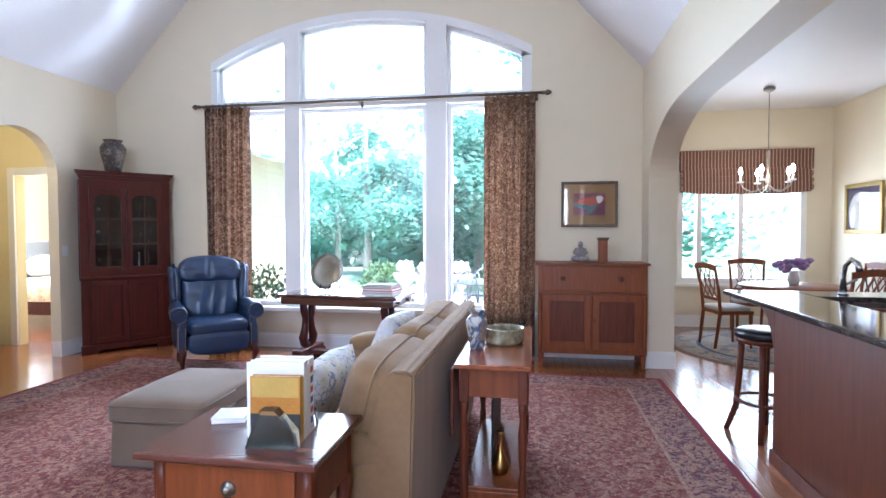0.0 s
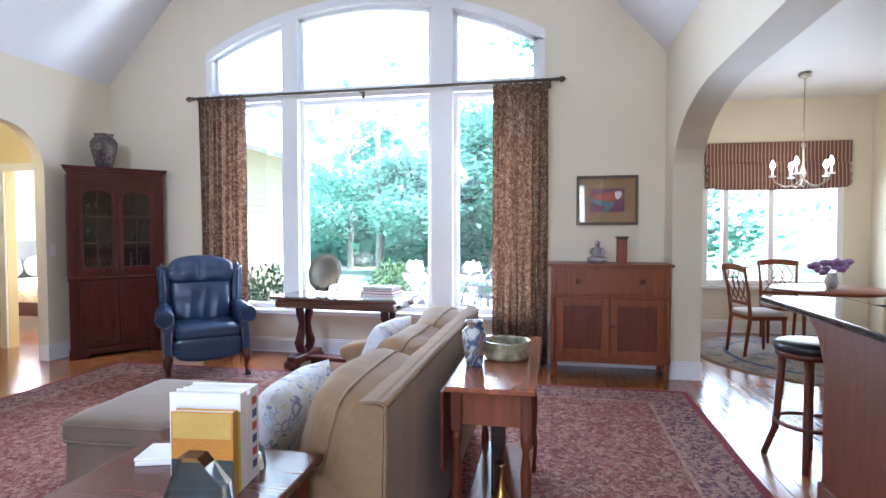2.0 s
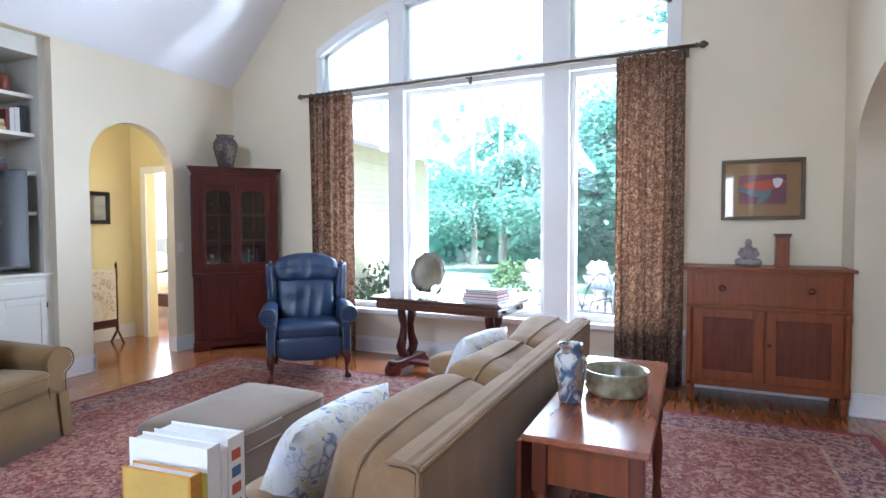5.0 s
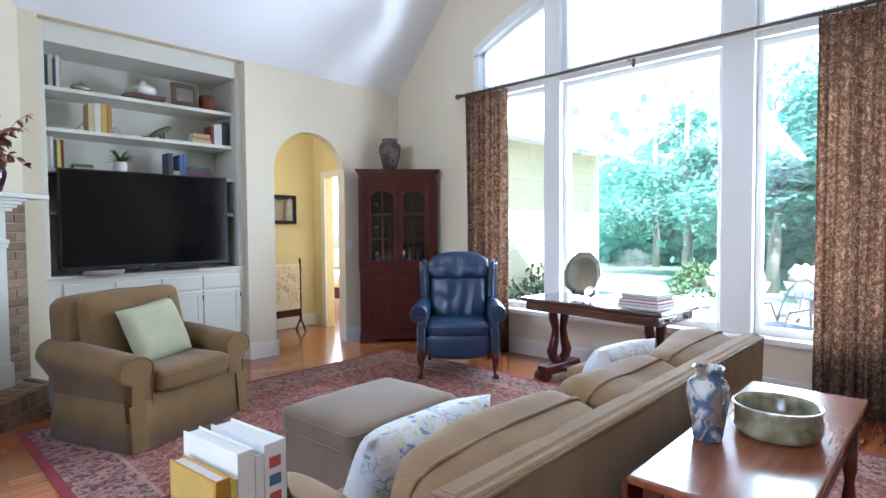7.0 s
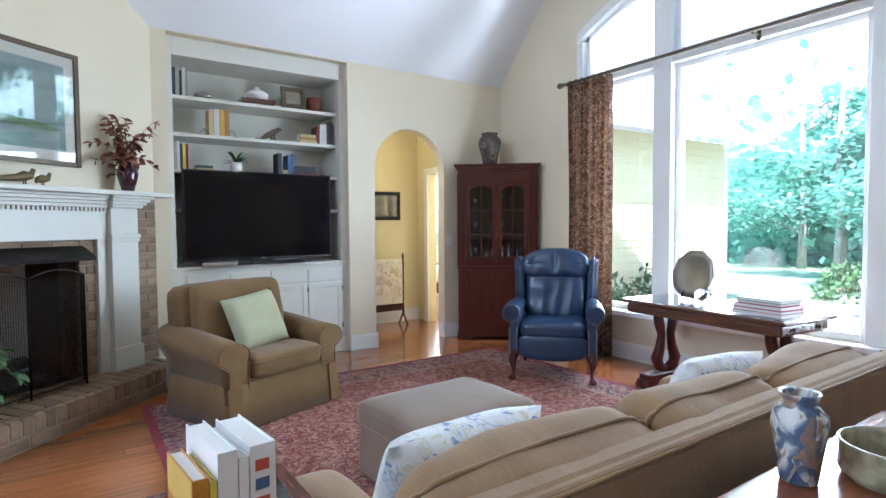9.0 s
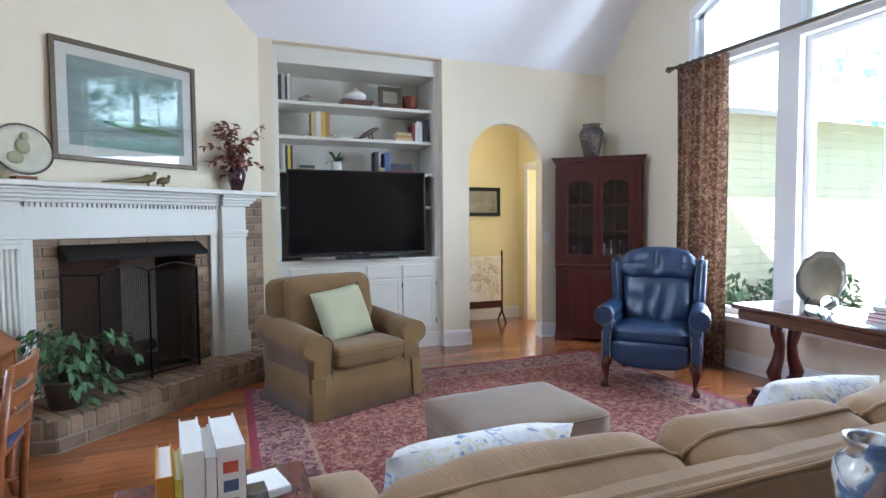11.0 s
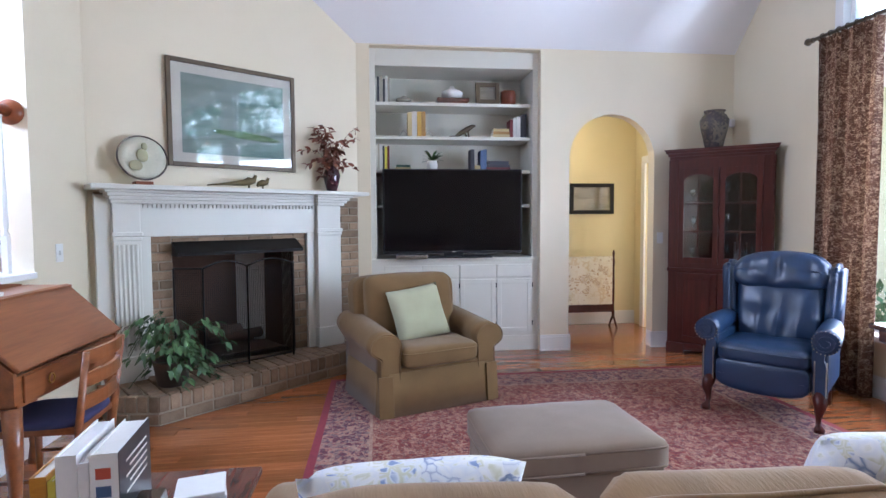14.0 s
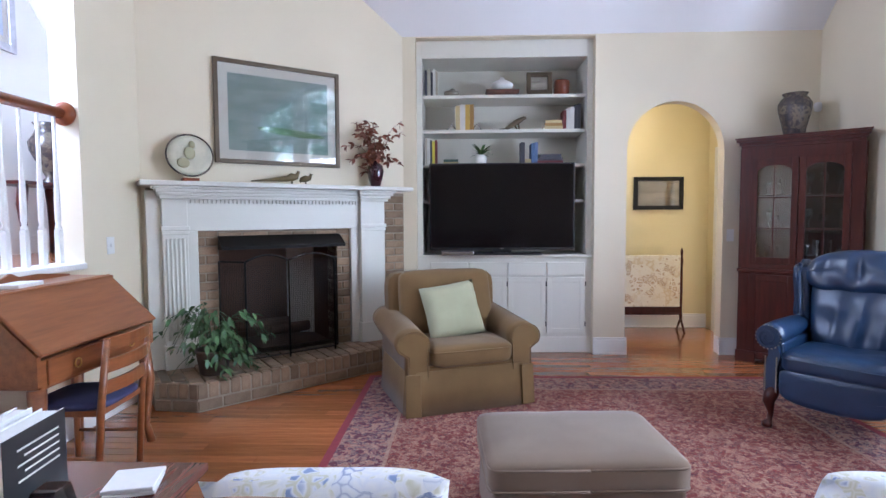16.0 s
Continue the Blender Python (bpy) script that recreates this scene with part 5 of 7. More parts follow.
part("top_cushion", soft(B(), 0, 0, 0.335, 0.30, 0.41, 0.072, 0.09, 0.25, nu=64, nv=20, shape=crown_top), OTTO, ott)
for z in (0.285, 0.372):
    part("piping", tube(B(), [(0.298 * math.copysign(abs(math.cos(q)) ** 0.12, math.cos(q)), 0.408 * math.copysign(abs(math.sin(q)) ** 0.12, math.sin(q)), z) for q in [2 * math.pi * i / 72 for i in range(73)]], 0.006, 6), OTTO, ott)

# ---- armchair ----
ARM_M = pose(-3.955, 2.66, 0.0105, 0, 0, -69) @ Matrix.Diagonal((1.07, 1.06, 1.02, 1))
arm = thing("armchair", ARM_M, "olive brown slipcovered armchair with rolled arms", "armchair")
part("body", box(B(), -0.38, -0.38, 0.19, 0.38, 0.335, 0.33, 0.02, 3), OLIVE, arm)
# skirt: one flaring sheet round the four sides, with box pleats hung over the front corners
bm = B()
lo, hi = [], []
for i in range(96):
    q = 2 * math.pi * i / 96
    cx, cy = math.copysign(abs(math.cos(q)) ** 0.16, math.cos(q)), math.copysign(abs(math.sin(q)) ** 0.16, math.sin(q))
    r = 0.006 * math.sin(i * 1.9) * math.sin(i * 0.37)
    lo.append(bm.verts.new(((0.463 + r) * cx, -0.03 + (0.395 + r) * cy, 0.002)))
    hi.append(bm.verts.new((0.447 * cx, -0.03 + 0.369 * cy, 0.30)))
for i in range(96):
    f = bm.faces.new((lo[i], lo[(i + 1) % 96], hi[(i + 1) % 96], hi[i]))
    f.smooth = True
bm.faces.new(hi), bm.faces.new(list(reversed(lo)))
bmesh.ops.recalc_face_normals(bm, faces=bm.faces)
part("skirt", bm, OLIVE, arm)
for s in (-1, 1):
    bm = box(B(), -0.05, -0.006, 0.0, 0.05, 0.006, 0.285, 0.004, m=pose(s * 0.41, 0.364, 0.003, 4.5, 0, -s * 8))
    part("corner_pleat", bm, OLIVE, arm)
    prof = [(0.445, 0.18), (0.44, 0.40)]
    for i in range(15):
        q = radians(-25 + 225 * i / 14)
        prof.append((0.40 + 0.112 * math.cos(q), 0.52 + 0.098 * math.sin(q)))
    prof += [(0.295, 0.44), (0.30, 0.18)]
    bm = prism(B(), [(s * x, z) for x, z in prof], "y", -0.40, 0.335)
    bmesh.ops.subdivide_edges(bm, edges=[e for e in bm.edges if abs(e.verts[0].co.y - e.verts[1].co.y) > 0.5], cuts=7)
    for v in bm.verts:
        t = (v.co.y + 0.40) / 0.735
        k = 0.006 * noise.noise(Vector((v.co.x * 7, v.co.y * 6, v.co.z * 7)))
        if v.co.z > 0.42:
            v.co.z -= 0.035 * t * t - 0.03 * (1 - t) ** 2
        v.co.x += k
        v.co.z += k
    bmesh.ops.bevel(bm, geom=[e for e in bm.edges if all(v.co.y > 0.33 for v in e.verts)], offset=0.014, segments=3, affect="EDGES")
    for f in bm.faces:
        f.smooth = len(f.verts) == 4
    ra = part("arm", bm, OLIVE, arm)
    pts = [(s * (0.40 + 0.108 * math.cos(radians(-25 + 225 * i / 14))), 0.338, 0.485 + 0.094 * math.sin(radians(-25 + 225 * i / 14))) for i in range(15)]
    part("piping", tube(B(), [(s * 0.438, 0.338, 0.2), (s * 0.436, 0.338, 0.40)] + pts + [(s * 0.302, 0.338, 0.42), (s * 0.305, 0.338, 0.2)], 0.005, 6), OLIVE, ra)


def arched(v):
    return Vector((v.x * (1 + 0.03 * v.z), v.y - 0.16 * max(0, v.z) ** 2, v.z - 0.06 * v.x * v.x * (1 if v.z > 0 else 0) + 0.008 * noise.noise(Vector((v.x * 5, v.y * 5, v.z * 5)))))


part("backrest", soft(B(), 0, -0.325, 0.55, 0.42, 0.105, 0.37, 0.26, 0.18, nu=56, nv=30, shape=arched), OLIVE, arm)
def stuffed(v):
    return Vector((v.x, v.y - 0.05 * v.x * v.x * (1 if v.y > 0 else 0), v.z * (1 - 0.5 * v.x * v.x) + 0.014 * noise.noise(Vector((v.x * 6, v.y * 6, v.z * 6)))))


part("back_cushion", soft(B(), 0, 0, 0, 0.355, 0.255, 0.12, 0.2, 0.6, m=pose(0, -0.19, 0.685, 12, 0, 0) @ pose(0, 0, 0, 90, 0, 0), nu=60, nv=26, shape=stuffed), OLIVE, arm)
part("seat_cushion", soft(B(), 0, 0.075, 0.395, 0.292, 0.31, 0.085, 0.18, 0.42, wrinkle=0.012, nu=52, nv=24), OLIVE, arm)
part("piping", tube(B(), [(0.29 * math.copysign(abs(math.cos(q)) ** 0.2, math.cos(q)), 0.075 + 0.31 * math.copysign(abs(math.sin(q)) ** 0.2, math.sin(q)), 0.43) for q in [2 * math.pi * i / 60 for i in range(61)]], 0.005, 6), OLIVE, arm)
single("cushion", pillow(B(), 0.41, 0.41, 0.14), SAGE, ARM_M @ pose(0.03, 0.045, 0.655, 22, 8, 0), "square sage green cushion on the armchair", "cushion")

# ---- wing recliner ----
wing = thing("wing_chair", pose(-3.32, 5.20, 0.0105, 0, 0, 221), "navy blue leather wingback recliner with nailhead trim", "armchair")
NAIL = surface("nailhead", (0.45, 0.38, 0.27), None, 0.35, 1.0, bump=0)
part("seat_frame", box(B(), -0.30, -0.32, 0.235, 0.30, 0.33, 0.38, 0.03, 3), BLUE, wing)


def bowed(v):
    return Vector((v.x, v.y - 0.25 * v.x * v.x, v.z + (0.30 * v.x * v.x if v.z < 0 else 0)))


part("footrest_panel", soft(B(), 0, 0.335, 0.295, 0.285, 0.05, 0.115, 0.16, 0.35, nu=48, nv=20, shape=bowed), BLUE, wing)


def sat_on(v):
    return Vector((v.x, v.y - 0.15 * v.x * v.x, v.z - 0.02 * math.exp(-((v.x / 0.16) ** 2 + ((v.y + 0.05) / 0.18) ** 2)) + 0.006 * noise.noise(Vector((v.x * 9, v.y * 9, v.z * 4)))))


part("seat_cushion", soft(B(), 0, 0.07, 0.45, 0.28, 0.325, 0.075, 0.16, 0.42, nu=56, nv=24, shape=sat_on), BLUE, wing)
part("piping", tube(B(), [(0.279 * math.copysign(abs(math.cos(q)) ** 0.18, math.cos(q)), 0.07 + 0.322 * math.copysign(abs(math.sin(q)) ** 0.18, math.sin(q)), 0.475) for q in [2 * math.pi * i / 60 for i in range(61)]], 0.004, 6), BLUE, wing)


def rounded_head(v):
    return Vector((v.x, v.y, v.z - (0.55 * v.x * v.x if v.z > 0 else 0)))


part("backrest", soft(B(), 0, -0.05, 0.05, 0.315, 0.08, 0.435, 0.25, 0.3, m=pose(0, -0.30, 0.66, 11, 0, 0), nu=48, nv=28, shape=rounded_head), BLUE, wing)


def gathered(v):
    """Leather drawn into upright folds that fade towards the top and the sides."""
    fade = math.exp(-((v.y + 0.09) / 0.14) ** 2) * math.exp(-(v.x / 0.19) ** 2)
    folds = 0.013 * (0.6 - 2 * abs(math.sin(24 * v.x + 3.0 * v.y + 0.5)) ** 0.7) * fade
    return Vector((v.x * (1 + 0.2 * v.y), v.y, v.z - (folds + 0.012 * noise.noise(Vector((v.x * 8, 3, v.y * 8))) if v.z < 0 else 0)))


part("lumbar_cushion", soft(B(), 0, 0, 0, 0.28, 0.235, 0.115, 0.22, 0.55, m=pose(0, -0.215, 0.685, 11, 0, 0) @ pose(0, 0, 0, 90, 0, 0), nu=120, nv=60, shape=gathered), BLUE, wing)


def pinched(v):
    pin = 0.030 * math.exp(-((v.x - 0.015) / 0.03) ** 2) + 0.016 * math.exp(-((abs(v.x) - 0.20) / 0.03) ** 2)
    tuck = math.exp(-((v.z - 0.02) / 0.08) ** 2)
    return Vector((v.x, v.y - (pin * tuck if v.y > 0 else 0) + 0.014 * noise.noise(Vector((v.x * 9, 7, v.z * 12))), v.z - 0.45 * v.x * v.x * (1 if v.z > 0 else 0.3)))


part("headrest", soft(B(), 0, 0, 0, 0.318, 0.125, 0.15, 0.3, 0.62, m=pose(0, -0.262, 0.985, 12, 0, 0), nu=110, nv=40, shape=pinched), BLUE, wing)
for s in (-1, 1):
    bm = box(B(), min(s * 0.375, s * 0.28), -0.30, 0.225, max(s * 0.375, s * 0.28), 0.30, 0.56, 0.025, 3)
    tube(bm, [(s * 0.33, -0.28, 0.62), (s * 0.345, -0.1, 0.612), (s * 0.355, 0.1, 0.60), (s * 0.36, 0.26, 0.59), (s * 0.36, 0.335, 0.583)], [0.05, 0.068, 0.078, 0.082, 0.078], 22)
    w_arm = part("arm", bm, BLUE, wing)
    bm = prism(B(), [(s * 0.38, 0.225), (s * 0.38, 0.40), (s * 0.355, 0.47), (s * 0.36, 0.53), (s * 0.30, 0.53), (s * 0.285, 0.47), (s * 0.30, 0.40), (s * 0.30, 0.225)], "y", 0.30, 0.336)
    part("arm_front", bm, BLUE, w_arm)
    spiral = []
    for i in range(40):
        q = i / 39 * 3.6 * math.pi
        r = 0.068 * (1 - i / 52)
        spiral.append((s * (0.36 + r * math.cos(q + 2.6)), 0.338, 0.583 + r * math.sin(q + 2.6)))
    part("scroll_piping", tube(B(), spiral, 0.005, 6), BLUE, w_arm)
    bm = B()
    for k in range(18):
        for xx in (0.306, 0.372):
            lathe(bm, [(0.006, 0), (0.006, 0.002), (0.003, 0.005)], seg=6, m=pose(s * xx, 0.336, 0.235 + k * 0.013, -90, 0, 0))
    for k in range(20):
        q = 2 * math.pi * k / 20
        lathe(bm, [(0.005, 0), (0.005, 0.002), (0.003, 0.005)], seg=6, m=pose(s * 0.36 + 0.076 * math.cos(q), 0.334, 0.583 + 0.076 * math.sin(q), -90, 0, 0))
    tagged(part("nailhead_trim", bm, NAIL, w_arm), kind="stuff")
    bm = prism(B(), [(-0.46, 0.56), (-0.14, 0.60), (-0.115, 0.70), (-0.135, 0.80), (-0.125, 0.92), (-0.135, 1.02), (-0.19, 1.055), (-0.28, 1.065), (-0.47, 1.03)], "x", s * 0.285, s * 0.375)
    for v in bm.verts:
        v.co.x += s * 0.05 * max(0, v.co.z - 0.65)
    bmesh.ops.bevel(bm, geom=list(bm.edges), offset=0.034, segments=4, affect="EDGES")
    for f in bm.faces:
        f.smooth = True
    part("wing", bm, BLUE, wing)
    bm = tube(B(), [(s * 0.325, 0.29, 0.26), (s * 0.34, 0.325, 0.20), (s * 0.345, 0.34, 0.165), (s * 0.335, 0.325, 0.09), (s * 0.338, 0.335, 0.045), (s * 0.345, 0.355, 0.02), (s * 0.345, 0.36, 0.0)], [0.04, 0.043, 0.036, 0.018, 0.017, 0.034, 0.028], 12)
    part("leg", bm, MAHOG, wing)
    part("leg", tube(B(), [(s * 0.30, -0.30, 0.24), (s * 0.31, -0.36, 0.0)], [0.025, 0.018], 8), MAHOG, wing)


# ---- tables ----
et = thing("end_table", pose(-0.965, 1.77, 0.0), "mahogany end table with one drawer and a ring pull", "table")
part("tabletop", box(B(), -0.31, -0.235, 0.675, 0.31, 0.235, 0.70, 0.006), MAHOG_X, et)
part("apron", box(B(), -0.275, -0.18, 0.50, 0.275, 0.18, 0.675), CHERRY_D, et)
dr = part("drawer", box(B(), -0.225, -0.192, 0.515, 0.225, -0.18, 0.655, 0.004), CHERRY, et)
part("ring_pull", lathe(B(), [(0.026, 0), (0.026, 0.006), (0.014, 0.008), (0.012, 0.016), (0.006, 0.02)], seg=20, m=pose(0, -0.192, 0.585, 90, 0, 0)), PEWTER, dr)
for sx in (-1, 1):
    for sy in (-1, 1):
        bm = B()
        for (z0, w0), (z1, w1) in (((0.675, 0.026), (0.50, 0.026)), ((0.50, 0.026), (0.0, 0.014))):
            bm2 = tube(bm, [(sx * 0.255, sy * 0.162, z0), (sx * 0.255, sy * 0.162, z1)], [w0 * 1.2, w1 * 1.2], 4)
        part("leg", bm, CHERRY_D, et)
single("coaster", box(B(), -0.06, -0.06, 0, 0.06, 0.06, 0.011, 0.003), WHITE, pose(-1.13, 1.88, 0.7005, 0, 0, 18), "square cream stone coaster in a stack", "coaster", "coasters")
single("coaster", box(B(), -0.06, -0.06, 0, 0.06, 0.06, 0.011, 0.003), WHITE, pose(-1.13, 1.88, 0.712, 0, 0, 14), "square cream stone coaster in a stack", "coaster", "coasters")
BK = pose(-0.775, 1.75, 0.7005, 0, 0, 6)
SUNSET = surface("sunset_jacket", (0.55, 0.27, 0.03), (0.36, 0.12, 0.015), 0.4, scale=2, stretch=(1, 1, 3), bump=0, coat=0.3)
NIGHT = surface("dark_jacket", (0.015, 0.02, 0.022), (0.03, 0.03, 0.03), 0.3, bump=0, coat=0.3)
WJ = surface("white_jacket", (0.80, 0.79, 0.77), (0.74, 0.73, 0.71), 0.35, scale=3, bump=0, coat=0.2)
sb = [(0.028, 0.225, 0.17, SUNSET), (0.012, 0.215, 0.16, BOOKC[9]), (0.036, 0.262, 0.20, WJ), (0.018, 0.245, 0.19, WJ), (0.05, 0.26, 0.195, WJ)]
y = -0.062
for i, (t, h, d, mt) in enumerate(sb):
    bk = book(BK @ pose(0, y + t / 2, 0), t, h, d, mt, ("hardback book with a sunset cover between bookends", "slim yellow paperback between bookends", "thick white hardback book between bookends", "white paperback book between bookends", "white book with red spots and a dark back between bookends")[i], "books on the end table")
    if i == 0:
        part("cover_silhouette", box(B(), -0.17, -0.0150, 0.0, 0.0, -0.0141, 0.10), NIGHT, bk)
        part("sunset_glow", box(B(), -0.165, -0.0148, 0.155, -0.005, -0.0141, 0.222), BOOKC[4], bk)
    if i == 4:
        part("back_cover", box(B(), -0.195, 0.0252, 0.0, 0.0, 0.0262, 0.26), NIGHT, bk)
        for k in range(5):
            part("title_bar", box(B(), -0.17, 0.0262, 0.16 + 0.016 * k, -0.04 - 0.02 * (k % 2), 0.0268, 0.164 + 0.016 * k), BOOKC[2], bk)
        for k in range(6):
            part("spine_spot", box(B(), 0.0002, -0.015, 0.03 + 0.036 * k, 0.0012, 0.012, 0.052 + 0.036 * k, 0.0004), RED if k % 2 else BOOKC[5], bk)
    y += t + 0.002
for s, yy in ((-1, -0.064), (1, y)):
    single("bookend", prism(B(), [(-0.17, 0), (0.0, 0), (-0.005, 0.05), (-0.07, 0.125), (-0.12, 0.125)], "y", min(yy, yy + s * 0.05), max(yy, yy + s * 0.05)), CLEAR, BK @ pose(0.0, 0, 0), "heavy greenish glass bookend on the end table", "bookend", "glass bookends")

st = thing("sofa_table", pose(-0.195, 3.07, 0.0105), "narrow cherry drop-leaf table behind the sofa", "table")
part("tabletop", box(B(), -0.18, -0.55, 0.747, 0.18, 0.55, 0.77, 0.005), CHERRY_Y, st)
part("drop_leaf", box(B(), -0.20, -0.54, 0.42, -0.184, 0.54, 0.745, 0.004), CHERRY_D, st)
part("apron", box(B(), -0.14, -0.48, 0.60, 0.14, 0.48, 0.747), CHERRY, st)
part("shelf", box(B(), -0.14, -0.48, 0.14, 0.14, 0.48, 0.16, 0.004), CHERRY, st)
part("shelf_rail", box(B(), -0.13, -0.482, 0.06, 0.13, -0.462, 0.14, 0.004), CHERRY, st)
part("back_board", box(B(), -0.03, -0.2, 0.162, -0.02, 0.47, 0.5), BLACK, st)
for sx in (-1, 1):
    for sy in (-1, 1):
        bm = box(B(), sx * 0.14 - 0.022, sy * 0.48 - 0.022, 0.58, sx * 0.14 + 0.022, sy * 0.48 + 0.022, 0.747, 0.003)
        lathe(bm, [(0.014, 0), (0.018, 0.03), (0.013, 0.06), (0.02, 0.10), (0.022, 0.2), (0.014, 0.24), (0.02, 0.30), (0.023, 0.42), (0.014, 0.50), (0.022, 0.54), (0.022, 0.58)], sx * 0.14, sy * 0.48, 0, 14)
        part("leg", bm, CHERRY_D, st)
single("bud_vase", lathe(B(), [(0.03, 0), (0.04, 0.01), (0.045, 0.05), (0.02, 0.10), (0.01, 0.15), (0.012, 0.20), (0.02, 0.22), (0.012, 0.215)]), BRASS, pose(-0.17, 2.76, 0.171), "slender brass bud vase on the lower shelf", "vase")
single("vase", lathe(B(), [(0.038, 0), (0.045, 0.005), (0.055, 0.08), (0.067, 0.15), (0.064, 0.18), (0.045, 0.20), (0.038, 0.21), (0.048, 0.225), (0.049, 0.235), (0.040, 0.23), (0.034, 0.21), (0.03, 0.15)], seg=32), VASE_G, pose(-0.305, 2.885, 0.781) @ Matrix.Diagonal((0.86, 0.86, 0.88, 1)), "marbled blue and white pottery vase on the sofa table", "vase")
single("bowl", lathe(B(), [(0.09, 0), (0.118, 0.005), (0.128, 0.025), (0.122, 0.08), (0.130, 0.092), (0.124, 0.094), (0.114, 0.08), (0.115, 0.04), (0.10, 0.018), (0.03, 0.014)], seg=36), BOWL_G, pose(-0.172, 3.06, 0.781) @ Matrix.Diagonal((0.9, 0.9, 0.95, 1)), "wide green and cream glazed bowl on the sofa table", "bowl")

side = thing("sideboard", pose(0.575, 5.915, 0), "cherry sideboard with one wide drawer and two doors", "sideboard")
part("top", box(B(), -0.57, -0.215, 1.055, 0.57, 0.22, 1.08, 0.006), CHERRY, side)
part("body", box(B(), -0.54, -0.19, 0.14, 0.54, 0.21, 1.055, 0.003), CHERRY, side)
drw = part("drawer", box(B(), -0.49, -0.203, 0.79, 0.49, -0.19, 1.03, 0.004), CHERRY, side)
for x in (-0.29, 0.29):
    part("knob", lathe(B(), [(0.012, 0), (0.012, 0.012), (0.024, 0.022), (0.024, 0.03), (0.012, 0.038)], seg=16, m=pose(x, -0.203, 0.92, 90, 0, 0)), CHERRY_D, drw)
part("shelf_moulding", box(B(), -0.545, -0.20, 0.765, 0.545, -0.18, 0.785, 0.004), CHERRY, side)
for s in (-1, 1):
    a, b = sorted((s * 0.005, s * 0.49))
    d = part("door", box(B(), a, -0.198, 0.2, b, -0.19, 0.755), CHERRY_D, side)
    bm = B()
    for x0, x1, z0, z1 in ((a, a + 0.07, 0.2, 0.755), (b - 0.07, b, 0.2, 0.755), (a + 0.07, b - 0.07, 0.2, 0.27), (a + 0.07, b - 0.07, 0.685, 0.755)):
        box(bm, x0, -0.21, z0, x1, -0.19, z1, 0.004)
    part("door_frame", bm, CHERRY, d)
    part("column", lathe(B(), [(0.02, 0.15), (0.024, 0.2), (0.018, 0.24), (0.022, 0.45), (0.018, 0.69), (0.024, 0.72), (0.02, 0.765)], s * 0.52, -0.198, 0, 14), CHERRY, side)
    for y in (-0.16, 0.17):
        part("foot", lathe(B(), [(0.016, 0), (0.026, 0.03), (0.018, 0.06), (0.03, 0.10), (0.03, 0.14)], s * 0.51, y, 0, 14), CHERRY, side)
part("knob", lathe(B(), [(0.008, 0), (0.008, 0.01), (0.017, 0.018), (0.01, 0.03)], seg=12, m=pose(0.03, -0.21, 0.50, 90, 0, 0)), CHERRY_D, side)
STATUE = surface("statue_glaze", (0.18, 0.14, 0.15), (0.42, 0.38, 0.33), 0.5, scale=9, bump=0.05)
bm = soft(B(), 0, 0, 0.035, 0.095, 0.06, 0.035, 0.8)
soft(bm, 0, 0, 0.10, 0.045, 0.035, 0.065, 0.8), soft(bm, 0, -0.005, 0.185, 0.027, 0.027, 0.033, 1.0)
tube(bm, [(-0.045, 0, 0.14), (-0.065, -0.02, 0.10), (-0.02, -0.05, 0.065)], 0.014, 8), tube(bm, [(0.045, 0, 0.14), (0.065, -0.02, 0.10), (0.02, -0.05, 0.065)], 0.014, 8)
single("statue", bm, STATUE, pose(0.47, 5.88, 1.081), "small seated pottery statue on the sideboard", "statue")
bs = thing("wooden_pedestal", pose(0.70, 5.90, 1.081), "square wooden candle pedestal with a dark top", "pedestal")
part("post", box(B(), -0.045, -0.045, 0, 0.045, 0.045, 0.225, 0.003), CHERRY, bs)
part("cap", box(box(B(), -0.05, -0.05, 0.225, 0.05, 0.05, 0.24, 0.003), -0.058, -0.058, 0.24, 0.058, 0.058, 0.258, 0.004), WALNUT, bs)

ct = thing("console_table", pose(-2.0, 5.60, 0, 0, 0, -6), "empire console table with scrolled lyre legs", "table")
bm = box(B(), -0.68, -0.31, 0.715, 0.68, 0.31, 0.745, 0.01, 3)
part("tabletop", bm, WALNUT, ct)
part("apron", box(B(), -0.64, -0.285, 0.635, 0.64, 0.285, 0.715, 0.02, 4), WALNUT, ct)
part("glass_top", box(B(), -0.67, -0.30, 0.746, 0.67, 0.30, 0.752), CABGLASS, ct)
for s in (-1, 1):
    for sy in (-1, 1):
        c = Vector((s * 0.47, sy * 0.08, 0))
        bm = B()
        pts = []
        for z, o in ((0.635, 0.10), (0.55, 0.085), (0.45, 0.055), (0.35, 0.07), (0.25, 0.11), (0.19, 0.09), (0.15, 0.0)):
            pts.append((c.x, sy * o, z))
        tube(bm, pts, [0.04, 0.045, 0.035, 0.04, 0.05, 0.045, 0.03], 10)
        part("lyre_leg", bm, MAHOG, ct)
    bm = box(B(), s * 0.47 - 0.055, -0.26, 0.05, s * 0.47 + 0.055, 0.26, 0.14, 0.015, 3)
    for sy in (-1, 1):
        tube(bm, [(s * 0.47 - 0.06, sy * 0.24, 0.05), (s * 0.47 + 0.06, sy * 0.24, 0.05)], 0.05, 14)
    part("foot", bm, MAHOG, ct)
part("stretcher", box(B(), -0.42, -0.06, 0.07, 0.42, 0.06, 0.11, 0.008), MAHOG, ct)
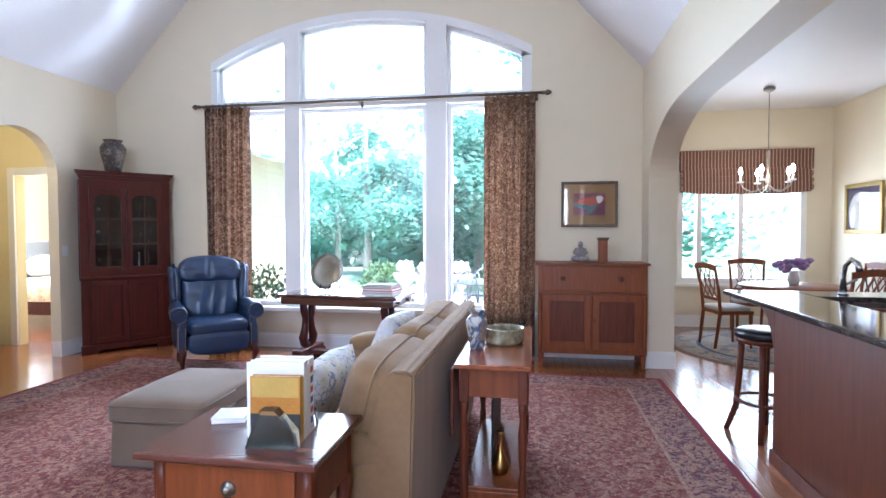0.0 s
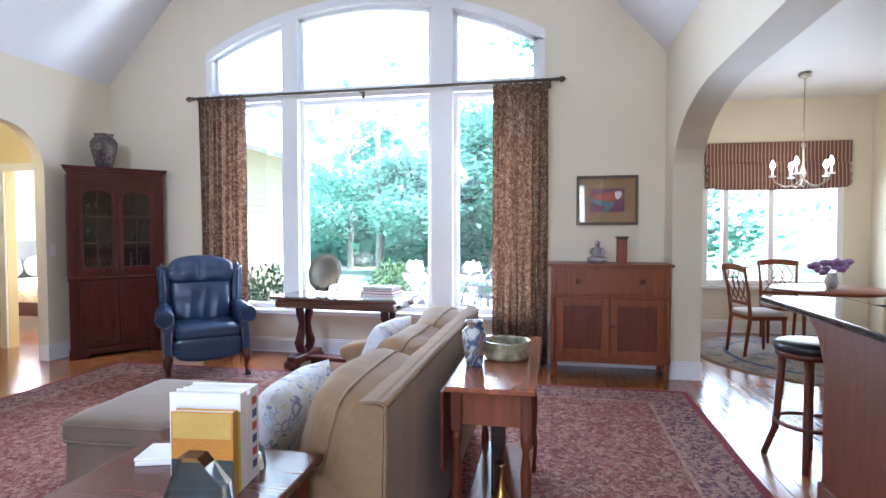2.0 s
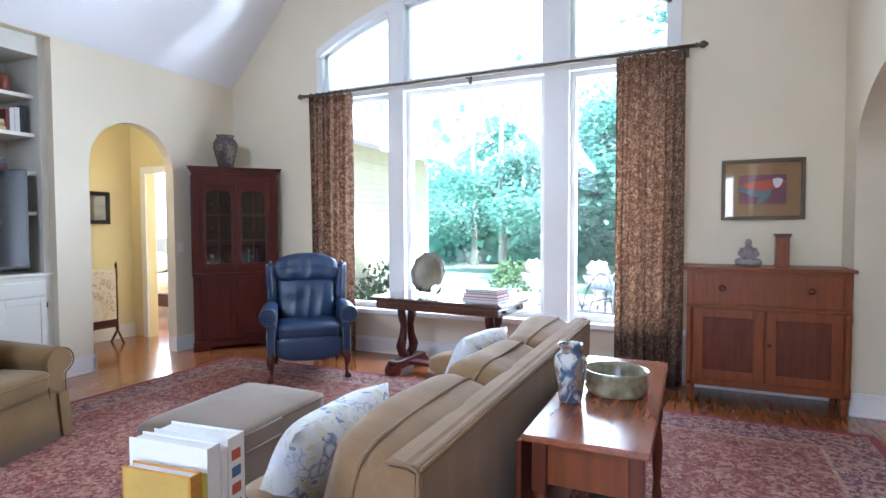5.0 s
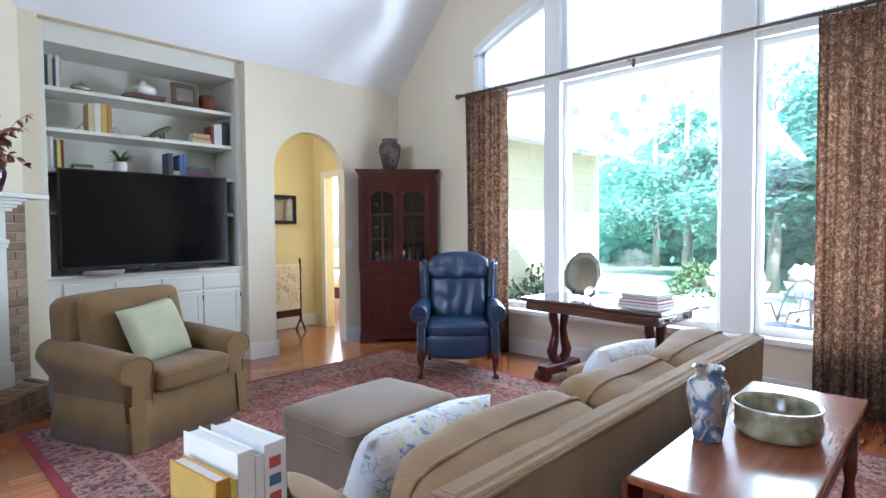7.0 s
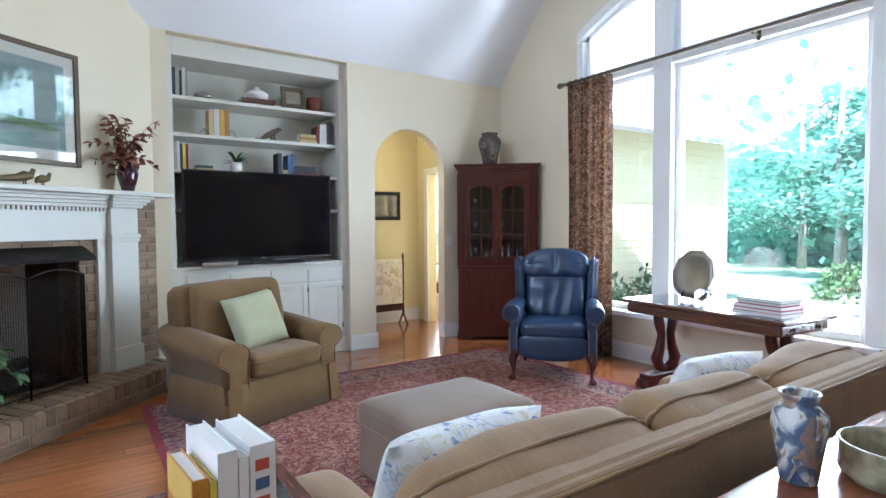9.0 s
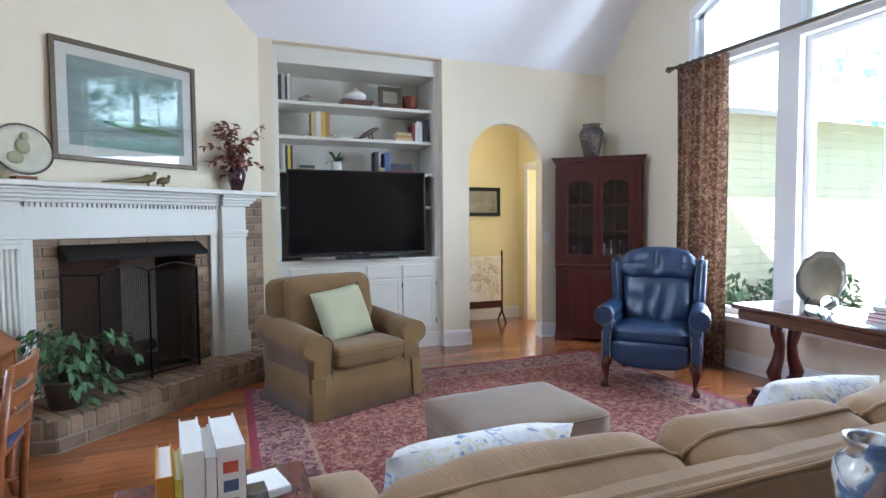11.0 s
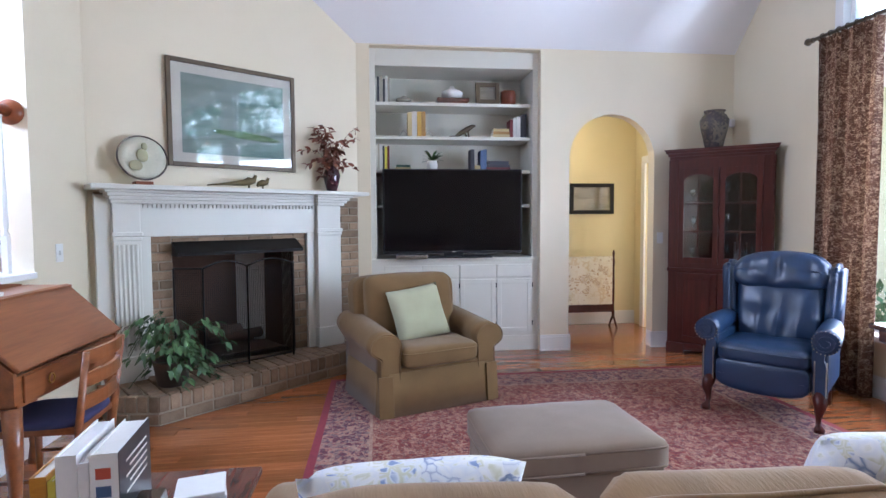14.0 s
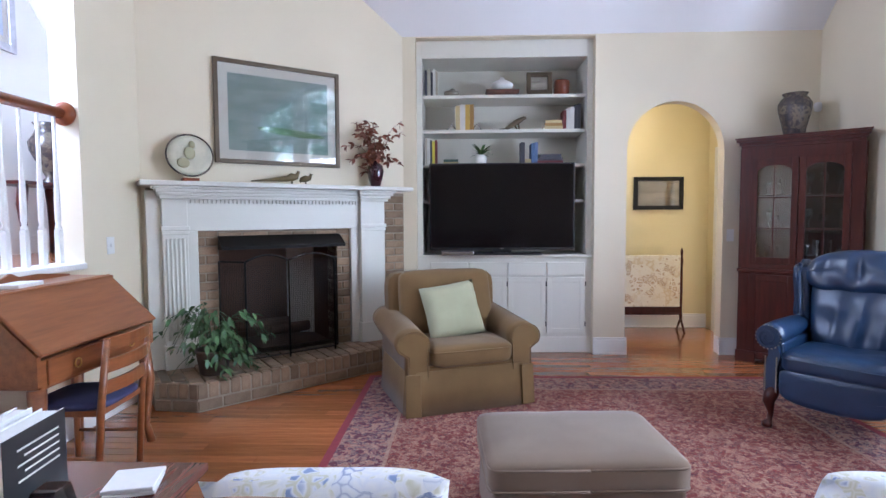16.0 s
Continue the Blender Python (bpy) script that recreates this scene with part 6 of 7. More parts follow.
part("knob", lathe(B(), [(0.008, 0), (0.016, 0.012), (0.01, 0.022)], seg=12, m=pose(0.64, -0.15, 0.675, 0, 90, 0)), MAHOG, ct)
part("knob", lathe(B(), [(0.008, 0), (0.016, 0.012), (0.01, 0.022)], seg=12, m=pose(0.64, 0.15, 0.675, 0, 90, 0)), MAHOG, ct)
pp = thing("pewter_plate", pose(-2.26, 5.72, 0.753 + 0.205, -14, 0, -10), "scalloped pewter charger on an easel", "plate")
bm = lathe(B(), [(0.01, 0), (0.12, 0), (0.15, 0.012), (0.205, 0.02), (0.207, 0.026), (0.15, 0.02), (0.12, 0.008), (0.01, 0.008)], seg=10, m=pose(0, 0, 0, 90, 0, 0))
part("plate", bm, PEWTER, pp)
part("easel", tube(tube(B(), [(-0.06, -0.04, -0.2), (-0.05, 0.03, -0.02), (-0.05, 0.08, -0.205)], 0.006, 6), [(0.06, -0.04, -0.2), (0.05, 0.03, -0.02), (0.05, 0.08, -0.205)], 0.006, 6), BLACK, pp)
single("glass_globe", soft(lathe(B(), [(0.035, 0), (0.035, 0.006), (0.012, 0.015), (0.012, 0.025)], seg=16), 0, 0, 0.07, 0.05, 0.05, 0.05, 1.0), CRYSTAL, pose(-2.10, 5.55, 0.753), "clear glass paperweight globe on the console", "globe")
z = 0.753
for t, w, d, ci in ((0.022, 0.36, 0.25, 2), (0.022, 0.35, 0.24, 10), (0.026, 0.34, 0.24, 10), (0.014, 0.30, 0.22, 1), (0.02, 0.32, 0.22, 7)):
    book(pose(-1.55 , 5.56, z, 0, 0, 82), t, w, d, BOOKC[ci], "large art book lying in a pile on the console", "books on the console", lying=True)
    z += t + 0.001


# ---- curtains ----
def curtain(x0, x1, y, z0, z1, label, seed):
    c = thing("curtain", I4, label, "curtain", "curtains")
    random.seed(seed)
    nx, nz = 90, 14
    for layer in (0,):
        bm = B()
        g = []
        for i in range(nx + 1):
            u = i / nx
            col = []
            for j in range(nz + 1):
                v = j / nz
                amp = 0.035 * (0.55 + 0.45 * (1 - v))
                ph = u * 6.2 * 2 * math.pi + 0.5 * math.sin(3 * v + seed)
                col.append(bm.verts.new((x0 + (x1 - x0) * u + 0.012 * math.sin(ph * 0.5 + 2 * v), y + amp * math.sin(ph) + 0.012 * math.sin(2.3 * ph + 1), z0 + (z1 - z0) * v)))
            g.append(col)
        for a, b in zip(g, g[1:]):
            for j in range(nz):
                f = bm.faces.new((a[j], b[j], b[j + 1], a[j + 1]))
                f.smooth = True
        r = bmesh.ops.solidify(bm, geom=list(bm.faces), thickness=0.004)
        part("cloth", bm, CURTAIN, c)
    for k in range(7):
        xx = x0 + (x1 - x0) * (k + 0.5) / 7
        pts = [(xx, y + 0.024 * math.cos(q), z1 + 0.018 + 0.024 * math.sin(q)) for q in [2 * math.pi * i / 14 for i in range(15)]]
        part("ring", tube(B(), pts, 0.004, 6), BRONZE, c)


CY = 6.03
curtain(-3.94, -3.36, CY, 0.02, 2.885, "brown woven curtain gathered on a rod", 1)
curtain(-0.57, -0.01, CY, 0.02, 2.885, "brown woven curtain gathered on a rod", 2)
rod = thing("curtain_rod", pose(-1.99, CY, 2.905), "long bronze curtain rod with turned finials", "curtain rod")
part("pole", tube(B(), [(-2.0, 0, 0), (2.06, 0, 0)], 0.016, 10), BRONZE, rod)
for s, e in ((-1, -2.0), (1, 2.06)):
    part("finial", lathe(B(), [(0.018, 0), (0.024, 0.01), (0.014, 0.025), (0.03, 0.05), (0.032, 0.065), (0.02, 0.085), (0.008, 0.10)], seg=14, m=pose(e, 0, 0, 0, 90 * s, 0)), BRONZE, rod)
for x in (-1.95, 0.0, 2.0):
    part("bracket", box(tube(B(), [(x, 0, -0.02), (x, 0.11, -0.02)], 0.008, 8), x - 0.015, 0.10, -0.06, x + 0.015, 0.118, 0.02, 0.003), BRONZE, rod)


# ---- desk corner ----
desk = thing("writing_desk", pose(-2.62, 0.56, 0, 0, 0, 0), "slant-front wooden writing desk", "desk")
for s in (-1, 1):
    part("side", prism(B(), [(-0.26, 0.62), (0.24, 0.62), (0.24, 0.76), (-0.03, 1.02), (-0.26, 1.02)], "x", s * 0.45 - 0.012, s * 0.45 + 0.012), OAKDESK, desk)
part("top", box(B(), -0.47, -0.27, 1.02, 0.47, 0.0, 1.04, 0.006), OAKDESK, desk)
mm = Matrix.Translation((0, 0.115, 0.90)) @ pose(0, 0, 0, -43.9, 0, 0)
part("slant_lid", box(B(), -0.46, -0.20, -0.008, 0.46, 0.20, 0.012, 0.006, m=mm), OAKDESK, desk)
part("body", box(B(), -0.438, -0.26, 0.60, 0.438, 0.235, 0.74, 0.003), OAKDESK, desk)
dd = part("drawer", box(B(), -0.40, 0.235, 0.615, 0.40, 0.247, 0.735, 0.004), OAKDESK, desk)
for x in (-0.22, 0.22):
    part("ring_pull", tube(B(), [(x + 0.022 * math.cos(q), 0.256, 0.675 + 0.022 * math.sin(q)) for q in [2 * math.pi * i / 14 for i in range(15)]], 0.004, 6), BRASS, dd)
bm = prism(B(), [(-0.44, 1.04), (0.44, 1.04), (0.44, 1.05), (0.2, 1.075), (0.06, 1.07), (0.0, 1.095), (-0.06, 1.07), (-0.2, 1.075), (-0.44, 1.05)], "y", -0.27, -0.255)
part("gallery", bm, OAKDESK, desk)
for s in (-1, 1):
    for y in (-0.22, 0.2):
        part("leg", tube(B(), [(s * 0.42, y, 0.6), (s * 0.44, y * 1.08, 0.4), (s * 0.42, y, 0.12), (s * 0.44, y * 1.1, 0.0)], [0.04, 0.035, 0.02, 0.025], 8), OAKDESK, desk)
single("notebook", box(B(), -0.10, -0.06, 0, 0.10, 0.06, 0.02, 0.003), WHITE, pose(-2.5, 0.45, 1.041, 0, 0, 8), "small white notebook on the desk", "notebook")
dc = thing("desk_chair", pose(-2.55, 0.74, 0, 0, 0, 3), "ladder-back wooden chair with a dark blue seat", "chair")
for s in (-1, 1):
    part("back_post", tube(B(), [(s * 0.19, 0.16, 0), (s * 0.19, 0.19, 0.44), (s * 0.20, 0.24, 0.80)], [0.017, 0.019, 0.016], 8), OAKDESK, dc)
    part("leg", tube(B(), [(s * 0.19, -0.18, 0), (s * 0.19, -0.18, 0.44)], [0.015, 0.019], 8), OAKDESK, dc)
    part("stretcher", tube(B(), [(s * 0.19, -0.18, 0.2), (s * 0.19, 0.17, 0.2)], 0.01, 6), OAKDESK, dc)
for z, y in ((0.77, 0.235), (0.66, 0.222), (0.55, 0.205)):
    bm = B()
    for i in range(8):
        a, b = -0.19 + 0.38 * i / 8, -0.19 + 0.38 * (i + 1) / 8
        ca, cb = 0.03 * math.cos(a / 0.19 * math.pi / 2), 0.03 * math.cos(b / 0.19 * math.pi / 2)
        prism(bm, [(a, y + ca - 0.009), (b, y + cb - 0.009), (b, y + cb + 0.009), (a, y + ca + 0.009)], "z", z - 0.03, z + 0.035)
    bmesh.ops.remove_doubles(bm, verts=bm.verts, dist=0.0005)
    part("back_rail", bm, OAKDESK, dc)
part("seat", soft(B(), 0, 0, 0.455, 0.20, 0.20, 0.03, 0.4, 0.6), surface("blue_seat_cloth", (0.03, 0.035, 0.10), (0.05, 0.05, 0.12), 0.9), dc)
part("seat_frame", box(B(), -0.195, -0.19, 0.41, 0.195, 0.19, 0.445, 0.006), OAKDESK, dc)
single("light_switch", box(box(B(), -0.04, 0, -0.06, 0.04, 0.006, 0.06, 0.003), -0.008, 0.006, -0.014, 0.008, 0.014, 0.014), TRIM, pose(-3.52, 0.262, 1.20), "cream light switch plate on the wall", "switch", "switches")
single("light_switch", box(B(), -0.006, -0.035, -0.06, 0.0, 0.035, 0.06, 0.002), TRIM, pose(LX + 0.0065, 5.36, 1.19), "cream light switch plate on the wall", "switch", "switches")

# ---- stair landing ----
rail = thing("stair_railing", I4, "white baluster railing with a brown wooden handrail", "railing")
part("handrail", tube(B(), [(-3.24, 0.17, 2.06), (-1.4, 0.17, 2.06)], 0.034, 12), CHERRY, rail)
part("rosette", lathe(B(), [(0.075, 0), (0.075, 0.015), (0.05, 0.03), (0.04, 0.05)], seg=20, m=pose(-3.26, 0.17, 2.06, 0, 90, 0)), CHERRY, rail)
x = -3.16
while x < -1.45:
    bm = box(B(), x - 0.018, 0.152, 1.10, x + 0.018, 0.188, 1.32, 0.003)
    lathe(bm, [(0.016, 0.22), (0.021, 0.235), (0.012, 0.25), (0.018, 0.28), (0.018, 0.40), (0.012, 0.62), (0.010, 0.94)], x, 0.17, 1.10, 12)
    part("baluster", bm, TRIM, rail)
    x += 0.135
lt = thing("side_table", pose(-4.62, -1.12, 1.06), "dark cabriole side table on the landing", "table")
part("tabletop", box(B(), -0.42, -0.2, 0.62, 0.42, 0.2, 0.65, 0.006), MAHOG, lt)
for s in (-1, 1):
    for y in (-1, 1):
        part("leg", tube(B(), [(s * 0.34, y * 0.15, 0.62), (s * 0.40, y * 0.18, 0.45), (s * 0.33, y * 0.14, 0.15), (s * 0.39, y * 0.18, 0)], [0.04, 0.04, 0.018, 0.028], 8), MAHOG, lt)
single("urn", lathe(B(), [(0.07, 0), (0.07, 0.02), (0.03, 0.06), (0.06, 0.12), (0.15, 0.30), (0.16, 0.38), (0.11, 0.46), (0.09, 0.52), (0.12, 0.56), (0.1, 0.56)], seg=24), DARKPOT, pose(-4.78, -1.12, 1.711), "tall dark metal urn on the landing table", "urn")

# ---- hall and bedroom ----
qr = thing("quilt_rack", pose(-6.36, 4.98, 0), "dark wooden quilt rack with turned posts", "quilt rack")
for s in (-1, 1):
    bm = lathe(B(), [(0.014, 0.12), (0.02, 0.2), (0.013, 0.24), (0.016, 0.5), (0.013, 0.78), (0.02, 0.85), (0.012, 0.9), (0.016, 0.96), (0.005, 1.0)], 0, s * 0.36, 0, 10)
    tube(bm, [(-0.12, s * 0.36, 0), (-0.03, s * 0.36, 0.12), (0, s * 0.36, 0.16), (0.03, s * 0.36, 0.12), (0.12, s * 0.36, 0)], 0.014, 6)
    part("post", bm, MAHOG, qr)
for z in (0.22, 0.88):
    part("rail", tube(B(), [(0, -0.36, z), (0, 0.36, z)], 0.012, 8), MAHOG, qr)
part("lower_rail", box(B(), -0.01, -0.36, 0.20, 0.01, 0.36, 0.30), MAHOG, qr)
bm = B()
box(bm, 0.016, -0.33, 0.30, 0.035, 0.335, 0.90, 0.008), box(bm, -0.035, -0.33, 0.40, -0.016, 0.335, 0.90, 0.008), box(bm, -0.03, -0.33, 0.895, 0.03, 0.335, 0.915, 0.008)
single("quilt", bm, QUILT, pose(-6.36, 4.98, 0), "cream patterned quilt folded over the rack", "quilt")
bed = thing("bed", pose(-7.45, 7.55, 0), "four-poster bed with pale bedding", "bed")
part("mattress", box(B(), -0.9, -0.75, 0.35, 0.95, 0.75, 0.62, 0.05, 3), SEATPAD, bed)
part("bedspread", soft(B(), 0.1, 0, 0.5, 0.92, 0.82, 0.17, 0.2, 0.4), QUILT, bed)
part("headboard", box(B(), -1.0, -0.75, 0.3, -0.94, 0.75, 1.25, 0.02), surface("grey_cloth", (0.30, 0.32, 0.33), None, 0.9), bed)
for x in (-0.97, 1.0):
    for y in (-0.8, 0.8):
        part("post", lathe(B(), [(0.035, 0), (0.035, 0.5), (0.05, 0.6), (0.025, 0.66), (0.045, 0.75), (0.025, 0.82), (0.045, 0.92), (0.022, 1.0), (0.04, 1.1), (0.022, 1.2), (0.03, 1.28 if x > 0 else 1.6)], x, y, 0, 12), MAHOG, bed)
part("side_rail", box(B(), -0.95, -0.80, 0.2, 1.0, -0.76, 0.42, 0.006), MAHOG, bed)
part("foot_rail", box(B(), 0.97, -0.8, 0.2, 1.02, 0.8, 0.6, 0.006), MAHOG, bed)
for y in (-0.4, 0.38):
    single("pillow", soft(B(), 0, 0, 0, 0.14, 0.30, 0.18, 0.4, 0.7), QUILT if y < 0 else WHITE, pose(-8.15, 7.55 + y, 0.83, 0, -20, 0), "pale bed pillow leaning on the headboard", "pillow", "bed pillows")
bn = thing("bench", pose(-6.22, 6.75, 0), "small pale bench at the foot of the bed", "bench")
part("seat", soft(B(), 0, 0, 0.42, 0.16, 0.5, 0.06, 0.3, 0.5), SEATPAD, bn)
for s in (-1, 1):
    for y in (-0.42, 0.42):
        part("leg", tube(B(), [(s * 0.12, y, 0.38), (s * 0.12, y, 0)], [0.02, 0.013], 8), MAHOG, bn)
framed("picture", pose(-7.6, 9.896, 1.75), 0.7, 0.9, 0.05, BLACK, surface("yellow_print", (0.55, 0.5, 0.12), (0.35, 0.4, 0.1), 0.7, bump=0), 0.08, "black framed yellow print in the bedroom")

# ---- kitchen bar ----
bar = thing("kitchen_bar", pose(1.42, 3.54, 0), "cherry panelled kitchen bar", "bar")
part("panel", box(B(), 0, -4.6, 0.09, 0.03, 0.0, 0.955, 0.004), BARWOOD, bar)
part("end_panel", box(B(), 0.03, -0.03, 0.0, 1.3, 0.0, 0.955, 0.004), BARWOOD, bar)
part("base_moulding", box(B(), -0.014, -4.6, 0, 0.03, 0.012, 0.09, 0.006), BARWOOD, bar)
part("rear_panel", box(B(), 1.27, -4.6, 0, 1.3, -0.03, 0.955), BARWOOD, bar)
bm = prism(B(), [(0.0, 0.955), (0.20, 0.955), (0.17, 0.91), (0.10, 0.87), (0.05, 0.80), (0.0, 0.70)], "x", 0.0, 0.05)
part("corbel", bm, BARWOOD, bar)
top = thing("countertop", pose(1.42, 3.54, 0.956), "black polished granite countertop", "countertop")
bm = B()
box(bm, -0.11, -4.6, 0, 0.35, 0.58, 0.035, 0.012, 3), box(bm, 0.35, -4.6, 0, 0.85, -0.55, 0.035), box(bm, 0.35, 0.25, 0, 0.85, 0.58, 0.035), box(bm, 0.85, -4.6, 0, 1.33, 0.58, 0.035, 0.0)
part("slab", bm, GRANITE, top)
part("sink_basin", box(box(box(box(box(B(), 0.35, -0.55, -0.16, 0.85, 0.25, -0.15), 0.34, -0.55, -0.16, 0.352, 0.25, -0.002), 0.848, -0.55, -0.16, 0.86, 0.25, -0.002), 0.35, -0.56, -0.16, 0.85, -0.548, -0.002), 0.35, 0.248, -0.16, 0.85, 0.26, -0.002), STEEL, top, "stainless sink basin")
fa = thing("faucet", pose(1.98, 3.92, 0.991), "brushed steel gooseneck faucet", "faucet")
part("spout", tube(B(), [(0, 0, 0), (0, 0, 0.12), (0.0, -0.02, 0.19), (0.0, -0.09, 0.235), (0.0, -0.16, 0.21), (0.0, -0.18, 0.17)], [0.022, 0.016, 0.015, 0.015, 0.017, 0.02], 12), STEEL, fa)
part("lever", tube(B(), [(0.0, 0, 0.06), (0.08, 0.0, 0.10)], 0.009, 8), STEEL, fa)
part("base", lathe(B(), [(0.03, 0), (0.03, 0.01), (0.022, 0.02)], seg=16), STEEL, fa)


def stool(m):
    t = thing("bar_stool", m, "wooden bar stool with a round black leather seat", "stool")
    part("seat", soft(B(), 0, 0, 0.70, 0.19, 0.19, 0.045, 1.0, 0.6), PLASTIC, t)
    part("seat_ring", lathe(B(), [(0.17, 0.64), (0.18, 0.645), (0.18, 0.675), (0.17, 0.68)], seg=28), CHERRY_D, t)
    for k in range(4):
        a = radians(45 + 90 * k)
        c, s = math.cos(a), math.sin(a)
        part("leg", tube(B(), [(0.14 * c, 0.14 * s, 0.66), (0.15 * c, 0.15 * s, 0.45), (0.17 * c, 0.17 * s, 0.18), (0.23 * c, 0.23 * s, 0)], [0.024, 0.022, 0.02, 0.018], 8), CHERRY_D, t)
    part("footrest_ring", tube(B(), [(0.175 * math.cos(q), 0.175 * math.sin(q), 0.24) for q in [2 * math.pi * i / 28 for i in range(29)]], 0.012, 8), CHERRY_D, t)


stool(pose(1.56, 4.03, 0, 0, 0, 20))

# ---- dining bay ----
rr = thing("round_rug", pose(2.95, 7.0, 0), "round pale rug with a dark bordered ring", "rug")
part("edge", lathe(B(), [(1.32, 0), (1.32, 0.006), (0.01, 0.006)], seg=56), RUG_L, rr)
part("border", lathe(B(), [(1.25, 0.0061), (1.25, 0.010), (0.01, 0.010)], seg=56), ROUND_RUG, rr)
part("inner_stripe", lathe(B(), [(0.98, 0.0101), (0.98, 0.013), (0.01, 0.013)], seg=56), BOOKC[5], rr)
part("field", lathe(B(), [(0.93, 0.0131), (0.93, 0.016), (0.01, 0.016)], seg=56), ROUND_RUG, rr)


def dining_chair(m):
    t = thing("dining_chair", m, "wooden dining chair with a pierced splat back and pale seat", "chair", "chairs round the dining table")
    part("seat", soft(B(), 0, 0, 0.465, 0.22, 0.21, 0.035, 0.4, 0.6), SEATPAD, t)
    part("seat_frame", box(B(), -0.215, -0.205, 0.40, 0.215, 0.205, 0.445, 0.008), CHERRY, t)
    for s in (-1, 1):
        part("leg", tube(B(), [(s * 0.19, 0.18, 0.42), (s * 0.19, 0.19, 0)], [0.024, 0.016], 8), CHERRY, t)
        part("back_post", tube(B(), [(s * 0.18, -0.24, 0), (s * 0.19, -0.19, 0.42), (s * 0.20, -0.22, 0.70), (s * 0.215, -0.28, 0.98)], [0.018, 0.022, 0.018, 0.016], 8), CHERRY, t)
    bm = B()
    for i in range(8):
        a, b = -0.235 + 0.47 * i / 8, -0.235 + 0.47 * (i + 1) / 8
        q = lambda x: 0.985 + 0.025 * math.cos(x / 0.235 * math.pi / 2)
        prism(bm, [(a, q(a) - 0.07), (b, q(b) - 0.07), (b, q(b)), (a, q(a))], "y", -0.29, -0.268)
    bmesh.ops.remove_doubles(bm, verts=bm.verts, dist=0.0005)
    part("crest_rail", bm, CHERRY, t)
    part("lower_rail", box(B(), -0.19, -0.215, 0.56, 0.19, -0.198, 0.60, 0.004), CHERRY, t)
    bm = B()
    for s in (-1, 1):
        for o in (-0.10, 0.0, 0.10):
            tube(bm, [(o + s * 0.06, -0.207, 0.59), (o - s * 0.02, -0.225, 0.70), (o - s * 0.07, -0.25, 0.80), (o + s * 0.0, -0.275, 0.93)], 0.007, 6)
    part("splat", bm, CHERRY, t)
    return t


c1 = dining_chair(pose(2.30, 7.06, 0.017, 0, 0, -78))
copy_thing(c1, pose(2.85, 7.85, 0.017, 0, 0, 172))
copy_thing(c1, pose(3.78, 7.25, 0.017, 0, 0, 95))
copy_thing(c1, pose(3.2, 6.2, 0.017, 0, 0, 15))
dt = thing("dining_table", pose(3.02, 7.05, 0.017), "round wooden pedestal dining table", "table")
part("tabletop", lathe(B(), [(0.55, 0.71), (0.57, 0.72), (0.575, 0.735), (0.56, 0.745), (0.01, 0.745)], seg=48), CHERRY, dt)
part("pedestal", lathe(B(), [(0.05, 0.06), (0.09, 0.15), (0.07, 0.3), (0.11, 0.45), (0.06, 0.6), (0.14, 0.70)], seg=20), CHERRY_D, dt)
for k in range(4):
    a = radians(90 * k + 30)
    part("foot", tube(B(), [(0.05 * math.cos(a), 0.05 * math.sin(a), 0.14), (0.25 * math.cos(a), 0.25 * math.sin(a), 0.08), (0.38 * math.cos(a), 0.38 * math.sin(a), 0.02)], [0.04, 0.035, 0.025], 8), CHERRY_D, dt)
fl = thing("flower_vase", pose(3.05, 7.1, 0.763), "vase of pale purple flowers on the dining table", "vase")
part("vase_body", lathe(B(), [(0.05, 0), (0.07, 0.08), (0.05, 0.14), (0.06, 0.17)], seg=18), WHITE, fl)
random.seed(21)
LILAC = surface("lilac_petal", (0.30, 0.16, 0.38), (0.42, 0.28, 0.48), 0.8)
for k in range(16):
    bm = soft(B(), random.uniform(-0.2, 0.2), random.uniform(-0.12, 0.12), random.uniform(0.17, 0.30), 0.045, 0.045, 0.035, 1.0, nu=10, nv=6, wrinkle=0.02, seed=k)
    part("blossom", bm, LILAC, fl)
ch = thing("chandelier", pose(2.77, 7.16, 0), "brushed metal chandelier with five lit candle bulbs", "chandelier")
CHM = surface("nickel", (0.42, 0.38, 0.32), (0.3, 0.27, 0.22), 0.35, 0.9)
part("canopy", lathe(B(), [(0.065, 3.118), (0.06, 3.09), (0.02, 3.07)], seg=20), CHM, ch)
part("chain", tube(B(), [(0, 0, 3.08), (0, 0, 2.36)], 0.006, 8), CHM, ch)
part("stem", lathe(B(), [(0.01, 1.88), (0.03, 1.90), (0.015, 1.95), (0.035, 2.02), (0.012, 2.10), (0.012, 2.30), (0.025, 2.34), (0.01, 2.37)], seg=14), CHM, ch)
for k in range(5):
    a = radians(72 * k + 20)
    c, s = math.cos(a), math.sin(a)
    ar = part("arm", tube(B(), [(0, 0, 1.97), (0.08 * c, 0.08 * s, 1.90), (0.17 * c, 0.17 * s, 1.88), (0.26 * c, 0.26 * s, 1.93), (0.29 * c, 0.29 * s, 2.0)], 0.008, 8), CHM, ch)
    part("candle", lathe(B(), [(0.035, 1.995), (0.04, 2.01), (0.013, 2.015), (0.012, 2.09)], 0.29 * c, 0.29 * s, 0, 12), WHITE, ar)
    part("bulb", lathe(B(), [(0.008, 2.09), (0.022, 2.115), (0.024, 2.13), (0.012, 2.165), (0.003, 2.185)], 0.29 * c, 0.29 * s, 0, 12), BULB, ar)
rs = thing("roman_shade", pose(2.95, DY - 0.005, 0), "striped brown roman shade half raised", "window shade")
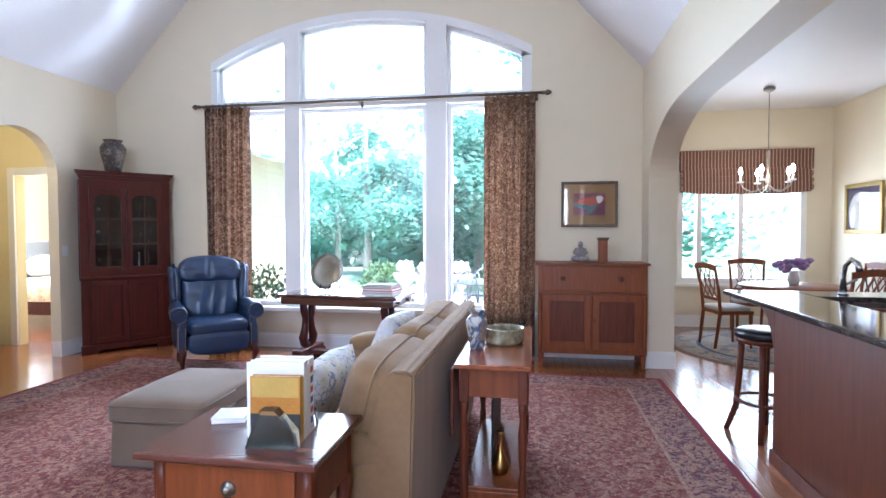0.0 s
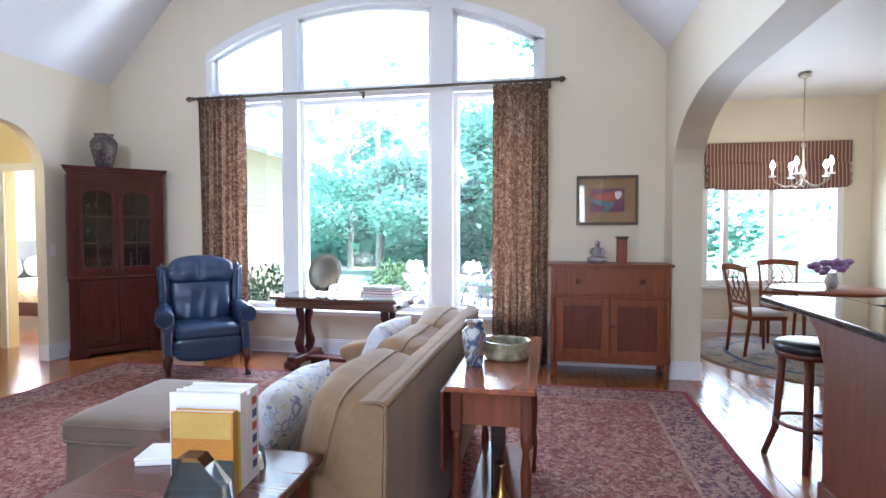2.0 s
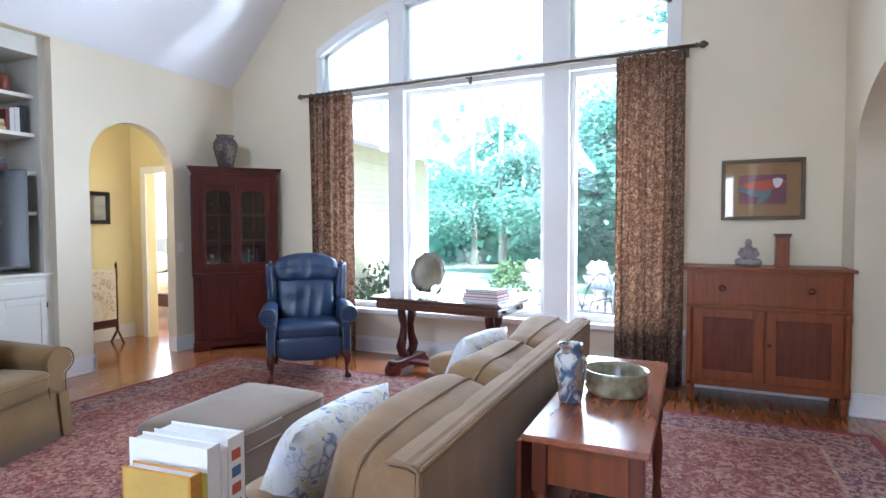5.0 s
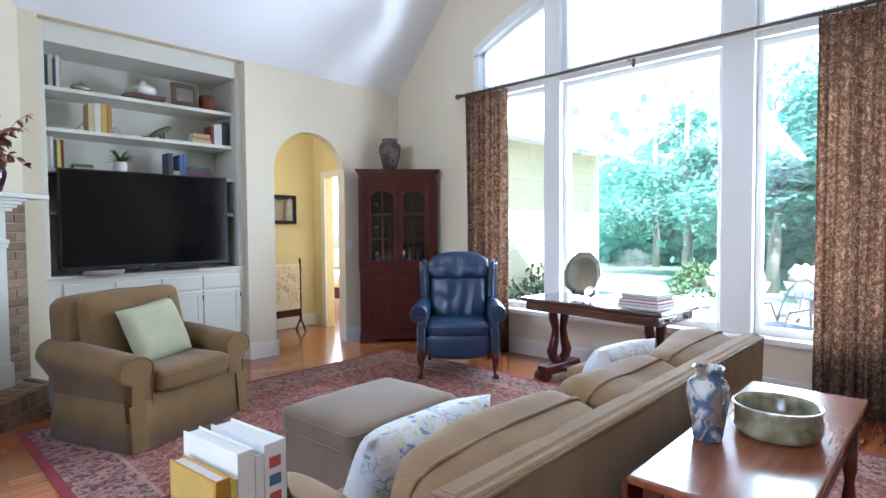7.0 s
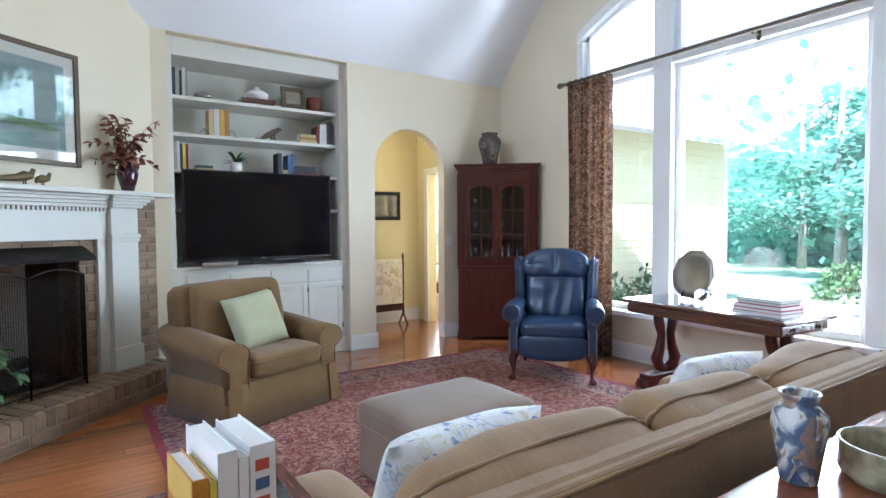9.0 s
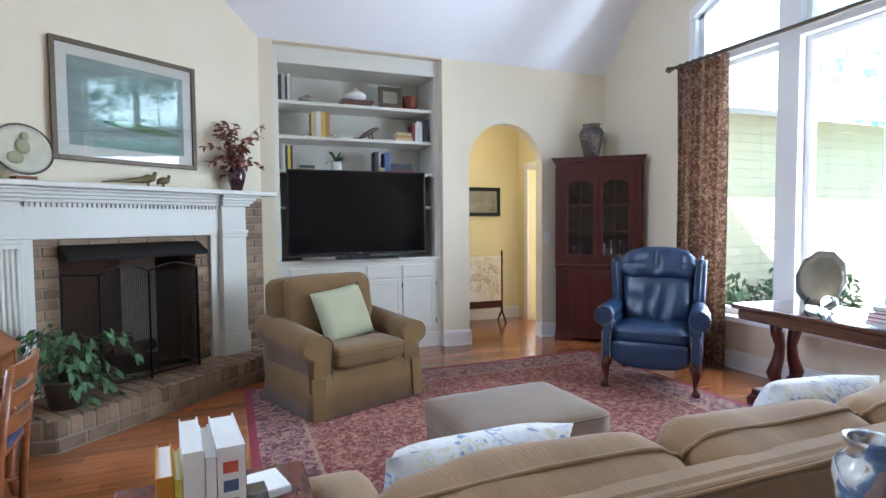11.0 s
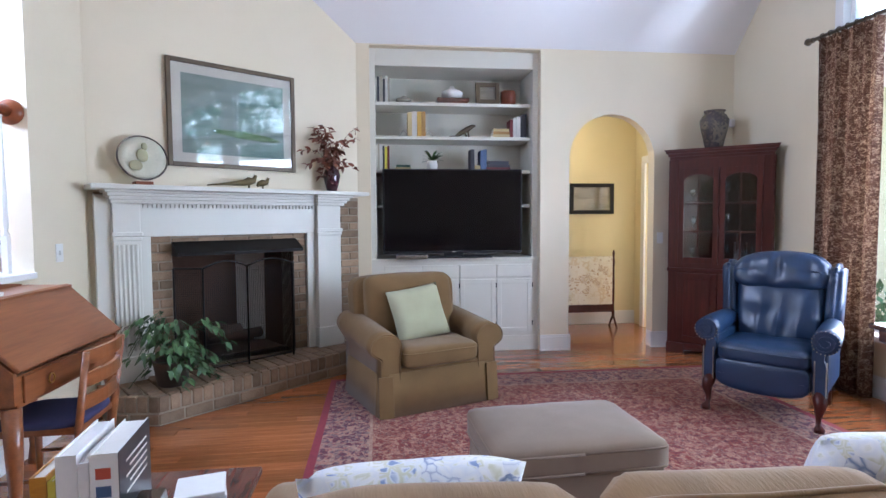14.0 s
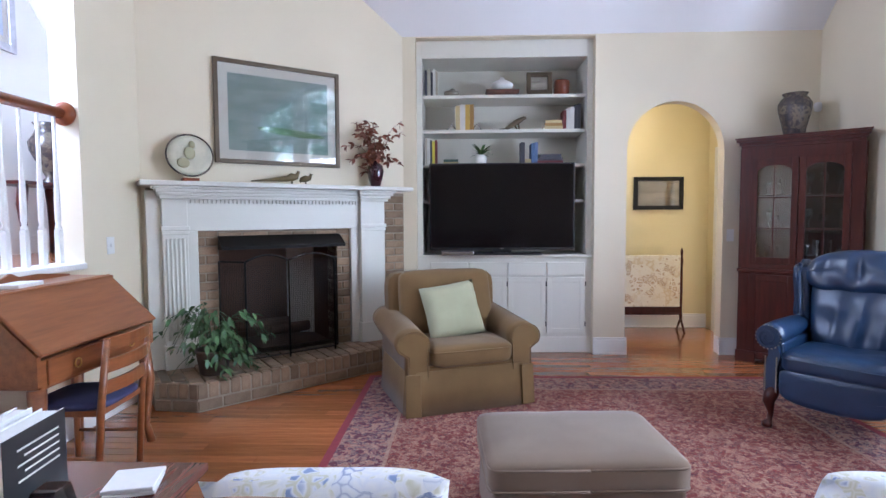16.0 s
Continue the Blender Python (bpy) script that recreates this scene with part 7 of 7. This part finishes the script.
part("lining", box(B(), -0.87, -0.011, 1.96, 0.87, -0.003, 2.56), ROMAN, rs)
bm = box(B(), -0.88, -0.075, 2.27, 0.88, -0.012, 2.56, 0.006)
part("valance", bm, ROMAN, rs)
for k in range(3):
    part("fold", soft(B(), 0, -0.055 - 0.008 * k, 2.21 - 0.095 * k, 0.87, 0.045, 0.095, 0.06, 0.6, nu=36), ROMAN, rs)

# ---- outside ----
ground = structure("ground", box(B(), -60, 9.21, -0.5, 60, 120, -0.32), GRASS, "sunlit lawn", "ground")
structure("patio", box(B(), -5.4, 6.39, -0.32, 8, 9.2, -0.13, 0), PATIO, "pale stone patio", "patio")
structure("patio_slab", box(B(), -5.4, 9.2, -0.319, 0.2, 13.5, -0.13), PATIO, "pale stone patio", "patio")
wingx = thing("house_wing", I4, "yellow clapboard house wing with white eaves", "house")
part("wall", box(B(), -5.49, 8.0, -0.3, -5.42, 12.0, 2.9), SIDING, wingx)
part("wall", box(B(), -5.48, 6.39, -0.3, -5.42, 8.0, 2.9), SIDING, wingx)
bmk = box(B(), 0, -2.8, -0.06, 0.018, 2.8, 0.075, 0.003, 1)
me = bpy.data.meshes.new("clapboard")
bmk.to_mesh(me), bmk.free()
me.materials.append(SIDING)
for k in range(25):
    ob = new("clapboard", me)
    ob.parent = wingx
    ob.matrix_local = pose(-5.42, 9.2, -0.2 + k * 0.125, 0, -4, 0)
part("eave", prism(B(), [(-6.2, 3.6), (-4.95, 2.85), (-4.95, 2.98), (-6.2, 3.78)], "y", 6.4, 12.4), TRIM, wingx)
part("corner_board", box(B(), -5.43, 11.9, -0.3, -5.38, 12.02, 2.9), TRIM, wingx)


def tree(x, y, h, crown, seed, low=0.25):
    random.seed(seed)
    t = thing("tree", pose(x, y, -0.32), "leafy deciduous tree with a slender trunk", "tree", "garden trees")
    bm = tube(B(), [(0, 0, 0), (0.05, 0.02, h * 0.3), (-0.05, 0, h * 0.6), (0.02, 0, h * 0.92)], [0.17, 0.14, 0.10, 0.03], 8)
    part("trunk", bm, BARK, t)
    limbs = []
    for k in range(9):
        z = h * random.uniform(low, 0.8)
        a = random.uniform(0, 2 * math.pi)
        r = crown * random.uniform(0.6, 1.0) * (1.15 - z / h * 0.6)
        tip = Vector((r * math.cos(a), r * math.sin(a), z + r * 0.35))
        limbs.append((Vector((0, 0, z)), tip))
        part("limb", tube(B(), [(0, 0, z), tip * 0.5 + Vector((0, 0, z * 0.5 + 0.15)), tip], [0.06, 0.04, 0.012], 6), BARK, t)
    verts, faces = [], []
    for k in range(5200):
        a, b = random.choice(limbs)
        p = a.lerp(b, random.uniform(0.25, 1.1)) + Vector((random.gauss(0, 0.45), random.gauss(0, 0.45), random.gauss(0, 0.28)))
        u = Vector((random.gauss(0, 1), random.gauss(0, 1), random.gauss(0, 0.4))).normalized()
        w = u.cross(Vector((random.gauss(0, 0.3), random.gauss(0, 0.3), 1))).normalized()
        s = random.uniform(0.07, 0.15)
        n = len(verts)
        verts += [p - u * s, p + w * s * 0.55, p + u * s, p - w * s * 0.55]
        faces.append((n, n + 1, n + 2, n + 3))
    me = bpy.data.meshes.new("crown")
    me.from_pydata([tuple(v) for v in verts], [], faces)
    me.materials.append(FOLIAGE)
    ob = new("crown", me)
    ob.parent = t
    return t


random.seed(99)
TREES = ((-3.2, 17, 6.2, 2.2), (-1.4, 19, 6.8, 2.6), (0.8, 16.5, 6.0, 2.3), (2.9, 18, 6.6, 2.5), (-6.0, 19, 6.4, 2.6), (-4.4, 23, 7.6, 3.0), (-0.4, 24, 8.0, 3.2), (3.2, 25, 7.6, 3.0), (-9.0, 24, 8, 3.2), (-2.3, 22, 6.2, 2.4), (1.4, 21, 6.2, 2.4), (9.6, 16, 8, 2.6), (12.5, 20, 9, 3.0), (8.4, 13.2, 6.5, 2.0), (15, 24, 10, 3.2), (2.5, 11.6, 7.6, 1.7), (0.9, 12.2, 7.2, 1.5))
for k, (x, y, h, c) in enumerate(TREES):
    tree(x, y, h, c, 40 + k, 0.12 if k > 4 else 0.2)
# shrubs and the far wood edge
verts, faces = [], []
for k in range(9000):
    x = random.uniform(-26, 4.5)
    p = Vector((x, 27 + random.gauss(0, 1.2), -0.3 + abs(random.gauss(0, 1)) * 2.6))
    u = Vector((random.gauss(0, 1), random.gauss(0, 0.6), random.gauss(0, 0.6))).normalized()
    w = u.cross(Vector((0, 1, 0.2))).normalized()
    s = random.uniform(0.2, 0.42)
    n = len(verts)
    verts += [p - u * s, p + w * s * 0.6, p + u * s, p - w * s * 0.6]
    faces.append((n, n + 1, n + 2, n + 3))
me = bpy.data.meshes.new("woodland")
me.from_pydata([tuple(v) for v in verts], [], faces)
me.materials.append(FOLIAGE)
tagged(new("woodland", me), "dense leafy wood edge behind the lawn", "woods", kind="stuff")
structure("backdrop", box(B(), -90, 70, -1, 90, 70.5, 60), BACKDROP_GLOW, "pale glowing backdrop standing in for overexposed distance", "backdrop")


def shrub(x, y, r, seed, label="bushy green shrub beside the patio", size=0.06, n=900):
    random.seed(seed)
    verts, faces = [], []
    for k in range(n):
        d = Vector((random.gauss(0, 1), random.gauss(0, 1), random.gauss(0, 1))).normalized()
        p = d * r * random.uniform(0.55, 1.05)
        p = Vector((p.x, p.y, abs(p.z) * 1.15))
        u = (d + Vector((random.gauss(0, 0.6), random.gauss(0, 0.6), random.gauss(0, 0.6)))).normalized()
        w = u.cross(Vector((random.gauss(0, 1), random.gauss(0, 1), random.gauss(0, 1)))).normalized()
        s = size * random.uniform(0.6, 1.4)
        i = len(verts)
        verts += [p - u * s, p + w * s * 0.5, p + u * s, p - w * s * 0.5]
        faces.append((i, i + 1, i + 2, i + 3))
    me = bpy.data.meshes.new("shrub")
    me.from_pydata([tuple(v) for v in verts], [], faces)
    me.materials.append(LEAF)
    ob = new("shrub", me)
    ob.location = (x, y, -0.16)
    tagged(ob, label, "shrub", "patio shrubs")


shrub(-4.75, 7.6, 0.75, 1), shrub(-4.9, 9.4, 0.8, 2), shrub(-3.9, 13.9, 0.7, 3), shrub(2.2, 14.0, 0.8, 4), shrub(-0.5, 14.3, 0.6, 5)


STEELW = surface("grey_iron", (0.30, 0.31, 0.31), (0.22, 0.23, 0.23), 0.5, 0.2)


def patio_chair(m):
    t = thing("patio_chair", m, "white wrought-iron patio chair", "chair", "patio chairs")
    for s in (-1, 1):
        part("side_frame", tube(B(), [(s * 0.26, 0.25, 0), (s * 0.26, 0.24, 0.42), (s * 0.27, 0.15, 0.62), (s * 0.27, -0.2, 0.64), (s * 0.25, -0.28, 0.42), (s * 0.25, -0.3, 0)], 0.012, 6), STEELW, t)
    part("back_hoop", tube(B(), [(0.25 * math.cos(q), -0.28 - 0.1 * math.sin(q), 0.42 + 0.5 * math.sin(q)) for q in [math.pi * i / 14 for i in range(15)]], 0.012, 6), STEELW, t)
    bm = B()
    for k in range(5):
        q = math.pi * (k + 1) / 6
        tube(bm, [(0, -0.28, 0.44), (0.25 * math.cos(q), -0.28 - 0.1 * math.sin(q), 0.42 + 0.5 * math.sin(q))], 0.006, 5)
    part("back_rods", bm, STEELW, t)
    part("seat", box(B(), -0.25, -0.27, 0.41, 0.25, 0.24, 0.435, 0.01), STEELW, t)
    return t


p1 = patio_chair(pose(-1.2, 8.0, -0.13, 0, 0, 150))
copy_thing(p1, pose(-0.15, 7.7, -0.13, 0, 0, 70))
copy_thing(p1, pose(-0.9, 9.6, -0.13, 0, 0, 10))
pt2 = thing("patio_table", pose(-0.75, 8.8, -0.13), "round iron patio table", "table")
part("tabletop", lathe(B(), [(0.55, 0.70), (0.56, 0.71), (0.55, 0.72), (0.01, 0.72)], seg=32), STEELW, pt2)
part("pedestal", lathe(B(), [(0.25, 0), (0.2, 0.03), (0.03, 0.08), (0.03, 0.70)], seg=12), STEELW, pt2)
pp2 = thing("patio_planter", pose(-0.62, 7.35, -0.13), "teal glazed planter with leafy plants", "planter")
part("pot", lathe(B(), [(0.11, 0), (0.12, 0.01), (0.16, 0.32), (0.175, 0.33), (0.17, 0.36), (0.14, 0.35)], seg=24), TEAL, pp2)
random.seed(5)
leaves(pp2, leaf_mesh("leaf", 0.22, 0.08, LEAF), [pose(0, 0, 0.34, 0, -random.uniform(5, 75), random.uniform(0, 360)) for _ in range(34)])
for x, y in ((-2.2, 11.0), (-1.55, 11.4), (-2.8, 11.6)):
    single("garden_urn", soft(lathe(B(), [(0.2, 0), (0.2, 0.06), (0.07, 0.14), (0.07, 0.3), (0.24, 0.5), (0.28, 0.62), (0.2, 0.62)], seg=18), 0, 0, 0.72, 0.2, 0.2, 0.16, 1.0, wrinkle=0.08), PATIO, pose(x, y, -0.13), "pale stone garden urn on the patio", "urn", "garden urns")

# ---- floor boards ----
board_meshes = []
for L in (0.7, 0.95, 1.2, 1.5):
    bm = box(B(), 0, 0, -0.02, 0.0815, L - 0.0015, 0.0, 0.0012, 1)
    me = bpy.data.meshes.new("floorboard")
    bm.to_mesh(me), bm.free()
    me.materials.append(FLOOR)
    board_meshes.append((L, me))
random.seed(31)
rest_v, rest_f, count = [], [], 0
x = -9.0
while x < DX:
    y = (2.6 if x < -5.3 else -2.38) - random.uniform(0, 0.6)
    while y < 8.45:
        L, me = random.choice(board_meshes)
        near = (-5.2 < x < -1.9 and -0.3 < y < 2.0) or (-5.6 < x < -4.3 and 2.0 <= y < 5.9) or (1.1 < x < 1.9 and 3.2 < y < 6.5)
        hidden = RX0 + 0.1 < x < RX1 - 0.15 and RY0 + 0.1 < y and y + L < RY1 - 0.1
        if near and count < 300 and not hidden:
            ob = new("floorboard", me)
            ob.parent = floor
            ob.location = (x, y, -0.0002 * random.random())
            count += 1
        elif not hidden:
            n = len(rest_v)
            z = -0.0003 * random.random()
            a, b, c, d = x, x + 0.0815, y, y + L - 0.0015
            rest_v += [(a, c, -0.004), (b, c, -0.004), (b, d, -0.004), (a, d, -0.004), (a + 0.001, c + 0.001, z), (b - 0.001, c + 0.001, z), (b - 0.001, d - 0.001, z), (a + 0.001, d - 0.001, z)]
            rest_f += [(n + 4, n + 5, n + 6, n + 7)] + [(n + i, n + (i + 1) % 4, n + 4 + (i + 1) % 4, n + 4 + i) for i in range(4)]
        y += L
    x += 0.083
me = bpy.data.meshes.new("floorboards")
me.from_pydata(rest_v, [], rest_f)
me.materials.append(FLOOR)
ob = new("floorboards", me)
ob.parent = floor
tagged(ob, kind="stuff")
